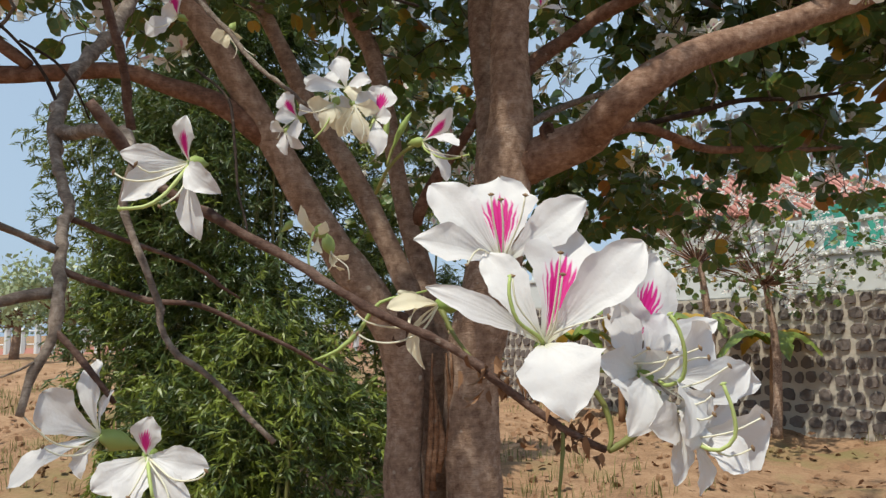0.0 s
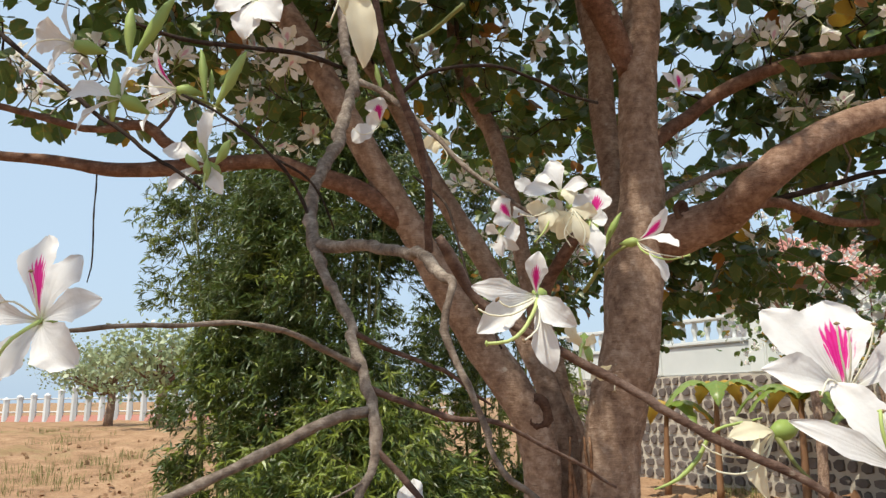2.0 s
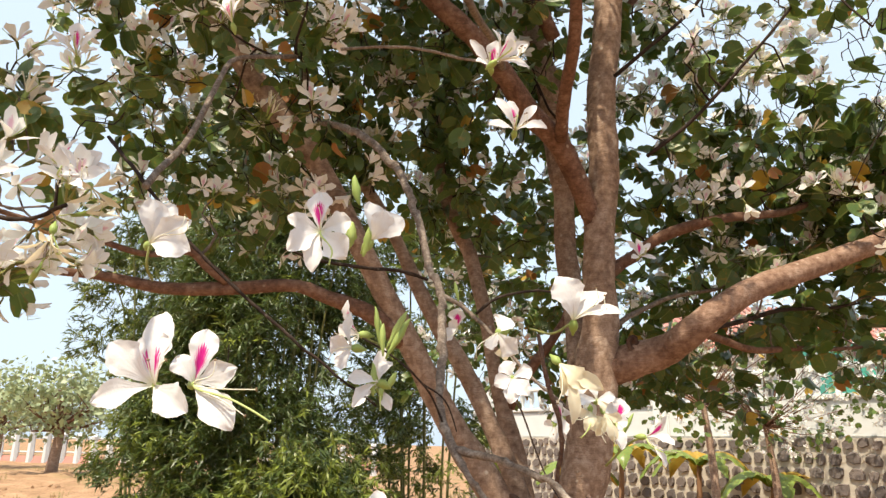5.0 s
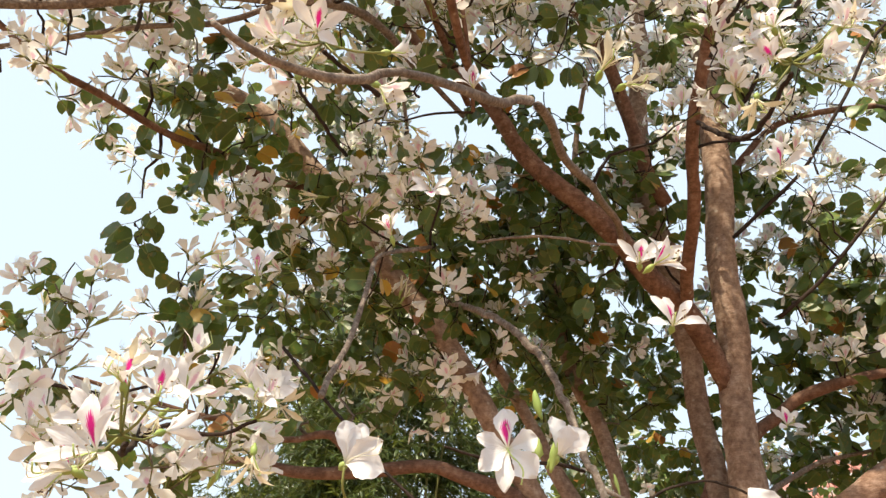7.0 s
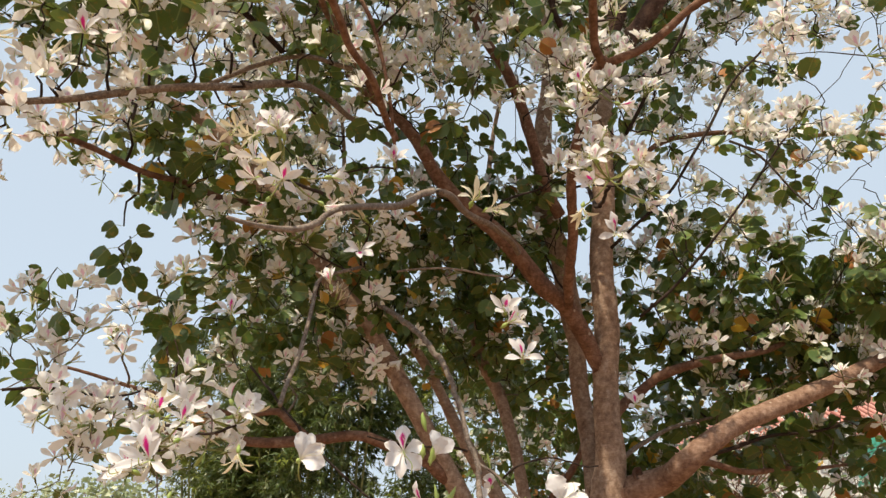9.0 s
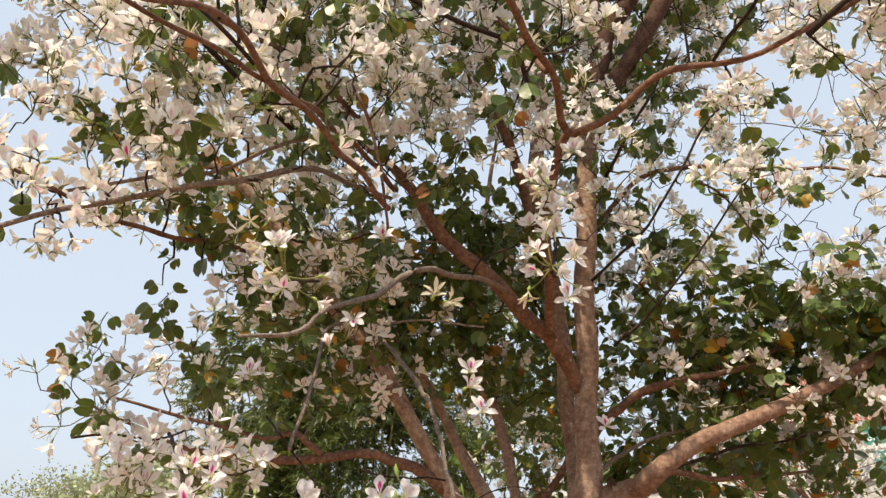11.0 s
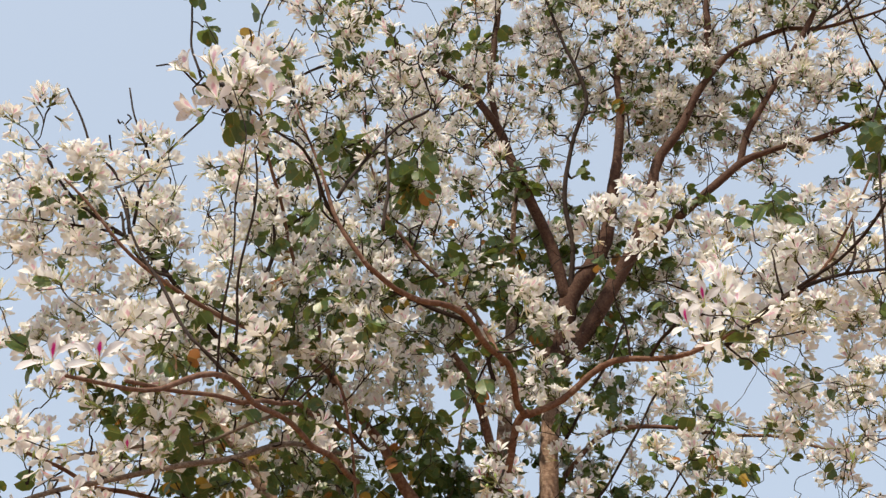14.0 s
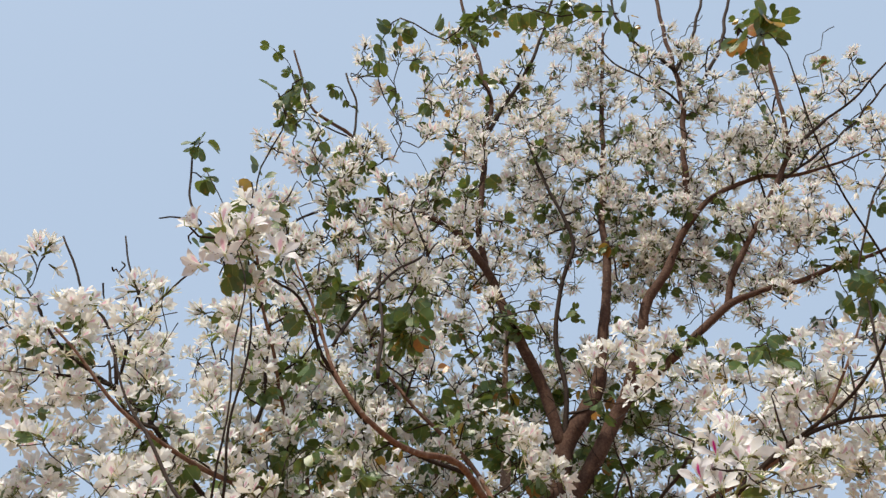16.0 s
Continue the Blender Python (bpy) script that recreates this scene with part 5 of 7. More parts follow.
branch("twig", [(-0.34, 0.83, 1.92, 0.0041), (-0.301, 0.82, 1.898, 0.0037), (-0.268, 0.8, 1.866, 0.0033), (-0.225, 0.78, 1.82, 0.0028), (-0.202, 0.76, 1.788, 0.0027), (-0.157, 0.74, 1.745, 0.0023), (-0.127, 0.74, 1.723, 0.002), (-0.099, 0.745, 1.709, 0.0017)], TWIG, 7, 0.008, 0.07, 0.0012, knots=0.22)
branch("twig", [(-0.588, 0.75, 1.973, 0.0019), (-0.533, 0.78, 1.962, 0.0027), (-0.455, 0.8, 1.956, 0.003), (-0.404, 0.83, 1.959, 0.0031), (-0.356, 0.86, 1.949, 0.0032)], TWIG_DARK, 7, 0.01, 0.07, 0.0012, knots=0.22)
branch("twig", [(-0.275, 0.8, 1.881, 0.0023), (-0.243, 0.8, 1.906, 0.0023), (-0.193, 0.82, 1.923, 0.0023), (-0.141, 0.85, 1.93, 0.0021), (-0.073, 0.9, 1.918, 0.0022), (-0.028, 0.95, 1.921, 0.0019)], TWIG_DARK, 6, 0.01, 0.07, 0.0012, knots=0.22)
branch("twig", [(-0.701, 0.9, 1.835, 0.0011), (-0.702, 0.9, 1.781, 0.0011), (-0.698, 0.9, 1.721, 0.0011), (-0.703, 0.9, 1.688, 0.0007)], TWIG_DARK, 5, 0.01, 0.07, 0.0012, knots=0.22)
branch("twig", [(-0.238, 0.44, 1.485, 0.0008), (-0.248, 0.435, 1.48, 0.0007), (-0.254, 0.43, 1.477, 0.0005)], TWIG, 5, 0.006, 0.07, 0.0012)
branch("twig", [(-0.25, 0.75, 1.769, 0.0015), (-0.213, 0.74, 1.735, 0.0015), (-0.196, 0.7, 1.673, 0.0014), (-0.182, 0.66, 1.623, 0.0011), (-0.156, 0.6, 1.573, 0.001)], TWIG_DARK, 6, 0.01, 0.07, 0.0012, knots=0.22)
branch("twig", [(-0.85, 0.66, 2.12, 0.003), (-0.73, 0.6, 1.99, 0.0028), (-0.68, 0.6, 1.93, 0.0027), (-0.53, 0.6, 1.80, 0.0024), (-0.42, 0.6, 1.72, 0.0016)], TWIG_DARK, 6, 0.012, 0.05, 0.001, knots=0.2)
branch("flower_stem", [(-0.019, 0.745, 1.688, 0.0019), (-0.039, 0.755, 1.68, 0.0019), (-0.057, 0.765, 1.664, 0.0019), (-0.071, 0.79, 1.644, 0.0022)], TWIG_GREEN, 7, 0.005, 0.07, 0.0012)
branch("flower_stem", [(-0.056, 0.765, 1.667, 0.0017), (-0.05, 0.765, 1.685, 0.0017), (-0.044, 0.765, 1.697, 0.0015)], TWIG_GREEN, 7, 0.005, 0.07, 0.0012)
branch("flower_stem", [(-0.447, 0.6, 1.815, 0.0022), (-0.431, 0.602, 1.807, 0.0017), (-0.419, 0.604, 1.803, 0.0013), (-0.406, 0.605, 1.795, 0.0011)], TWIG_GREEN, 7, 0.005, 0.07, 0.0012)
branch("flower_stem", [(-0.416, 0.606, 1.724, 0.0013), (-0.418, 0.606, 1.737, 0.0016), (-0.418, 0.61, 1.746, 0.0017)], TWIG_GREEN, 7, 0.005, 0.07, 0.0012)
branch("flower_stem", [(0.081, 0.388, 1.437, 0.0011), (0.083, 0.39, 1.446, 0.0014), (0.08, 0.392, 1.46, 0.0016), (0.07, 0.392, 1.474, 0.0013)], TWIG_GREEN, 7, 0.005, 0.07, 0.0012)
branch("flower_stem", [(0.082, 0.388, 1.437, 0.0016), (0.091, 0.39, 1.44, 0.002), (0.104, 0.392, 1.451, 0.002), (0.11, 0.395, 1.466, 0.0018)], TWIG_GREEN, 7, 0.005, 0.07, 0.0012)
branch("flower_stem", [(0.059, 0.39, 1.451, 0.0011), (0.058, 0.388, 1.437, 0.001), (0.056, 0.386, 1.421, 0.0009), (0.055, 0.385, 1.41, 0.0008)], TWIG_GREEN, 7, 0.005, 0.07, 0.0012)
branch("flower_stem", [(0.018, 0.4, 1.479, 0.0008), (0.004, 0.415, 1.497, 0.0011), (-0.002, 0.42, 1.511, 0.0018)], TWIG_GREEN, 7, 0.005, 0.07, 0.0012)
branch("flower_stem", [(-0.174, 0.488, 1.82, 0.0018), (-0.198, 0.5, 1.806, 0.0016), (-0.221, 0.54, 1.818, 0.0015)], TWIG_GREEN, 7, 0.005, 0.07, 0.0012)
branch("flower_stem", [(-0.666, 0.392, 1.883, 0.0015), (-0.668, 0.395, 1.859, 0.0016), (-0.669, 0.42, 1.847, 0.0016)], TWIG_GREEN, 7, 0.005, 0.07, 0.0012)
branch("pod", [(-0.009, 0.418, 1.521, 0.0006), (-0.034, 0.416, 1.515, 0.001), (-0.045, 0.414, 1.5, 0.0013), (-0.057, 0.412, 1.489, 0.0011), (-0.071, 0.41, 1.484, 0.0004)], CALYX, 6, 0.006, 0.07, 0.0012)
branch("flower_bud", [(-0.419, 0.6, 1.802, 0.001), (-0.421, 0.6, 1.815, 0.0025), (-0.423, 0.6, 1.83, 0.0041), (-0.425, 0.6, 1.846, 0.0025), (-0.427, 0.6, 1.854, 0.0005)], CALYX, 8, 0.004, 0.07, 0.0012)
branch("flower_bud", [(-0.419, 0.61, 1.805, 0.0007), (-0.419, 0.61, 1.813, 0.0016), (-0.42, 0.61, 1.823, 0.0027), (-0.42, 0.61, 1.833, 0.0016), (-0.42, 0.61, 1.838, 0.0003)], CALYX, 8, 0.004, 0.07, 0.0012)
branch("flower_bud", [(-0.409, 0.6, 1.797, 0.0014), (-0.402, 0.6, 1.81, 0.0034), (-0.395, 0.6, 1.825, 0.0056), (-0.387, 0.6, 1.841, 0.0034), (-0.383, 0.6, 1.849, 0.0007)], CALYX, 8, 0.004, 0.07, 0.0012)
branch("flower_bud", [(-0.42, 0.605, 1.746, 0.0012), (-0.422, 0.605, 1.753, 0.0029), (-0.424, 0.605, 1.762, 0.0049), (-0.426, 0.605, 1.771, 0.0029), (-0.427, 0.605, 1.775, 0.0006)], CALYX, 8, 0.004, 0.07, 0.0012)
branch("flower_bud", [(-0.407, 0.6, 1.742, 0.0012), (-0.403, 0.6, 1.748, 0.0029), (-0.399, 0.6, 1.755, 0.0048), (-0.396, 0.6, 1.762, 0.0029), (-0.394, 0.6, 1.765, 0.0006)], CALYX, 8, 0.004, 0.07, 0.0012)
branch("flower_bud", [(-0.421, 0.6, 1.737, 0.0011), (-0.424, 0.6, 1.741, 0.0027), (-0.428, 0.6, 1.746, 0.0044), (-0.432, 0.6, 1.75, 0.0027), (-0.434, 0.6, 1.753, 0.0005)], CALYX, 8, 0.004, 0.07, 0.0012)
branch("flower_bud", [(-0.414, 0.598, 1.727, 0.0009), (-0.414, 0.598, 1.732, 0.0022), (-0.414, 0.598, 1.738, 0.0037), (-0.414, 0.598, 1.744, 0.0022), (-0.414, 0.598, 1.747, 0.0004)], CALYX, 8, 0.004, 0.07, 0.0012)
branch("flower_bud", [(-0.302, 0.84, 1.902, 0.0009), (-0.304, 0.84, 1.913, 0.0021), (-0.307, 0.84, 1.925, 0.0036), (-0.309, 0.84, 1.937, 0.0022), (-0.31, 0.84, 1.943, 0.0004)], CALYX, 8, 0.004, 0.07, 0.0012)
branch("flower_bud", [(-0.05, 0.765, 1.685, 0.001), (-0.045, 0.765, 1.695, 0.0024), (-0.039, 0.765, 1.707, 0.0039), (-0.033, 0.765, 1.718, 0.0024), (-0.03, 0.765, 1.724, 0.0004)], CALYX, 8, 0.004, 0.07, 0.0012)
branch("flower_bud", [(-0.06, 0.77, 1.683, 0.0009), (-0.058, 0.77, 1.694, 0.0021), (-0.056, 0.77, 1.707, 0.0036), (-0.054, 0.77, 1.719, 0.0021), (-0.053, 0.77, 1.726, 0.0004)], CALYX, 8, 0.004, 0.07, 0.0012)
branch("flower_bud", [(-0.121, 0.56, 1.574, 0.0008), (-0.119, 0.56, 1.576, 0.0019), (-0.117, 0.56, 1.578, 0.0032), (-0.115, 0.56, 1.581, 0.0019), (-0.113, 0.56, 1.582, 0.0004)], CALYX, 8, 0.004, 0.07, 0.0012)
branch("flower_bud", [(-0.433, 0.38, 1.93, 0.0013), (-0.435, 0.38, 1.939, 0.0033), (-0.437, 0.38, 1.949, 0.0054), (-0.439, 0.38, 1.96, 0.0033), (-0.44, 0.38, 1.965, 0.0007)], CALYX, 8, 0.004, 0.07, 0.0012)
branch("flower_bud", [(-0.448, 0.37, 1.867, 0.0018), (-0.446, 0.37, 1.877, 0.0043), (-0.443, 0.37, 1.889, 0.0072), (-0.441, 0.37, 1.901, 0.0043), (-0.44, 0.37, 1.907, 0.0009)], CALYX, 8, 0.004, 0.07, 0.0012)
branch("flower_bud", [(-0.427, 0.375, 1.869, 0.0014), (-0.425, 0.375, 1.878, 0.0034), (-0.422, 0.375, 1.891, 0.0058), (-0.419, 0.375, 1.903, 0.0035), (-0.417, 0.375, 1.909, 0.0007)], CALYX, 8, 0.004, 0.07, 0.0012)
branch("flower_bud", [(-0.401, 0.44, 1.765, 0.0011), (-0.394, 0.44, 1.776, 0.0027), (-0.386, 0.44, 1.79, 0.0044), (-0.378, 0.44, 1.805, 0.0027), (-0.374, 0.44, 1.812, 0.0005)], CALYX, 8, 0.004, 0.07, 0.0012)
branch("flower_bud", [(-0.404, 0.44, 1.768, 0.001), (-0.404, 0.44, 1.778, 0.0024), (-0.405, 0.44, 1.789, 0.004), (-0.405, 0.44, 1.801, 0.0024), (-0.405, 0.44, 1.806, 0.0004)], CALYX, 8, 0.004, 0.07, 0.0012)
branch("flower_bud", [(-0.414, 0.44, 1.723, 0.0011), (-0.415, 0.44, 1.732, 0.0027), (-0.415, 0.44, 1.744, 0.0044), (-0.415, 0.44, 1.755, 0.0027), (-0.416, 0.44, 1.761, 0.0005)], CALYX, 8, 0.004, 0.07, 0.0012)


branch("twig", [(-0.66, 0.42, 2.44, 0.004), (-0.68, 0.33, 2.41, 0.0035), (-0.7, 0.26, 2.39, 0.003)], TWIG_DARK, 7, 0.012, 0.06, 0.002, knots=0.2)
branch("twig", [(-0.92, 1.2, 2.85, 0.005), (-0.9, 0.8, 2.72, 0.004), (-0.88, 0.56, 2.64, 0.003)], TWIG_DARK, 7, 0.012, 0.06, 0.002, knots=0.2)
branch("twig", [(0.015, 1.2, 2.90, 0.0065), (0.025, 1.05, 2.76, 0.006), (-0.01, 0.75, 2.55, 0.005), (-0.04, 0.45, 2.46, 0.0035)], TWIG_DARK, 7, 0.012, 0.06, 0.002, knots=0.2)
branch("twig", [(0.02, 1, 2.95, 0.005), (-0.01, 0.7, 2.82, 0.004), (-0.03, 0.51, 2.72, 0.003)], TWIG_DARK, 7, 0.012, 0.06, 0.002, knots=0.2)
branch("twig", [(-1.3, 1.05, 2.12, 0.006), (-1.1, 0.7, 1.98, 0.005), (-0.98, 0.45, 1.91, 0.004), (-0.9, 0.31, 1.89, 0.003)], TWIG_DARK, 7, 0.012, 0.06, 0.002, knots=0.2)
branch("twig", [(-1.1, 0.7, 1.98, 0.004), (-1, 0.6, 1.98, 0.0035), (-0.95, 0.56, 1.98, 0.003)], TWIG_DARK, 7, 0.012, 0.06, 0.002, knots=0.2)
branch("twig", [(-1, 0.6, 1.98, 0.0035), (-0.9, 0.55, 1.955, 0.003), (-0.83, 0.52, 1.965, 0.0025)], TWIG_DARK, 7, 0.012, 0.06, 0.002, knots=0.2)


def dry_tuft(at, seed):
    """Brown shrivelled scales and stalk ends at the base of a flower cluster."""
    r = np.random.default_rng(seed)
    g = Gather()
    for _ in range(26):
        d = r.standard_normal(3)
        d /= np.linalg.norm(d)
        v, f, u = petal(r, r.uniform(0.006, 0.014), r.uniform(0.003, 0.006), r.uniform(0.2, 1.2), r.uniform(0, 1.5), 0.6, 5, 3, 0.12)
        g.put(v, f, 0, u, frame_to(np.array(at) + r.standard_normal(3) * (0.012, 0.005, 0.006), d))
    tagged(g.link("dry_scales", [DRY], tree, "shrivelled brown bud scales"), kind="stuff")


dry_tuft((0.064, 0.392, 1.442), 1)
dry_tuft((0.030, 0.395, 1.468), 2)


# ------------------------------------------------------------------ near flowers, petal by petal
def laid_petal(r, reach, width, bow, face, rows=20, cols=11):
    """A clawed, crinkled petal from the origin to reach, bowed towards face."""
    reach, face = np.asarray(reach, float), np.asarray(face, float)
    long = np.linalg.norm(reach)
    ax = reach / long
    up = face - ax * (face @ ax) + 1e-4
    up /= np.linalg.norm(up)
    side = np.cross(ax, up)
    s, x = np.linspace(0, 1, rows)[:, None], np.linspace(-1, 1, cols)[None, :]
    full = r.uniform(0.54, 0.66)
    claw = 0.11 + 0.89 * np.clip((s - 0.03) / full, 0, 1) ** r.uniform(1.15, 1.55)
    end = np.clip(1 - np.clip((s - full) / (1.005 - full), 0, 1) ** r.uniform(1.5, 2.1), 0, 1) ** r.uniform(0.55, 0.8)
    a, b, c = r.uniform(0, 6.28, 3)
    w = 0.46 * width * claw * end * (1 + 0.07 * np.sin(8 * s + a + np.sign(x)) + 0.045 * np.sin(24 * s + b * np.sign(x)) + 0.03 * np.sin(47 * s + c))
    edge = np.clip(s - 0.25, 0, 1) * np.abs(x) ** 1.6
    lift = bow * long * 4 * s * (1 - s) - 0.06 * long * s**4 + r.uniform(0.05, 0.35) * w * x**2
    lift = lift + 0.075 * width * edge * (np.sin(15 * s + a + x) + 0.6 * np.sin(31 * s + b * np.sign(x))) + 0.03 * width * np.clip(s - 0.2, 0, 1) * np.sin(5 * x + c)
    lift = lift - 0.025 * width * np.exp(-((x / 0.16) ** 2)) * np.clip(1.2 - s, 0, 1)   # groove of the mid vein
    v = ax * (s * long)[..., None] + side * (w * x + 0.04 * long * np.sin(b) * s * (1 - s))[..., None] + up * lift[..., None]
    f = [(i * cols + j, i * cols + j + 1, (i + 1) * cols + j + 1, (i + 1) * cols + j) for i in range(rows - 1) for j in range(cols - 1)]
    u = np.stack([np.broadcast_to((x + 1) / 2, (rows, cols)), np.broadcast_to(s, (rows, cols))], -1)
    return v.reshape(-1, 3), f, u.reshape(-1, 2)


def shaped_flower(at, face, petals, threads=(), withered=False, cup=0.0045, rows=20, cols=11, banner=BANNER):
    """A flower with each petal laid out: reach in millimetres, width, bow and whether it is striped; threads: 0 stamen, 1 pistil."""
    r = np.random.default_rng(int(1000 * abs(at[0]) + 7 * at[2] * 1000))
    g = Gather()
    mean = np.mean([p[:3] for p in petals], axis=0)
    back = -np.asarray(face, float) / np.linalg.norm(face) - 0.6 * mean / (np.linalg.norm(mean) + 1e-6) * (1 if withered or cup > 0.0065 else 0.2)
    back = back / np.linalg.norm(back)
    v, f = tube([(*(back * d), cup * k) for d, k in ((-0.001, 0.5), (cup * 0.6, 0.85), (cup * 1.3, 1.0), (cup * 2.1, 0.8), (cup * 2.8, 0.45), (cup * 3.6, 0.22))], 9, r, 0.04)
    g.put(v, f, 5, None)
    for kind, points in threads:
        rad = 0.0012 if kind else 0.00065
        q = np.array([(0, 0, 0), *points], float) / 1000
        line = curve_points(np.c_[q, np.linspace(rad, rad * 0.75, len(q))], 0.004)
        v, f = tube(line, 6, r, 0.02)
        g.put(v, f, 3 if kind else 2, None)
        way = line[-1, :3] - line[-3, :3]
        way = np.cross(way / (np.linalg.norm(way) + 1e-9), (0.2, 0.9, 0.3)) * 0.0018
        v, f = tube([(*(q[-1] - way), 0.0003), (*q[-1], 0.0011), (*(q[-1] + way), 0.0003)], 6, r, 0.0)
        g.put(v, f, 3 if kind else 4, None)
    v, f, s, u = g.shape()
    flower = link_mesh("flower", v, f, WITHERED_MATS if withered else FLOWER_MATS, tree, s, u, label="withered cream flower" if withered else "")
    flower.matrix_basis = Matrix.Translation(at)
    for dx, dy, dz, width, bow, striped in petals:
        v, f, u = laid_petal(r, (dx / 1000, dy / 1000, dz / 1000), width / 1000, bow * (1.6 if withered else 1), face, rows, cols)
        ob = link_mesh("petal", v, f, [WITHERED if withered else (banner if striped else PETAL)], None, uvs=u, label="white petal with a magenta flame" if striped else "")
        ob.parent = flower


def bloom(at, facing, size=1.0, openness=0.9, up=(0, 0, 1), seed=0, withered=False, banner=BANNER):
    """A flower seen from the middle distance: the striped petal above, two to each side, threads curving out below."""
    r = np.random.default_rng(100 + seed)
    m = np.array(frame_to((0, 0, 0), facing, up))[:3, :3]
    petals, threads = [], []
    for k, turn in enumerate(PETAL_TURNS):
        a, lean = radians(turn + r.uniform(-14, 14)), min(1.5, openness + r.uniform(-0.15, 0.35))
        reach = m @ np.array([-math.sin(a) * math.sin(lean), math.cos(a) * math.sin(lean), math.cos(lean)]) * 52 * size * r.uniform(0.86, 1.12)
        petals.append((*reach, (26 if k == 0 else 21) * size * r.uniform(0.8, 1.15) * (0.55 if withered else 1), r.uniform(0.03, 0.14), k == 0 and not withered))
    for k in range(5):
        a, out, rise = radians(180 + r.uniform(-50, 50)), r.uniform(10, 24) * size, r.uniform(24, 38) * size
        d = np.array([-math.sin(a), math.cos(a), 0])
        threads.append((1 if k == 0 else 0, [tuple(m @ (d * out * 0.5 + (0, 0, rise * 0.5))), tuple(m @ (d * out + (0, 0, rise * 0.9))), tuple(m @ (d * out * 0.8 + (0, 7 * size, rise * 1.15)))]))
    shaped_flower(at, facing, petals, threads, withered, 0.005, 12, 7, banner)


def cluster(at, spread, blooms, faded, seed):
    """A head of flowers at the end of a twig, facing outward all round, with buds and a few faded ones."""
    r = np.random.default_rng(300 + seed)
    for k in range(blooms + faded):
        d = r.standard_normal(3) * (1, 0.8, 0.8) + (0, -0.45, 0.25)
        d /= np.linalg.norm(d)
        p = np.array(at) + d * spread * r.uniform(0.55, 1.0)
        if k >= blooms:
            d = d * 0.5 + (0, 0, -0.7)
        bloom(tuple(p), tuple(d + (0, -0.35, 0)), r.uniform(0.74, 0.96), r.uniform(0.45, 1.05), (0.3 * r.standard_normal(), 0, 1), 400 + 20 * seed + k, k >= blooms, BANNER if k % 3 == 0 else BANNER_PALE)
        branch("flower_stem", [(*at, 0.0019), (*(np.array(at) * 0.5 + p * 0.5 + (0, 0, -0.008)), 0.0017), (*p, 0.0016)], TWIG_GREEN, 5, 0.02, 0.03, 0.0)


# at, facing, size, openness, up
FLOWERS_UNDER_THE_CROWN = [
    ((-0.235, 0.571, 2.108), (0.1, -0.8, 0.3), 0.95, 0.8, (0, 0, 1)),
    ((0.028, 0.747, 2.471), (0.1, -0.9, -0.1), 1.05, 1.0, (0, 0, 1)),
    ((-0.604, 0.631, 2.387), (0.0, -0.8, 0.1), 0.95, 0.9, (0, 0, -1)),
    ((-0.888, 0.604, 2.225), (0.1, -0.7, 0.5), 0.95, 0.8, (0, 0, 1)),
    ((-0.672, 0.639, 2.308), (-0.2, -0.4, 0.8), 0.9, 0.4, (0, 1, 0)),
    ((-0.273, 0.459, 2.156), (0.6, -0.5, 0.3), 0.95, 0.6, (0, 0, 1)),
]
FLOWERS_AT_THE_FORK = [
    ((-0.869, 0.207, 1.863), (-0.1, -1, 0.1), 1.0, 0.9, (0, 0, 1)),
    ((-0.905, 0.23, 1.85), (-0.5, -0.8, 0.3), 1.0, 0.7, (0, 0, 1)),
    ((-0.267, 0.603, 2.224), (-0.1, -0.9, 0.2), 0.9, 0.7, (0, 0, 1)),
    ((-0.775, -0.824, 2.512), (-0.1, -1, 0.1), 1.0, 1.0, (0, 0, 1)),
    ((-0.735, -0.76, 2.545), (0.2, -1, 0.1), 1.0, 1.0, (0, 0, 1)),
    ((-1.147, 0.254, 2.74), (0.1, -0.9, 0.0), 0.95, 0.8, (0, 0, 1)),
    ((-0.534, 0.703, 2.662), (0.0, -0.8, 0.4), 1.0, 0.8, (0, 0, 1)),
]
FLOWERS_ON_OUTER_TWIGS = [
    ((0.411, -0.477, 2.822), (-0.1, -0.9, 0.0), 1.0, 0.9, (0, 0, 1)),
    ((0.38, -0.45, 2.78), (-0.6, -0.7, 0.2), 1.0, 0.7, (0, 0, 1)),
    ((0.22, 1.56, 2.18), (0.1, -0.8, 0.3), 1.0, 0.8, (0, 0, 1)),
    ((-0.621, -0.95, 3.06), (-0.4, -0.9, 0.1), 0.95, 0.75, (0, 0, 1)),
    ((-0.551, -1.0, 3.012), (-0.1, -0.8, 0.5), 0.95, 0.75, (0, 0, 1)),
    ((-0.524, -0.95, 3.056), (0.3, -0.9, 0.4), 0.95, 0.75, (0, 0, 1)),
    ((-0.443, -0.98, 2.949), (0.4, -0.9, 0.1), 0.95, 0.75, (0, 0, 1)),
    ((-0.553, -0.95, 2.986), (0.0, -0.7, -0.5), 0.95, 0.75, (0, 0, 1)),
    ((-0.614, -0.9, 3.009), (-0.4, -0.6, -0.6), 0.95, 0.75, (0, 0, 1)),
]
for k, (at, facing, size, openness, up) in enumerate(FLOWERS_UNDER_THE_CROWN + FLOWERS_AT_THE_FORK + FLOWERS_ON_OUTER_TWIGS):
    bloom(at, facing, size, openness, up, 18 + k, banner=BANNER_PALE if at[1] < -0.85 and at[2] > 2.9 else BANNER)
cluster((-0.70, 0.25, 2.40), 0.10, 9, 2, 1)
cluster((-0.88, 0.55, 2.65), 0.08, 4, 1, 2)
cluster((-0.04, 0.44, 2.47), 0.10, 8, 3, 3)
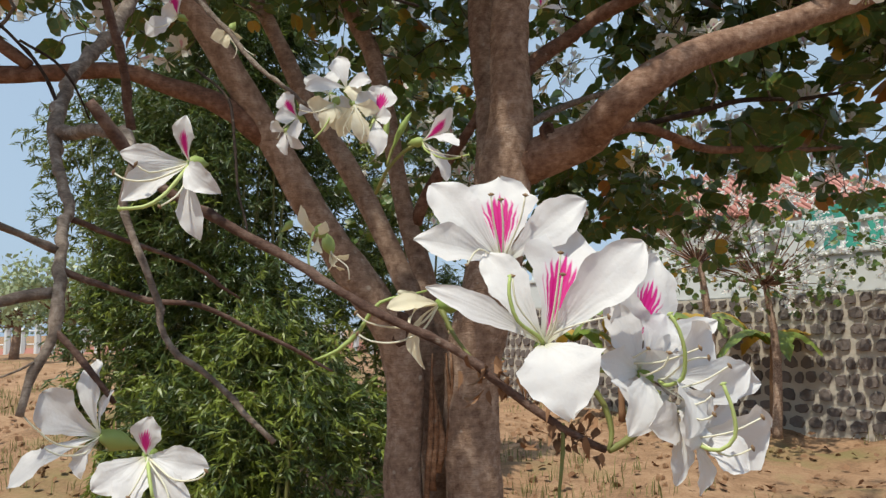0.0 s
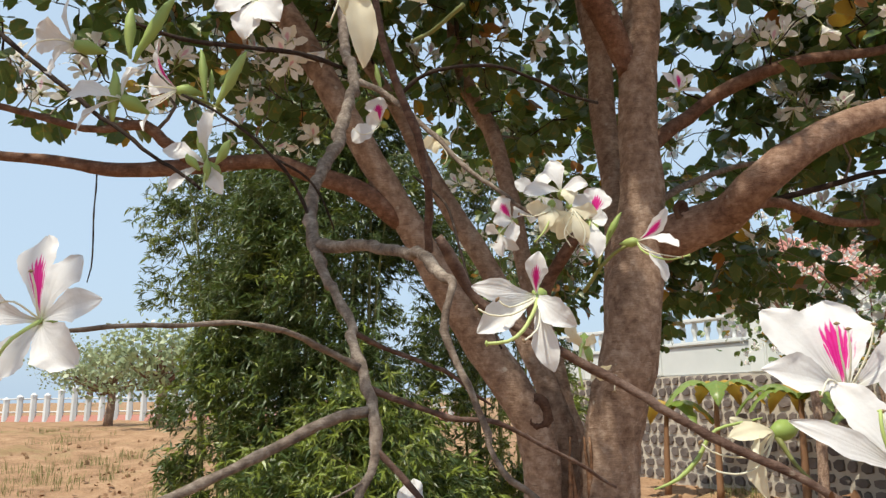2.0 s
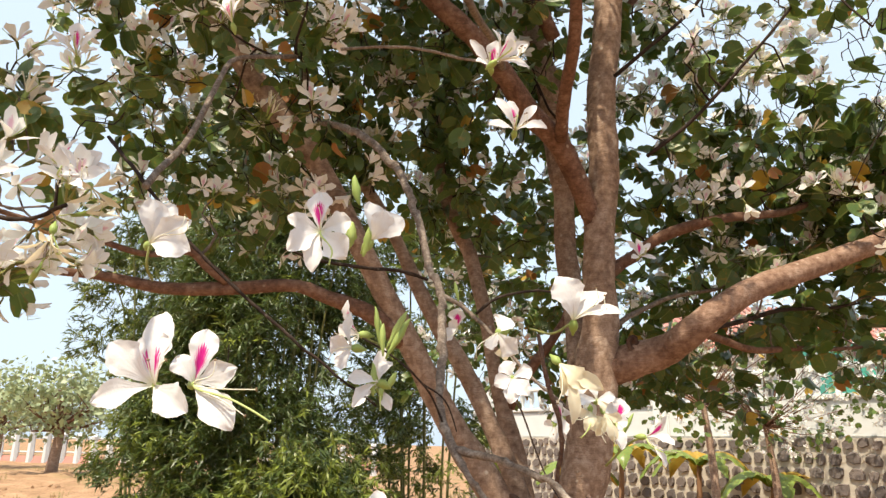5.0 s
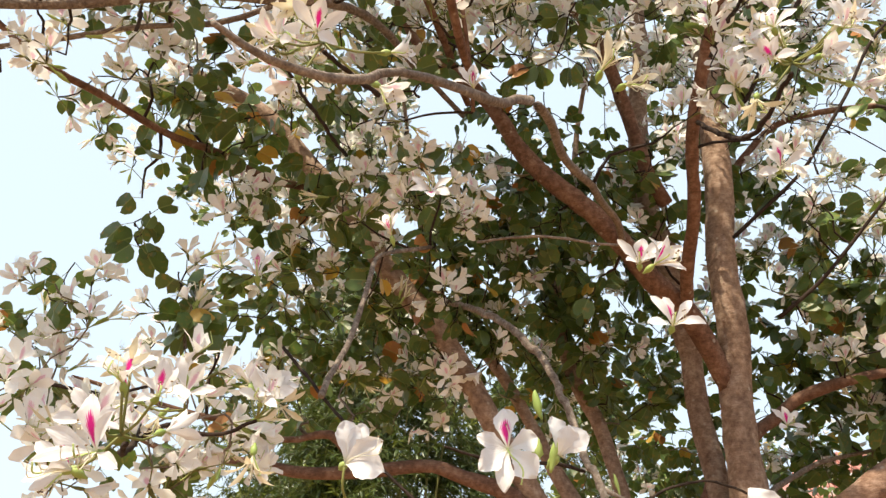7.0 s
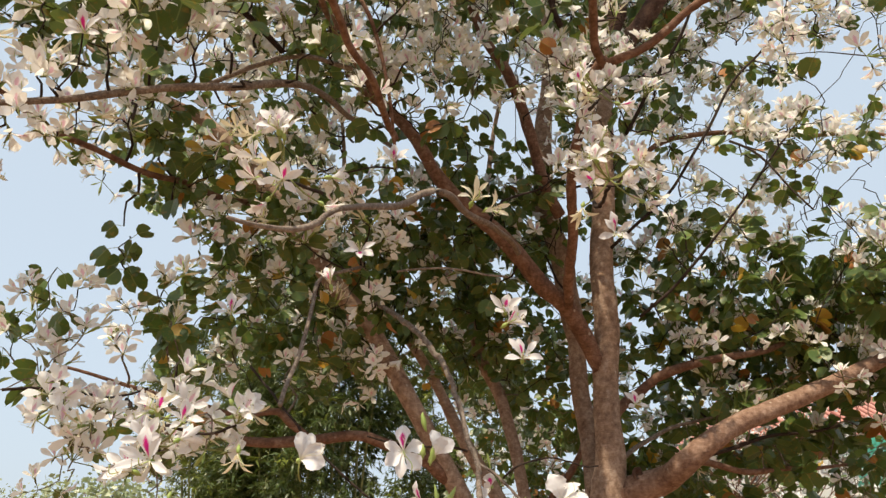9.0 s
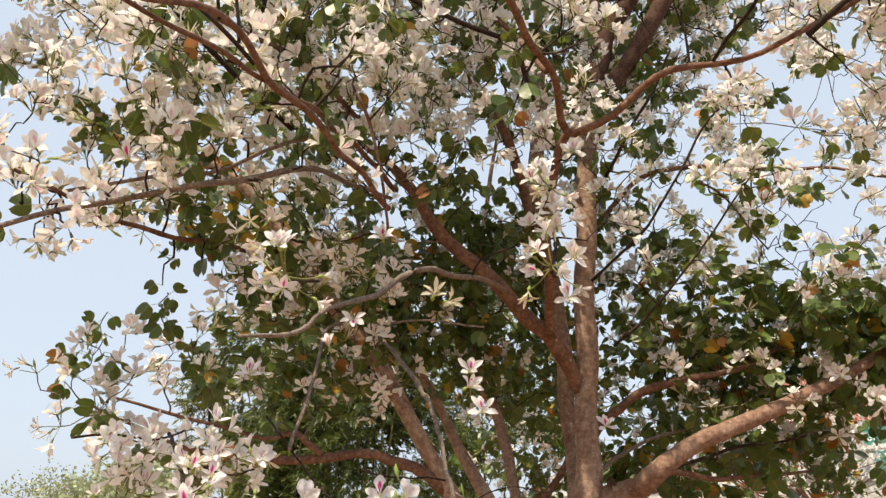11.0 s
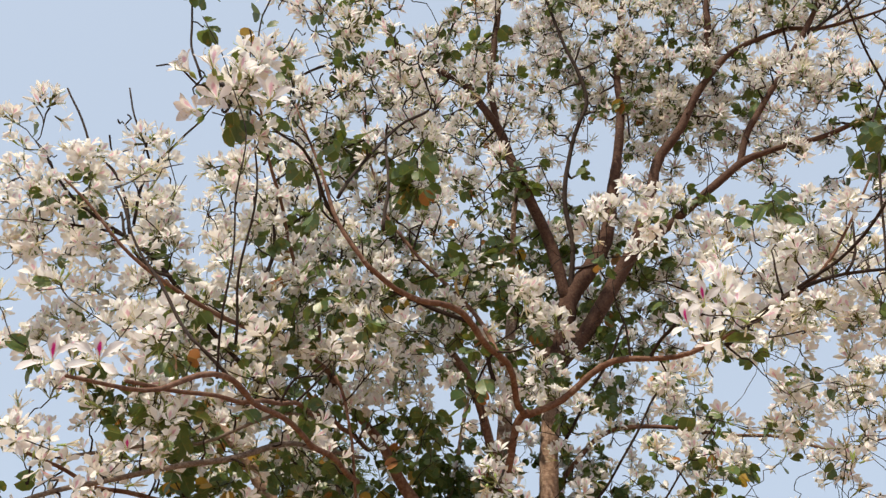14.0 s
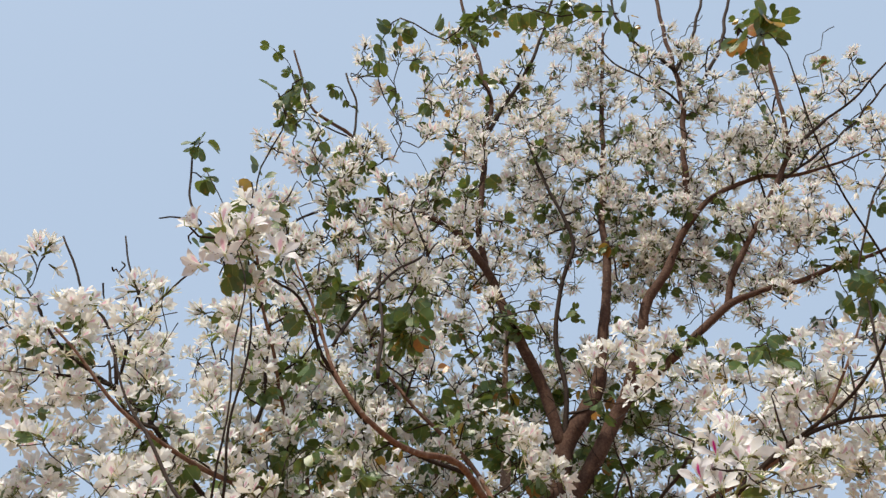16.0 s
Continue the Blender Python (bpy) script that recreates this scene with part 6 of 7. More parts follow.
cluster((-0.03, 0.50, 2.73), 0.07, 4, 2, 4)
cluster((-0.90, 0.30, 1.90), 0.09, 5, 1, 5)
cluster((-0.95, 0.55, 1.99), 0.08, 3, 1, 6)
cluster((-0.83, 0.52, 1.97), 0.06, 3, 1, 7)
for k, (at, facing) in enumerate([((-0.342, 0.279, 2.347), (0.3, -0.8, 0.3)), ((-0.31, 0.30, 2.34), (0.6, -0.6, -0.1)), ((-0.79, 0.42, 1.90), (0.1, -0.4, -0.9)), ((-0.98, 0.60, 1.83), (0.0, -0.5, -0.8))]):
    bloom(at, facing, 0.9, 0.7, (0, 0, 1), 90 + k, True)

# Flowers passed nearest, petal by petal
shaped_flower((0.032, 0.408, 1.534), (0, -1, 0.25), [(1, 17, 53, 46, 0.06, 1), (-38, 2, 46, 29, 0.06, 0), (-46, -20, 13, 24, 0.1, 0), (45, -8, 34, 27, 0.1, 0)],
              [(0, [(-2, -8, 8), (-5, -12, 23), (-6, -14, 36)]), (0, [(0, -8, 8), (0, -13, 22), (-1, -15, 33)]), (0, [(2, -8, 6), (9, -14, 22), (12, -16, 35)]), (0, [(-3, -6, 2), (-13, -14, 7), (-20, -20, -2)])])
shaped_flower((0.05, 0.386, 1.491), (0, -1, 0.2), [(20, 16, 62, 47, 0.05, 1), (-28, 10, 49, 25, 0.08, 0), (-58, -14, 30, 16, 0.1, 0), (51, -10, 51, 32, 0.08, 0), (8, -34, -32, 47, 0.22, 0)],
              [(0, [(3, -8, 9), (6, -14, 28), (8, -16, 45)]), (0, [(4, -9, 7), (6, -16, 19), (8, -20, 34)]), (0, [(-3, -6, 6), (-14, -14, 20), (-16, -14, 34)]), (1, [(-3, -6, 4), (-14, -14, 12), (-18, -16, 25), (-17, -14, 34)]), (0, [(6, -8, 6), (20, -16, 11), (30, -18, 13)])])
shaped_flower((0.095, 0.412, 1.479), (0.45, -0.8, 0.2), [(31, 20, 61, 43, 0.06, 1), (2, -14, 41, 29, 0.08, 0), (4, -27, -28, 40, 0.15, 0), (62, 18, 23, 19, 0.05, 0)],
              [(0, [(0, -12, 2), (7, -22, 7), (8, -27, 9)]), (0, [(2, -12, 1), (14, -27, 2), (31, -37, 9)])])
shaped_flower((0.11, 0.398, 1.473), (0.6, -0.7, 0.0), [(34, 7, 22, 38, 0.1, 0), (9, -26, -27, 31, 0.25, 0), (59, 7, -5, 25, 0.06, 0), (16, 17, 19, 25, 0.05, 0)],
              [(1, [(2, -8, -4), (8, -18, 0), (8, -24, 13), (5, -26, 24), (1, -26, 32)]), (0, [(2, -8, -1), (12, -18, 9), (21, -20, 10)]), (0, [(3, -8, -6), (17, -18, -2), (30, -23, 6)]), (0, [(3, -8, -6), (14, -18, -13), (22, -20, -8)])])
shaped_flower((0.125, 0.392, 1.444), (0.6, -0.7, -0.2), [(44, 6, 0, 39, 0.12, 0), (24, -12, -16, 23, 0.1, 0), (2, -7, -29, 18, 0.08, 0), (29, 18, 14, 23, 0.05, 0)],
              [(1, [(0, -12, -4), (7, -20, -5), (13, -24, 2), (12, -26, 14), (8, -26, 27)]), (0, [(0, -12, 0), (13, -22, 4), (26, -26, 11)]), (0, [(0, -12, -2), (11, -20, -8), (22, -22, -4)])])
shaped_flower((0.103, 0.405, 1.475), (0.3, -0.9, 0.1), [(-17, -10, 36, 24, 0.1, 0), (-24, -20, 7, 21, 0.1, 0), (-12, -30, -28, 27, 0.2, 0), (15, -20, 7, 27, 0.1, 0), (18, 5, 30, 27, 0.08, 0)],
              [(0, [(-1, -15, -1), (6, -25, 4), (8, -29, 11)])])
shaped_flower((0.117, 0.395, 1.456), (0.4, -0.8, -0.1), [(-17, -20, -6, 26, 0.25, 0), (3, -20, -16, 26, 0.25, 0), (17, -10, 8, 26, 0.12, 0), (44, 5, 21, 23, 0.08, 0), (-2, -10, -36, 17, 0.1, 0)],
              [(0, [(0, -10, 0), (8, -20, -3), (13, -23, 0)])])
shaped_flower((-0.003, 0.42, 1.513), (-0.8, -0.5, 0), [(-27, -15, -1, 13, 0.1, 0), (-23, 0, 7, 11, 0.1, 0), (-10, -10, -34, 14, 0.15, 0), (-16, -20, -9, 9, 0.1, 0)],
              [(0, [(-11, -10, -11), (-26, -15, -12), (-38, -18, -9), (-44, -18, -4)]), (0, [(-9, -10, -14), (-23, -18, -20), (-36, -20, -19), (-43, -20, -15)])], True, 0.006)
shaped_flower((-0.131, 0.386, 1.588), (-0.2, -0.9, -0.1), [(1, -14, 21, 14, 0.1, 1), (-35, -6, 5, 14, 0.12, 0), (-32, -10, -20, 19, 0.1, 0), (7, -8, -41, 16, 0.1, 0), (19, -14, -18, 17, 0.25, 0)],
              [(1, [(-1, -8, -7), (-8, -16, -20), (-16, -20, -26), (-27, -22, -27)]), (0, [(-3, -8, -5), (-14, -16, -12), (-25, -18, -12), (-32, -18, -8)]), (0, [(1, -8, -10), (-1, -16, -20), (-8, -20, -26)]), (0, [(-5, -8, -4), (-15, -16, -8), (-21, -18, -4)])])
shaped_flower((-0.203, 0.452, 1.441), (-0.5, -0.5, 0.3), [(-8, 3, 44, 32, 0.1, 0), (-34, -7, 25, 35, 0.1, 0), (-49, -12, -25, 27, 0.08, 0), (-7, -12, -22, 27, 0.1, 0), (10, -12, 27, 15, 0.1, 0)],
              [(0, [(-6, -7, -5), (-20, -12, -3), (-32, -16, 8), (-38, -16, 14)]), (0, [(-6, -7, -9), (-19, -12, -9), (-27, -14, -4)])], False, 0.0065)
shaped_flower((-0.165, 0.424, 1.433), (0, -0.8, 0.1), [(7, -14, 22, 20, 0.1, 1), (-24, -14, -15, 22, 0.1, 0), (-5, -19, -25, 22, 0.1, 0), (36, -9, -5, 21, 0.15, 0), (28, -16, -26, 21, 0.1, 0)],
              [(1, [(4, -9, -2), (8, -16, -10), (11, -19, -19)]), (0, [(4, -9, -1), (2, -16, -10), (-2, -19, -18)]), (0, [(7, -9, -2), (21, -16, -10), (35, -20, -9), (39, -20, -5)]), (0, [(5, -9, -2), (16, -16, -13), (20, -19, -21)])])
shaped_flower((-0.392, 0.35, 1.576), (-0.1, -1, 0.05), [(-10, 10, 50, 28, 0.06, 1), (17, 2, 36, 22, 0.1, 0), (34, -5, 11, 20, 0.12, 0), (-37, -5, 8, 22, 0.1, 0), (28, -15, -24, 29, 0.12, 0), (-13, -12, -30, 26, 0.1, 0)],
              [(0, [(1, -5, 4), (5, -15, 16), (4, -18, 24)]), (0, [(-1, -5, 3), (-6, -15, 9), (-12, -18, 8)]), (1, [(1, -5, -1), (-5, -15, -10), (-9, -18, -18)])])
shaped_flower((-0.447, 0.6, 1.815), (-0.8, -0.5, 0), [(-20, -10, 44, 29, 0.1, 1), (-25, -15, -42, 33, 0.1, 0), (-29, 0, 10, 22, 0.08, 0)],
              [(0, [(-3, -10, -7), (-18, -20, -17), (-32, -20, -19)]), (0, [(-3, -10, -2), (-19, -20, -4), (-31, -20, -2)]), (0, [(-2, -10, -10), (-13, -20, -24), (-27, -20, -24)])], False, 0.0065)
shaped_flower((-0.419, 0.612, 1.746), (-0.2, -0.8, 0.4), [(6, -12, 51, 22, 0.15, 0), (-39, -12, 14, 22, 0.1, 0), (-34, -12, -27, 22, 0.1, 0), (18, -12, -31, 18, 0.1, 0)],
              [(1, [(4, -12, -8), (4, -17, -19), (5, -17, -32)])], False, 0.006)
shaped_flower((-0.302, 0.84, 1.865), (-0.3, -0.9, -0.1), [(-2, -10, 30, 34, 0.08, 1), (-33, -10, -24, 29, 0.1, 0), (-15, -10, 7, 23, 0.1, 0)],
              [(0, [(-4, -10, -11), (-18, -20, -21), (-31, -20, -11)])])
shaped_flower((-0.227, 0.79, 1.827), (-0.2, -0.6, -0.6), [(-17, -10, -13, 19, 0.1, 0), (-1, -10, -23, 19, 0.1, 0), (15, -10, -14, 17, 0.1, 0)],
              [(0, [(5, -10, -10), (23, -20, -31), (32, -20, -37)]), (0, [(2, -10, -10), (13, -20, -30), (9, -20, -40)])], True)
shaped_flower((-0.094, 0.735, 1.741), (0, -0.9, 0.3), [(-10, 5, 36, 25, 0.1, 0), (25, -15, 4, 21, 0.1, 0), (-38, -15, -3, 22, 0.1, 0)],
              [])
shaped_flower((-0.145, 0.745, 1.715), (-0.3, -0.9, 0), [(-14, -5, 24, 25, 0.1, 1), (-18, -15, -5, 21, 0.1, 0), (2, -15, -25, 20, 0.1, 0), (13, 5, 14, 18, 0.1, 0)],
              [(0, [(0, -10, -4), (-11, -15, -14), (-17, -15, -26)])])
shaped_flower((-0.066, 0.735, 1.709), (0.2, -0.9, 0.2), [(12, 5, 36, 32, 0.1, 1), (-15, -5, 28, 27, 0.1, 0), (5, -15, -40, 24, 0.1, 0), (17, -5, 1, 23, 0.1, 0)],
              [(1, [(-2, -10, -8), (-8, -15, -26), (-4, -15, -38)])])
shaped_flower((-0.105, 0.73, 1.724), (-0.2, -0.8, -0.4), [(-25, -10, -2, 19, 0.1, 0), (-10, -10, -30, 19, 0.15, 0), (12, -10, -32, 21, 0.15, 0), (28, -10, -23, 17, 0.1, 0)],
              [(1, [(0, -10, -10), (-8, -15, -28), (-18, -15, -39)]), (0, [(6, -10, -10), (17, -15, -34), (33, -15, -37)]), (0, [(-3, -10, -7), (-19, -15, -13), (-33, -15, -10)])], True)
shaped_flower((-0.019, 0.745, 1.688), (0.7, -0.6, 0), [(31, -10, 30, 24, 0.1, 1), (36, -25, -9, 26, 0.12, 0), (26, -15, -42, 26, 0.1, 0)],
              [(1, [(5, -10, -13), (25, -20, -23), (46, -23, -20)]), (0, [(5, -10, -10), (20, -20, -18), (39, -23, -22)])], False, 0.0055)
shaped_flower((-0.093, 0.56, 1.571), (0, -0.4, -0.9), [(-12, -10, 21, 11, 0.1, 0), (-8, -10, 10, 11, 0.1, 0), (7, -10, 8, 10, 0.1, 0), (2, -10, -15, 10, 0.1, 0)],
              [(1, [(-2, -10, 1), (-5, -15, -16), (-3, -15, -32)])], True, 0.0055)
shaped_flower((-0.087, 0.58, 1.561), (0.2, -0.4, -0.9), [(11, -10, -16, 15, 0.1, 0), (0, -10, -16, 12, 0.1, 0), (15, -10, -5, 11, 0.1, 0)],
              [(0, [(4, -10, -5), (15, -15, -14), (16, -15, -24)])], True, 0.0055)
shaped_flower((-0.114, 0.76, 1.743), (-0.2, -0.9, 0.1), [(-27, 0, 19, 20, 0.1, 0), (-12, -10, -30, 20, 0.12, 0), (21, -10, -24, 21, 0.12, 0), (6, 5, 29, 21, 0.1, 0)],
              [(0, [(3, -10, -6), (9, -15, -28), (5, -18, -42)])])
shaped_flower((-0.085, 0.725, 1.721), (0.1, -0.9, -0.3), [(-14, -5, -33, 19, 0.12, 0), (11, -10, -40, 19, 0.12, 0), (25, -5, -8, 19, 0.1, 0), (-3, 5, 22, 20, 0.1, 0)],
              [(0, [(3, -10, -8), (11, -15, -28), (8, -17, -43)]), (0, [(0, -10, -8), (-9, -15, -29), (-3, -17, -44)])], True)
shaped_flower((-0.158, 0.75, 1.702), (-0.3, -0.7, -0.4), [(-14, -5, 8, 16, 0.1, 0), (1, -5, -25, 16, 0.1, 0), (18, -5, -19, 15, 0.1, 0)],
              [])
shaped_flower((-0.577, 0.203, 1.714), (-0.1, -1, 0.1), [(-1, 7, 63, 30, 0.08, 0), (-6, 2, 46, 39, 0.06, 1), (-38, -8, 33, 36, 0.1, 0), (-45, -13, -15, 26, 0.1, 0), (32, -18, -22, 32, 0.12, 0)],
              [(0, [(2, -8, 3), (-1, -13, 12), (-2, -15, 19)]), (0, [(4, -8, 3), (8, -15, 15), (13, -17, 19)])])
shaped_flower((-0.547, 0.21, 1.716), (0.4, -0.9, 0), [(6, 5, 47, 29, 0.08, 1), (36, -10, 13, 27, 0.1, 0), (38, -15, -35, 32, 0.1, 0), (-14, -5, 23, 24, 0.08, 0)],
              [(1, [(7, -10, -5), (34, -20, -12), (54, -24, -21), (70, -25, -30)]), (0, [(7, -10, -3), (33, -20, -5), (57, -22, -5)]), (0, [(7, -10, -5), (30, -20, -14), (50, -24, -26)]), (0, [(5, -10, 2), (20, -20, 6), (22, -22, 18)])])
shaped_flower((-0.666, 0.392, 1.883), (0.4, -0.7, 0.1), [(0, -7, 50, 38, 0.1, 0), (49, -17, -11, 46, 0.12, 0), (45, -12, 25, 34, 0.1, 0), (20, 3, 48, 29, 0.08, 0)],
              [(0, [(15, -12, 6), (40, -22, 14), (43, -22, 27)]), (0, [(15, -12, 6), (44, -22, 7), (47, -22, 21)])], False, 0.0055)
shaped_flower((-0.473, 0.36, 1.892), (-0.1, -1, 0.05), [(-3, 5, 48, 33, 0.06, 1), (-31, -15, -24, 31, 0.12, 0), (-34, -10, 14, 22, 0.1, 0), (33, -5, 13, 32, 0.1, 0), (31, -15, -30, 36, 0.12, 0), (-5, -15, -47, 24, 0.1, 0)],
              [(0, [(1, -8, 0), (2, -15, 14), (-1, -17, 24)]), (1, [(3, -8, -7), (16, -15, -24), (14, -17, -40)])])
shaped_flower((-0.418, 0.375, 1.887), (0.5, -0.6, 0.4), [(-2, 0, 46, 35, 0.08, 0), (34, -5, 26, 34, 0.1, 0), (15, -15, 31, 36, 0.12, 0)],
              [], False, 0.006)
shaped_flower((-0.193, 0.393, 1.806), (-0.1, -0.6, 0.6), [(-18, -13, 47, 46, 0.12, 0), (44, -28, 8, 23, 0.1, 0), (35, -8, 32, 31, 0.1, 0)],
              [(0, [(7, -13, 6), (22, -23, 18), (20, -26, 32)]), (0, [(7, -13, 6), (27, -23, 8), (29, -26, 24)])], False, 0.0055)
shaped_flower((-0.439, 0.43, 1.776), (-0.7, -0.6, 0), [(-5, -5, 39, 22, 0.1, 0), (-24, -10, 8, 29, 0.1, 0), (-11, -10, -25, 33, 0.1, 0)],
              [(0, [(-6, -10, -1), (-18, -15, -5), (-24, -16, -15)])], False, 0.0055)
shaped_flower((-0.408, 0.44, 1.739), (-0.5, -0.6, 0.3), [(-34, -10, 2, 24, 0.1, 0), (-28, -10, -26, 24, 0.1, 0), (14, 0, 23, 24, 0.15, 0)],
              [], False, 0.0055)
shaped_flower((-0.223, 0.32, 1.751), (0.3, -0.7, -0.3), [(2, -10, -31, 17, 0.1, 0), (24, -10, -25, 25, 0.15, 0), (41, -10, -26, 18, 0.1, 0), (12, -10, -58, 17, 0.1, 0)],
              [(0, [(0, -10, -9), (0, -15, -26), (-5, -15, -40)])], True)
shaped_flower((-0.28, 0.36, 1.786), (-0.6, -0.6, -0.2), [(13, 0, 16, 31, 0.1, 0), (19, -10, -22, 31, 0.12, 0), (-7, -10, -19, 25, 0.1, 0)],
              [(0, [(-10, -10, -7), (-23, -20, -18), (-24, -20, -29)])], False, 0.0065)
shaped_flower((-0.27, 0.32, 1.736), (0, -0.9, 0.1), [(-8, 0, 16, 21, 0.1, 0), (-18, -10, -7, 20, 0.1, 0), (15, -10, -17, 21, 0.1, 0), (20, 0, 9, 18, 0.1, 0), (-2, -10, -25, 18, 0.1, 0)],
              [])
for ob in flower_stock + leaf_stock:
    bpy.data.objects.remove(ob)


# ------------------------------------------------------------------ bamboo clump behind the tree
def bamboo_clump(at, spread, height, culms, sprays, lit_share, seed, label, bare=0.0):
    r = np.random.default_rng(seed)
    clump = empty("bamboo_clump", at, label, "bamboo")
    at = np.array(at)
    blade = np.array([(0, 0, 0), (-0.5, 0.36, 0.05), (0.5, 0.36, 0.05), (0, 1, -0.12)])
    blade_f = [(0, 2, 1), (1, 2, 3)]
    blade_u = blade[:, :2] * (0.5, 1) + (0.5, 0)
    g, twigs = Gather(), Gather()
    for k in range(culms):
        a, d = r.uniform(0, 6.28), spread * 0.45 * math.sqrt(r.random())
        foot = at + (math.cos(a) * d, math.sin(a) * d * 0.8, -0.05)
        out = np.array([math.cos(a), math.sin(a) * 0.8, 0]) * r.uniform(0.1, 0.6) * spread
        h = height * r.uniform(0.6, 1.0)
        line = [(*foot, 0.016), (*(foot + out * 0.15 + (0, 0, h * 0.45)), 0.013), (*(foot + out * 0.5 + (0, 0, h * 0.85)), 0.008), (*(foot + out + (0, 0, h * 0.97)), 0.003)]
        v, f = tube(curve_points(line, 0.25), 6, r, 0.03)
        link_mesh("culm", v, f, [CULM], clump)
    plumes = []
    for k in range(max(30, sprays // 26)):
        # leaf plumes: uneven lumps that hang round the culms, more of them outside than inside
        a, b = r.uniform(0, 6.28), math.asin(r.uniform(-0.95, 1.0))
        reach = r.uniform(0.15, 1.0) ** 0.5 * r.uniform(0.85, 1.12)
        narrow = 1.0 - 0.35 * max(0.0, math.sin(b))
        plumes.append((np.array([math.cos(a) * math.cos(b) * spread * reach * narrow, math.sin(a) * math.cos(b) * spread * 0.8 * reach * narrow, (bare + (1 - bare) * (0.50 + 0.48 * math.sin(b))) * height]), r.uniform(0.10, 0.30) * spread ** 0.5))
    for k in range(sprays):
        mid, size = plumes[k % len(plumes)]
        d = r.standard_normal(3)
        q = mid + d / np.linalg.norm(d) * size * r.uniform(0.3, 1.15) * (1, 1, 1.25)
        p = at + q
        way = np.array([q[0], q[1], 0]) / (np.hypot(q[0], q[1]) + 0.1) + r.standard_normal(3) * 0.5 + (0, 0, -0.3)
        way /= np.linalg.norm(way)
        # lit-coloured leaves gather low on the clump, shade-coloured ones higher up
        slot = 1 if r.random() < lit_share * (1.6 if q[2] < height * 0.35 else 0.45) else 0
        v, f = tube([(*(p - way * 0.16), 0.0018), (*p, 0.0012)], 3, r, 0.0, closed=False)
        twigs.put(v, f, 0, None)
        for _ in range(r.integers(11, 18)):
            d = way + r.standard_normal(3) * 0.7 + (0, 0, -0.35)
            n = np.cross(d, r.standard_normal(3)) + (0, 0, 0.6)
            m = np.array(frame_to(p - way * r.uniform(0, 0.14), n, d))
            size = r.uniform(0.048, 0.092)
            g.put(blade * (size * 0.21, size, size), blade_f, slot, blade_u, m)
    tagged(g.link("foliage", [BAMBOO_SHADED, BAMBOO_LIT], clump), kind="stuff")
    tagged(twigs.link("side_shoots", [CULM], clump), kind="stuff")
    return clump


bamboo_clump((-1.65, 5.9, 0.2), 1.05, 4.4, 16, 7800, 0.14, 5, "dense green bamboo clump on the earth, darkened as in shade")
bamboo_clump((-1.2, 4.8, 0.0), 0.95, 1.5, 6, 2900, 1.0, 6, "low green bamboo thicket beside the clump, lightened as in sun")
bamboo_clump((-2.5, 7.4, 0.3), 1.1, 5.0, 8, 3000, 0.5, 7, "tall feathery bamboo at the edge of the clump")
bamboo_clump((-2.95, 7.2, 0.5), 1.25, 3.6, 4, 1300, 0.8, 9, "airy pale bamboo leaning out of the clump", 0.45)
bamboo_clump((-2.45, 6.0, 0.15), 0.72, 2.3, 5, 1900, 0.45, 10, "low green bamboo growing out of the side of the clump")
bamboo_clump((-0.3, 7.6, 0.2), 1.0, 4.6, 8, 3300, 0.5, 8, "feathery bamboo behind the stems of the tree")


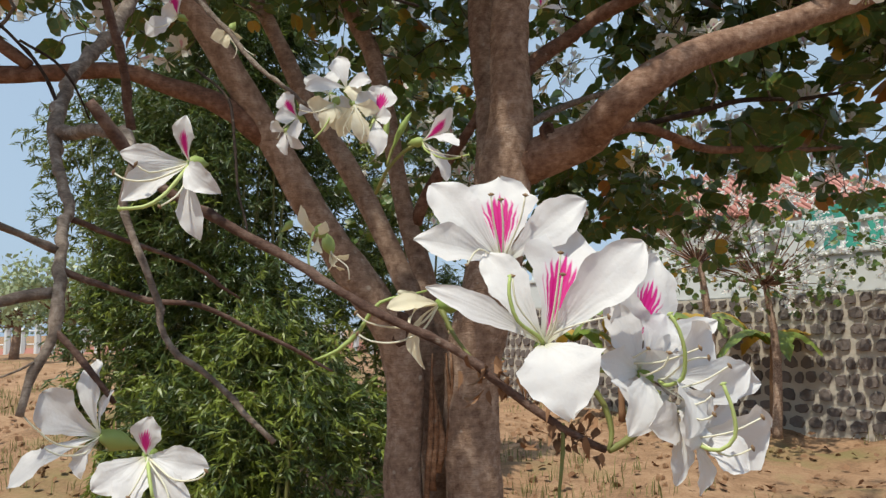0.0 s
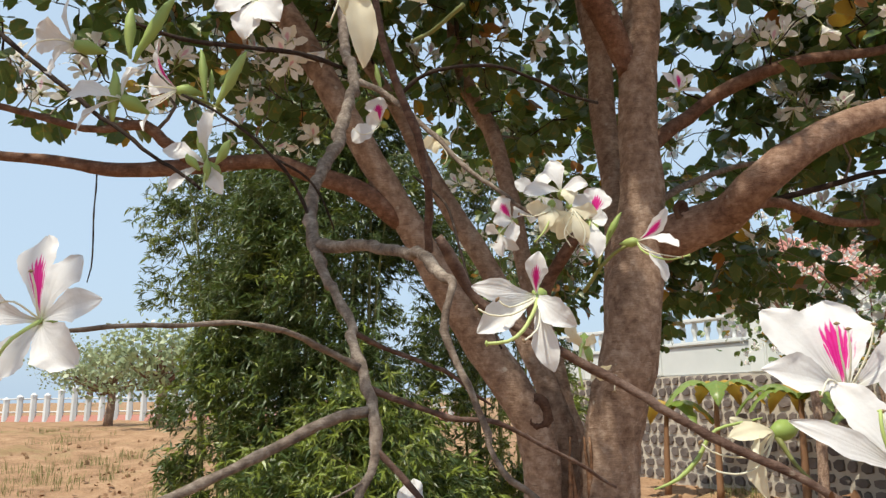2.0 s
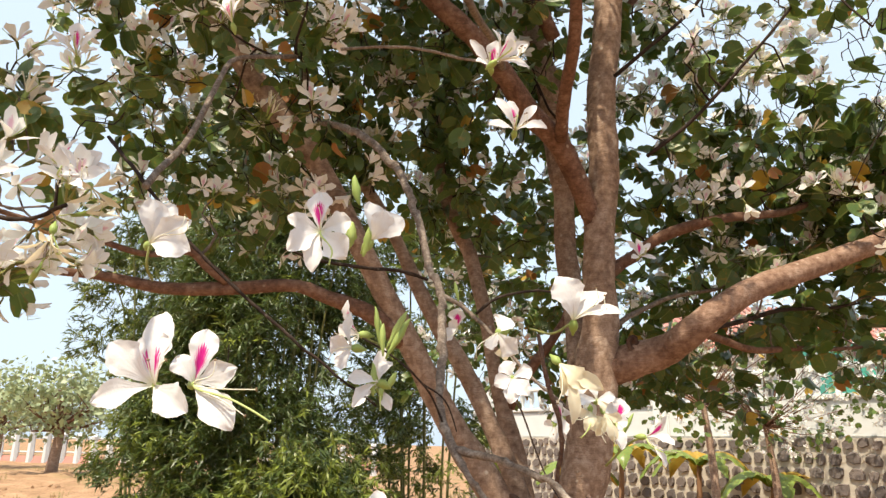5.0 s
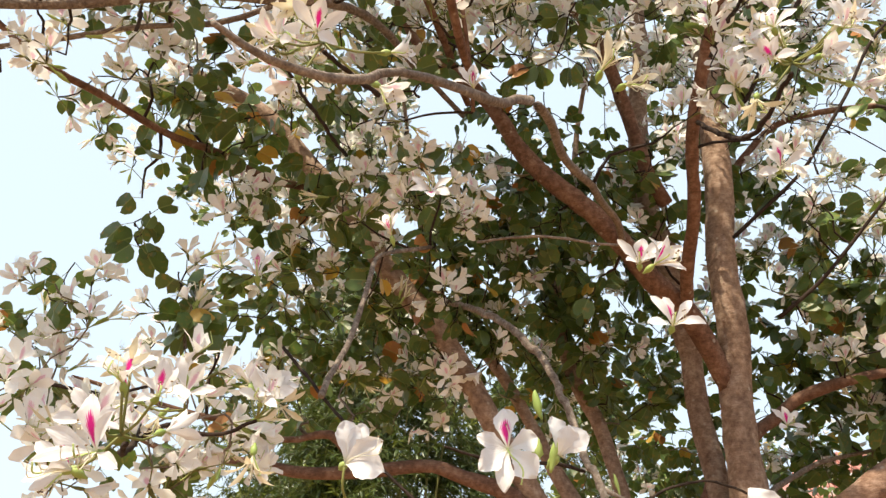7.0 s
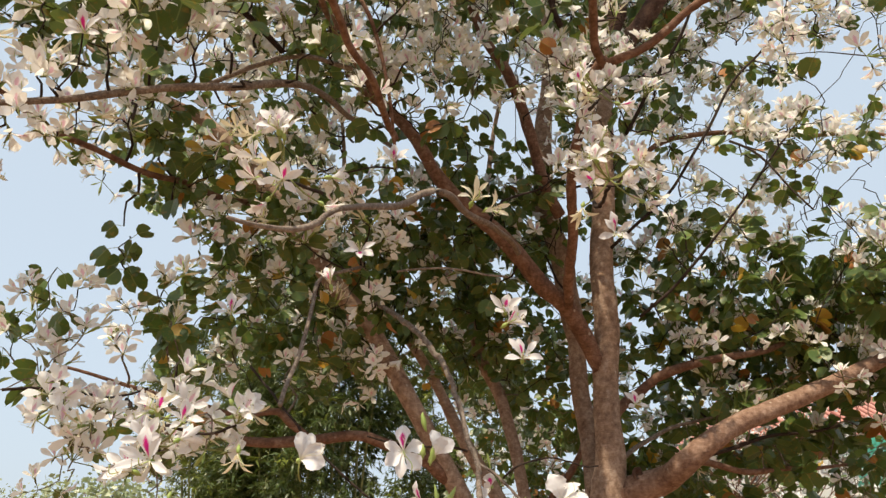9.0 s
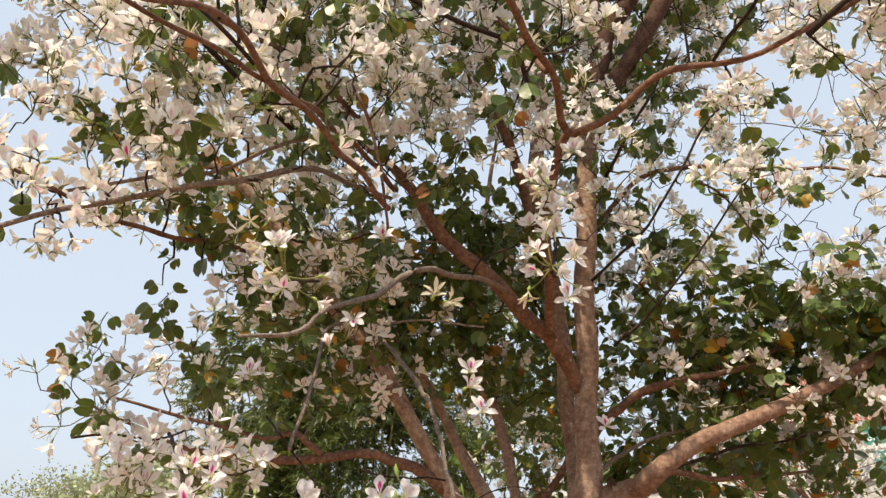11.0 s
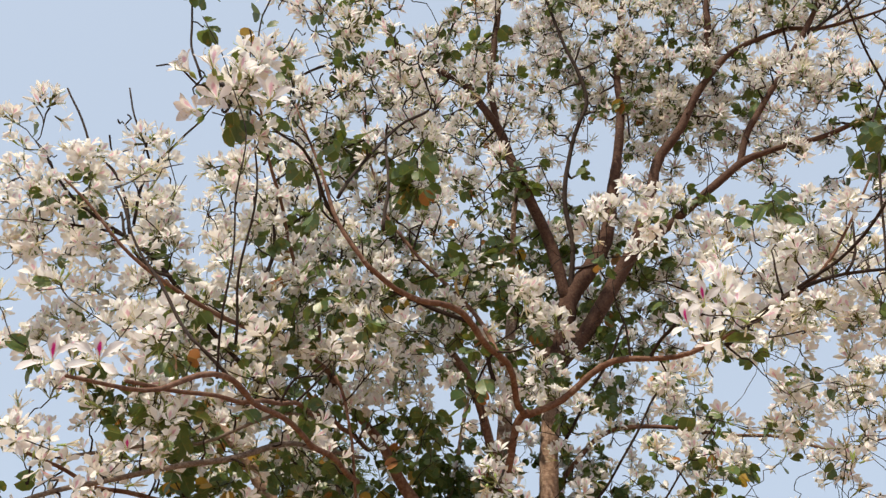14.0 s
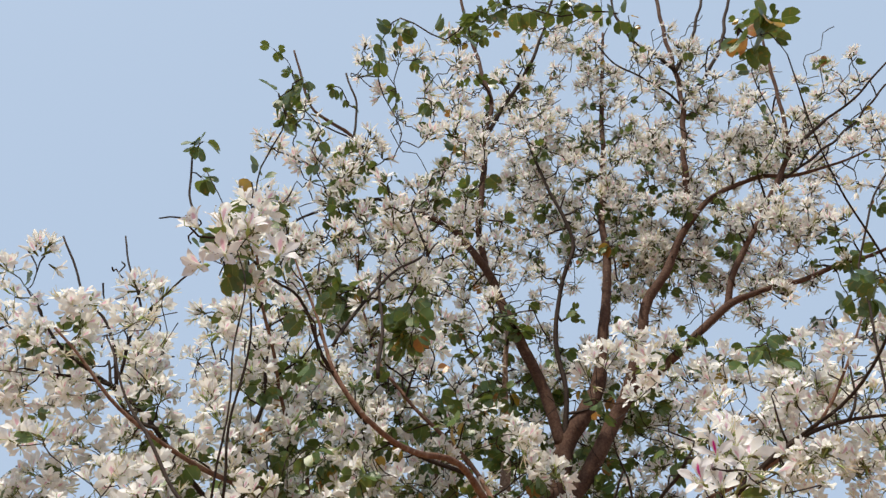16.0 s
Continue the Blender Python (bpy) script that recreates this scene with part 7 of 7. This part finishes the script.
# ------------------------------------------------------------------ stone retaining wall with a white parapet
def stone_wall():
    a, b = np.array([-1.0, 19.6]), np.array([9.5, 2.2])
    along = (b - a) / np.linalg.norm(b - a)
    a = np.array([3.76, 12.0]) - along * 6.0
    length, top = 16.0, 1.86
    out = np.array([-along[1], along[0]])
    if out @ np.array([0, -1.0]) < 0:
        out = -out

    def at(s, d, z):
        return (*(a + along * s + out * d), z)

    def box(name, s0, s1, d0, d1, z0, z1, mat, parent, bevel=0.02):
        bm = bmesh.new()
        for z in (z0, z1):
            for s, d in ((s0, d0), (s1, d0), (s1, d1), (s0, d1)):
                bm.verts.new(at(s, d, z))
        bm.verts.ensure_lookup_table()
        for f in ((3, 2, 1, 0), (4, 5, 6, 7), (0, 1, 5, 4), (1, 2, 6, 5), (2, 3, 7, 6), (3, 0, 4, 7)):
            bm.faces.new([bm.verts[i] for i in f])
        bmesh.ops.recalc_face_normals(bm, faces=bm.faces)
        bmesh.ops.bevel(bm, geom=bm.edges, offset=bevel, segments=2, affect="EDGES")
        return part(name, bm, mat, parent)

    wall = empty("stone_wall", at(length / 2, 0, 0), "dark basalt rubble wall with pale mortar", "wall", kind="structure")
    box("mortar", 0, length, -0.35, 0, -0.3, top, MORTAR, wall)
    parapet = empty("parapet", at(length / 2, 0, top), "weathered whitewashed parapet on the stone wall", "wall", kind="structure")
    box("parapet_wall", 0, length, -0.33, -0.06, top, top + 0.50, WHITEWASH, parapet)
    box("coping", 0, length, -0.36, -0.02, top + 0.503, top + 0.58, WHITEWASH, parapet)
    for s in np.arange(0.8, length, 2.4):
        box("pier", s - 0.16, s + 0.16, -0.37, 0.0, top + 0.003, top + 1.02, WHITEWASH, parapet)
    for s in np.arange(0.2, length, 0.30):
        if min((s - 0.8) % 2.4, 2.4 - (s - 0.8) % 2.4) > 0.2:
            v, f = tube(curve_points([(*at(s, -0.19, top + 0.58), 0.05), (*at(s, -0.19, top + 0.66), 0.03), (*at(s, -0.19, top + 0.78), 0.06), (*at(s, -0.19, top + 0.92), 0.035)], 0.04), 8, rng, 0.0)
            link_mesh("baluster", v, f, [WHITEWASH], parapet)
    box("handrail", 0, length, -0.30, -0.08, top + 0.92, top + 0.99, WHITEWASH, parapet, 0.015)
    return wall, at, length, top


wall, wall_at, WALL_LENGTH, WALL_TOP = stone_wall()


# ------------------------------------------------------------------ white balustrade far away
def far_fence():
    fence = empty("white_fence", (-18.0, 31, 0.6), "white concrete fence of upright posts on the bank, greyed for haze", "fence")
    for k in range(52):
        x = -34 + 0.62 * k
        z = float(ground_height(np.array(x), np.array(31.0)))
        tall = 1.2 + 0.2 * math.sin(1.7 * k) * math.sin(0.6 * k) if k % 6 else 1.5
        v, f = tube([(x, 31, z - 0.2, 0.15), (x, 31, z + tall - 0.25, 0.12), (x, 31, z + tall - 0.1, 0.15), (x, 31, z + tall, 0.04)], 6, rng, 0.03)
        link_mesh("post", v, f, [FENCE_PAINT], fence, smooth=False)
    for h in (0.4, 0.95):
        v, f = tube([(-34, 31.05, 0.75 + h, 0.035), (-2.2, 31.05, 0.75 + h, 0.035)], 5, rng, 0.0)
        link_mesh("rail", v, f, [FENCE_PAINT], fence, smooth=False)
    v, f = tube([(-34, 31.1, 0.78, 0.24), (-2.2, 31.1, 0.78, 0.24)], 4, rng, 0.0)
    link_mesh("plinth", v, f, [ROOF], fence, smooth=False, label="low reddish brick plinth")


far_fence()


# ------------------------------------------------------------------ house behind the wall
def house():
    shift, drop = 1.6, 0.35
    hs = empty("house", (10.6, 22.0, 0), "white house with a red tiled roof behind the wall", "house")

    def box(name, x0, x1, y0, y1, z0, z1, mat, parent=hs, bevel=0.03):
        bm = bmesh.new()
        bmesh.ops.create_cube(bm, size=1)
        bmesh.ops.scale(bm, vec=(x1 - x0, y1 - y0, z1 - z0), verts=bm.verts)
        bmesh.ops.translate(bm, vec=((x0 + x1) / 2 + (0 if parent.name.startswith("teal") else shift), (y0 + y1) / 2, (z0 + z1) / 2 - (0 if z0 == 0 else drop if y0 > 18 else 0)), verts=bm.verts)
        bmesh.ops.bevel(bm, geom=bm.edges, offset=bevel, segments=2, affect="EDGES")
        return part(name, bm, mat, parent)

    box("wall", 5.2, 12.5, 22, 27, 0, 4.6, WHITEWASH)
    for x in (5.4, 6.9, 8.4, 9.9):
        box("column", x, x + 0.35, 20.9, 21.25, 0, 4.4, WHITEWASH)
    box("beam", 5.2, 12.5, 20.85, 22, 4.4, 4.75, WHITEWASH)
    for x in (6.0, 8.2, 10.4):
        w = box("window", x, x + 1.1, 21.93, 21.99, 2.4, 3.9, WHITEWASH)
        box("pane", x + 0.1, x + 1.0, 21.89, 21.925, 2.5, 3.8, GLASS_DARK, w, 0.005)
    bm = bmesh.new()
    ridge = [(6.5, 24.2, 6.6), (11.5, 24.2, 6.6)]
    eave = [(4.7, 20.4, 4.78), (13.0, 20.4, 4.78), (13.0, 27.6, 4.78), (4.7, 27.6, 4.78)]
    vs = [bm.verts.new((x + shift, y, z - drop)) for x, y, z in eave + ridge]
    for f in ((0, 1, 5, 4), (1, 2, 5), (2, 3, 4, 5), (3, 0, 4), (3, 2, 1, 0)):
        bm.faces.new([vs[i] for i in f])
    roof = part("roof", bm, ROOF, hs)
    for k in range(34):
        x = 4.85 + 8.0 * k / 33
        t0 = min(1, max(0, (x - 4.7) / 1.8)) if x < 6.5 else min(1, (13.0 - x) / 1.5)
        v, f = tube([(x + shift, 20.42, 4.82 - drop, 0.07), (x + shift, 20.42 + 3.78 * t0, 4.82 - drop + 1.82 * t0, 0.07)], 6, rng, 0.0)
        link_mesh("tile_ridge", v, f, [ROOF], roof)
    shed = empty("teal_shed", (8.2, 13.9, 0), "teal painted metal shed above the parapet", "shed")
    box("body", 7.4, 10.4, 13.9, 15.4, 0, 3.7, TEAL, shed)
    for k in range(9):
        box("corrugation", 7.48 + 0.32 * k, 7.6 + 0.32 * k, 13.86, 13.897, 1.0, 3.6, TEAL, shed, 0.01)


house()


# ------------------------------------------------------------------ plants by the wall
def banana_plant(at, height, seed):
    r = np.random.default_rng(seed)
    plant = empty("banana_plant", at, "banana plant with torn yellow-green leaves by the wall", "banana plant", "banana plants by the wall")
    at = np.array(at)
    v, f = tube(curve_points([(*at, 0.055), (*(at + (0.02, 0, height * 0.5)), 0.045), (*(at + (0.05, 0, height)), 0.03)], 0.15), 10, r, 0.05)
    link_mesh("stalk", v, f, [DRY], plant, label="brown sheathed stalk")
    for k in range(7):
        a = k * 2.4 + r.uniform(-0.4, 0.4)
        d = np.array([math.cos(a), math.sin(a), 0])
        top = at + (0.05, 0, height)
        L, rows = r.uniform(0.8, 1.2), 15
        vs, fs, us = [], [], []
        for i in range(rows):
            t = i / (rows - 1)
            mid = top + d * L * 0.75 * t + np.array([0, 0, L * (0.75 * t - 0.95 * t * t)])
            w = 0.17 * math.sin(math.pi * min(1, 0.08 + 0.95 * t)) ** 0.7 * (0.75 if i % 3 == 1 else 1)
            side = np.cross(d, (0, 0, 1))
            for s in (-1, 0, 1):
                vs.append(mid + side * w * s + (0, 0, -0.05 * abs(s) - (0.03 if i % 3 == 1 and s else 0)))
                us.append((0.5 + 0.5 * s, t))
        for i in range(rows - 1):
            for j in range(2):
                fs.append((i * 3 + j, i * 3 + j + 1, i * 3 + j + 4, i * 3 + j + 3))
        link_mesh("leaf", vs, fs, [BANANA if k % 3 else LEAF_YELLOW], plant, uvs=us)
    return plant


banana_plant((2.75, 12.0, 0.0), 1.6, 1)
banana_plant((3.6, 10.9, 0.0), 1.5, 2)
banana_plant((4.35, 10.2, 0.0), 1.25, 3)
banana_plant((2.1, 12.6, 0.0), 1.3, 4)


def small_orchid_tree(at, height, spread, clusters, leaves_n, seed, label):
    r = np.random.default_rng(seed)
    t = empty("orchid_tree", at, label, "tree", "orchid trees by the wall")
    at = np.array(at)
    v, f = tube(curve_points([(*at, 0.06), (*(at + (0.05, 0, height * 0.3)), 0.05), (*(at + (-0.03, 0.05, height * 0.6)), 0.03)], 0.1), 8, r, 0.05)
    link_mesh("trunk", v, f, [BARK], t)
    b, l, w = Gather(), Gather(), Gather()
    fork = at + (-0.03, 0.05, height * 0.55)
    for k in range(clusters + leaves_n):
        d = r.standard_normal(3)
        d *= r.uniform(0.5, 1.0) / np.linalg.norm(d)
        p = at + np.array([0, 0, height * 0.72]) + d * (spread, spread, height * 0.32)
        if k % 4 == 0:
            v, f = tube(curve_points([(*fork, 0.012), (*(fork * 0.5 + p * 0.5 + r.standard_normal(3) * 0.06), 0.006), (*p, 0.003)], 0.3), 4, r, 0.0, closed=False)
            w.put(v, f, 0, None)
        if k < clusters:
            for _ in range(3):
                q = p + r.standard_normal(3) * 0.07
                v, f, s, u = FAR_KINDS[r.integers(len(FAR_KINDS))]
                b.put(v, f, s, u, frame_to(q, r.standard_normal(3) + (0, -0.6, 0.3), size=r.uniform(0.9, 1.2)))
        else:
            for _ in range(5):
                q = p + r.standard_normal(3) * 0.12
                l.put(LEAF_SHAPE[0] * 0.09, LEAF_SHAPE[1], 1 if r.random() < 0.06 else 0, LEAF_SHAPE[2], frame_to(q, r.standard_normal(3) + (0, 0, 0.5), r.standard_normal(3) + (0, 0, -0.6), r.uniform(0.7, 1.1)))
    tagged(w.link("limbs", [BARK_RED], t), kind="stuff")
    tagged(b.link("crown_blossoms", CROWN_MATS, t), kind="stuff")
    tagged(l.link("crown_leaves", [LEAF, LEAF_YELLOW], t), kind="stuff")


small_orchid_tree((4.0, 9.3, 0.1), 3.4, 1.25, 130, 60, 31, "smaller white-flowering orchid tree before the wall")
small_orchid_tree((3.0, 8.7, 0.1), 3.8, 1.25, 80, 90, 33, "leafy orchid tree with white flowers near the wall")
small_orchid_tree((5.9, 8.6, 0.2), 3.5, 1.3, 140, 60, 32, "leafy white-flowering orchid tree by the wall")


def far_tree(at, height, spread, seed, label):
    r = np.random.default_rng(seed)
    t = empty("tree", at, label, "tree", "far trees")
    at = np.array(at)
    v, f = tube(curve_points([(*at, 0.16), (*(at + (0.1, 0, height * 0.4)), 0.11), (*(at + (-0.1, 0, height * 0.75)), 0.05)], 0.3), 8, r, 0.05)
    link_mesh("trunk", v, f, [BARK], t)
    l, w = Gather(), Gather()
    fork = at + (0, 0, height * 0.4)
    quad = np.array([(0, 0, 0), (-0.3, 0.5, 0.1), (0, 1, 0), (0.3, 0.5, 0.1)])
    for k in range(110):
        d = r.standard_normal(3)
        d *= r.uniform(0.45, 1.0) / np.linalg.norm(d)
        p = at + np.array([0, 0, height * 0.66]) + d * (spread, spread, height * 0.34)
        if k % 3 == 0:
            v, f = tube([(*fork, 0.05), (*(fork * 0.5 + p * 0.5 + r.standard_normal(3) * 0.2), 0.025), (*p, 0.008)], 4, r, 0.0, closed=False)
            w.put(v, f, 0, None)
        for _ in range(15):
            q = p + r.standard_normal(3) * 0.24
            l.put(quad * r.uniform(0.12, 0.24), [(0, 1, 2, 3)], 0, quad[:, :2], frame_to(q, r.standard_normal(3) + (0, 0, 0.5), r.standard_normal(3)))
    tagged(w.link("limbs", [BARK_RED], t), kind="stuff")
    # crown leaves carry the painted haze
    tagged(l.link("crown", [HAZY_LEAF], t), kind="stuff")


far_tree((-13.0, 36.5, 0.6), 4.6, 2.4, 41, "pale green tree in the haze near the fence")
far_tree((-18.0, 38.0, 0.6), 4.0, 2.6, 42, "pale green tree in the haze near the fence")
far_tree((-10.2, 20.5, 0.7), 3.0, 1.7, 44, "slender green tree in front of the fence, leaves paled for haze")
far_tree((-14.2, 25.0, 0.7), 2.8, 1.9, 45, "slender green tree in front of the fence, leaves paled for haze")
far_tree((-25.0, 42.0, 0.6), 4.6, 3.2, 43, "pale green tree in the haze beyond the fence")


def grass_tufts():
    r = np.random.default_rng(51)
    g = Gather()
    for _ in range(2300):
        x, y = (r.uniform(-9, 7), r.uniform(4.5, 16)) if r.random() < 0.6 else (r.uniform(-14, -2.5), r.uniform(7, 26))
        if math.sin(1.1 * x + 0.5) * math.cos(0.8 * y) + 0.4 * r.standard_normal() < 0.45:
            continue
        z = float(ground_height(np.array(x), np.array(y)))
        for _ in range(14):
            a, lean, h = r.uniform(0, 6.28), r.uniform(0.1, 0.7), r.uniform(0.06, 0.2)
            foot = np.array([x, y, z - 0.01]) + r.standard_normal(3) * (0.09, 0.09, 0)
            d = np.array([math.cos(a), math.sin(a), 0])
            s = np.cross(d, (0, 0, 1)) * 0.004
            tip = foot + d * lean * h + (0, 0, h)
            mid = foot + d * lean * h * 0.3 + (0, 0, h * 0.6)
            g.put([foot - s, foot + s, mid + s * 0.8, tip, mid - s * 0.8], [(0, 1, 2, 4), (4, 2, 3)], 0, None)
    tagged(g.link("grass", [GRASS], None, "tufts of half-dry grass on the earth"), "tufts of half-dry grass on the earth", "grass", kind="stuff")


grass_tufts()


def earth_clods():
    """Lumps of dry earth and fallen leaves lying about."""
    r = np.random.default_rng(71)
    bm = bmesh.new()
    bmesh.ops.create_icosphere(bm, subdivisions=1, radius=1)
    lump = np.array([v.co for v in bm.verts])
    lump_f = [tuple(v.index for v in f.verts) for f in bm.faces]
    bm.free()
    g, litter = Gather(), Gather()
    for _ in range(2600):
        x, y = r.uniform(-10, 8), 3.2 + 13 * r.random() ** 1.4
        z = float(ground_height(np.array(x), np.array(y)))
        size = 0.012 + 0.06 * r.random() ** 4
        m = Matrix.Translation((x, y, z + size * 0.2)) @ Euler(r.uniform(0, 6.28, 3)).to_matrix().to_4x4()
        g.put(lump * (1 + 0.22 * r.standard_normal(lump.shape)) * size * (1, 0.8, 0.65), lump_f, 0, None, m)
    for _ in range(1500):
        x, y = r.uniform(-7, 7), 3.0 + 10 * r.random() ** 1.3
        z = float(ground_height(np.array(x), np.array(y)))
        litter.put(LEAF_SHAPE[0] * 0.085, LEAF_SHAPE[1], 0, LEAF_SHAPE[2], frame_to((x, y, z + 0.02), (r.standard_normal() * 0.5, r.standard_normal() * 0.5, 1), r.standard_normal(3), r.uniform(0.6, 1.1)))
    tagged(g.link("earth_clods", [EARTH], None, smooth=False), "dry orange clods lying on the earth", "clods", kind="stuff")
    tagged(litter.link("leaf_litter", [DRY], None), "dry brown fallen leaves on the earth", "leaf litter", kind="stuff")


earth_clods()


# ------------------------------------------------------------------ single stones of the wall
def wall_stones():
    r = np.random.default_rng(61)
    shapes = []
    for k in range(10):
        bm = bmesh.new()
        n = 7
        turns = [2 * math.pi * (i + r.uniform(-0.2, 0.2)) / n for i in range(n)]
        ring = [(0.5 * math.cos(a) * q, 0.5 * math.sin(a) * q) for a in turns for q in [r.uniform(0.92, 1.06) / max(abs(math.cos(a)), abs(math.sin(a))) ** 0.7]]
        back = [bm.verts.new((x, 0.06, z)) for x, z in ring]
        mid = [bm.verts.new((x * 0.97, -0.022, z * 0.97)) for x, z in ring]
        face = [bm.verts.new((x * 0.86, -0.045 - r.uniform(0, 0.025), z * 0.86)) for x, z in ring]
        for a, b in ((back, mid), (mid, face)):
            for i in range(n):
                bm.faces.new((a[i], a[(i + 1) % n], b[(i + 1) % n], b[i]))
        bm.faces.new(face)
        bmesh.ops.recalc_face_normals(bm, faces=bm.faces)
        me = bpy.data.meshes.new("stone")
        bm.to_mesh(me)
        bm.free()
        me.materials.append(STONE)
        shapes.append(me)
    p, q = Vector(wall_at(0, 0, 0)), Vector(wall_at(1, 0, 0))
    x = (q - p).normalized()
    turn = Matrix((x, Vector((0, 0, 1)).cross(x), Vector((0, 0, 1)))).transposed().to_4x4()
    rest = Gather()
    count = 0
    z = 0.06
    while z < WALL_TOP - 0.05:
        h = r.uniform(0.16, 0.22)
        s = r.uniform(0, 0.15)
        while s < WALL_LENGTH - 0.1:
            w = r.uniform(0.15, 0.30)
            me = shapes[r.integers(10)]
            m = Matrix.Translation(wall_at(s + w / 2, 0.0, z + h / 2 + r.uniform(-0.02, 0.02))) @ turn @ Matrix.Rotation(r.uniform(-0.16, 0.16), 4, "Y") @ Matrix.Diagonal((w * 0.80, 0.6, h * 0.78, 1))
            if 5.0 < s < 10.5 and count < 300:
                ob = new("stone", me)
                ob.parent = wall
                ob.matrix_parent_inverse = wall.matrix_world.inverted()
                ob.matrix_basis = m
                count += 1
            else:
                rest.put([v.co for v in me.vertices], [tuple(f.vertices) for f in me.polygons], 0, None, m)
            s += w
        z += h
    tagged(rest.link("stones", [STONE], wall, smooth=False), kind="stuff")


wall_stones()
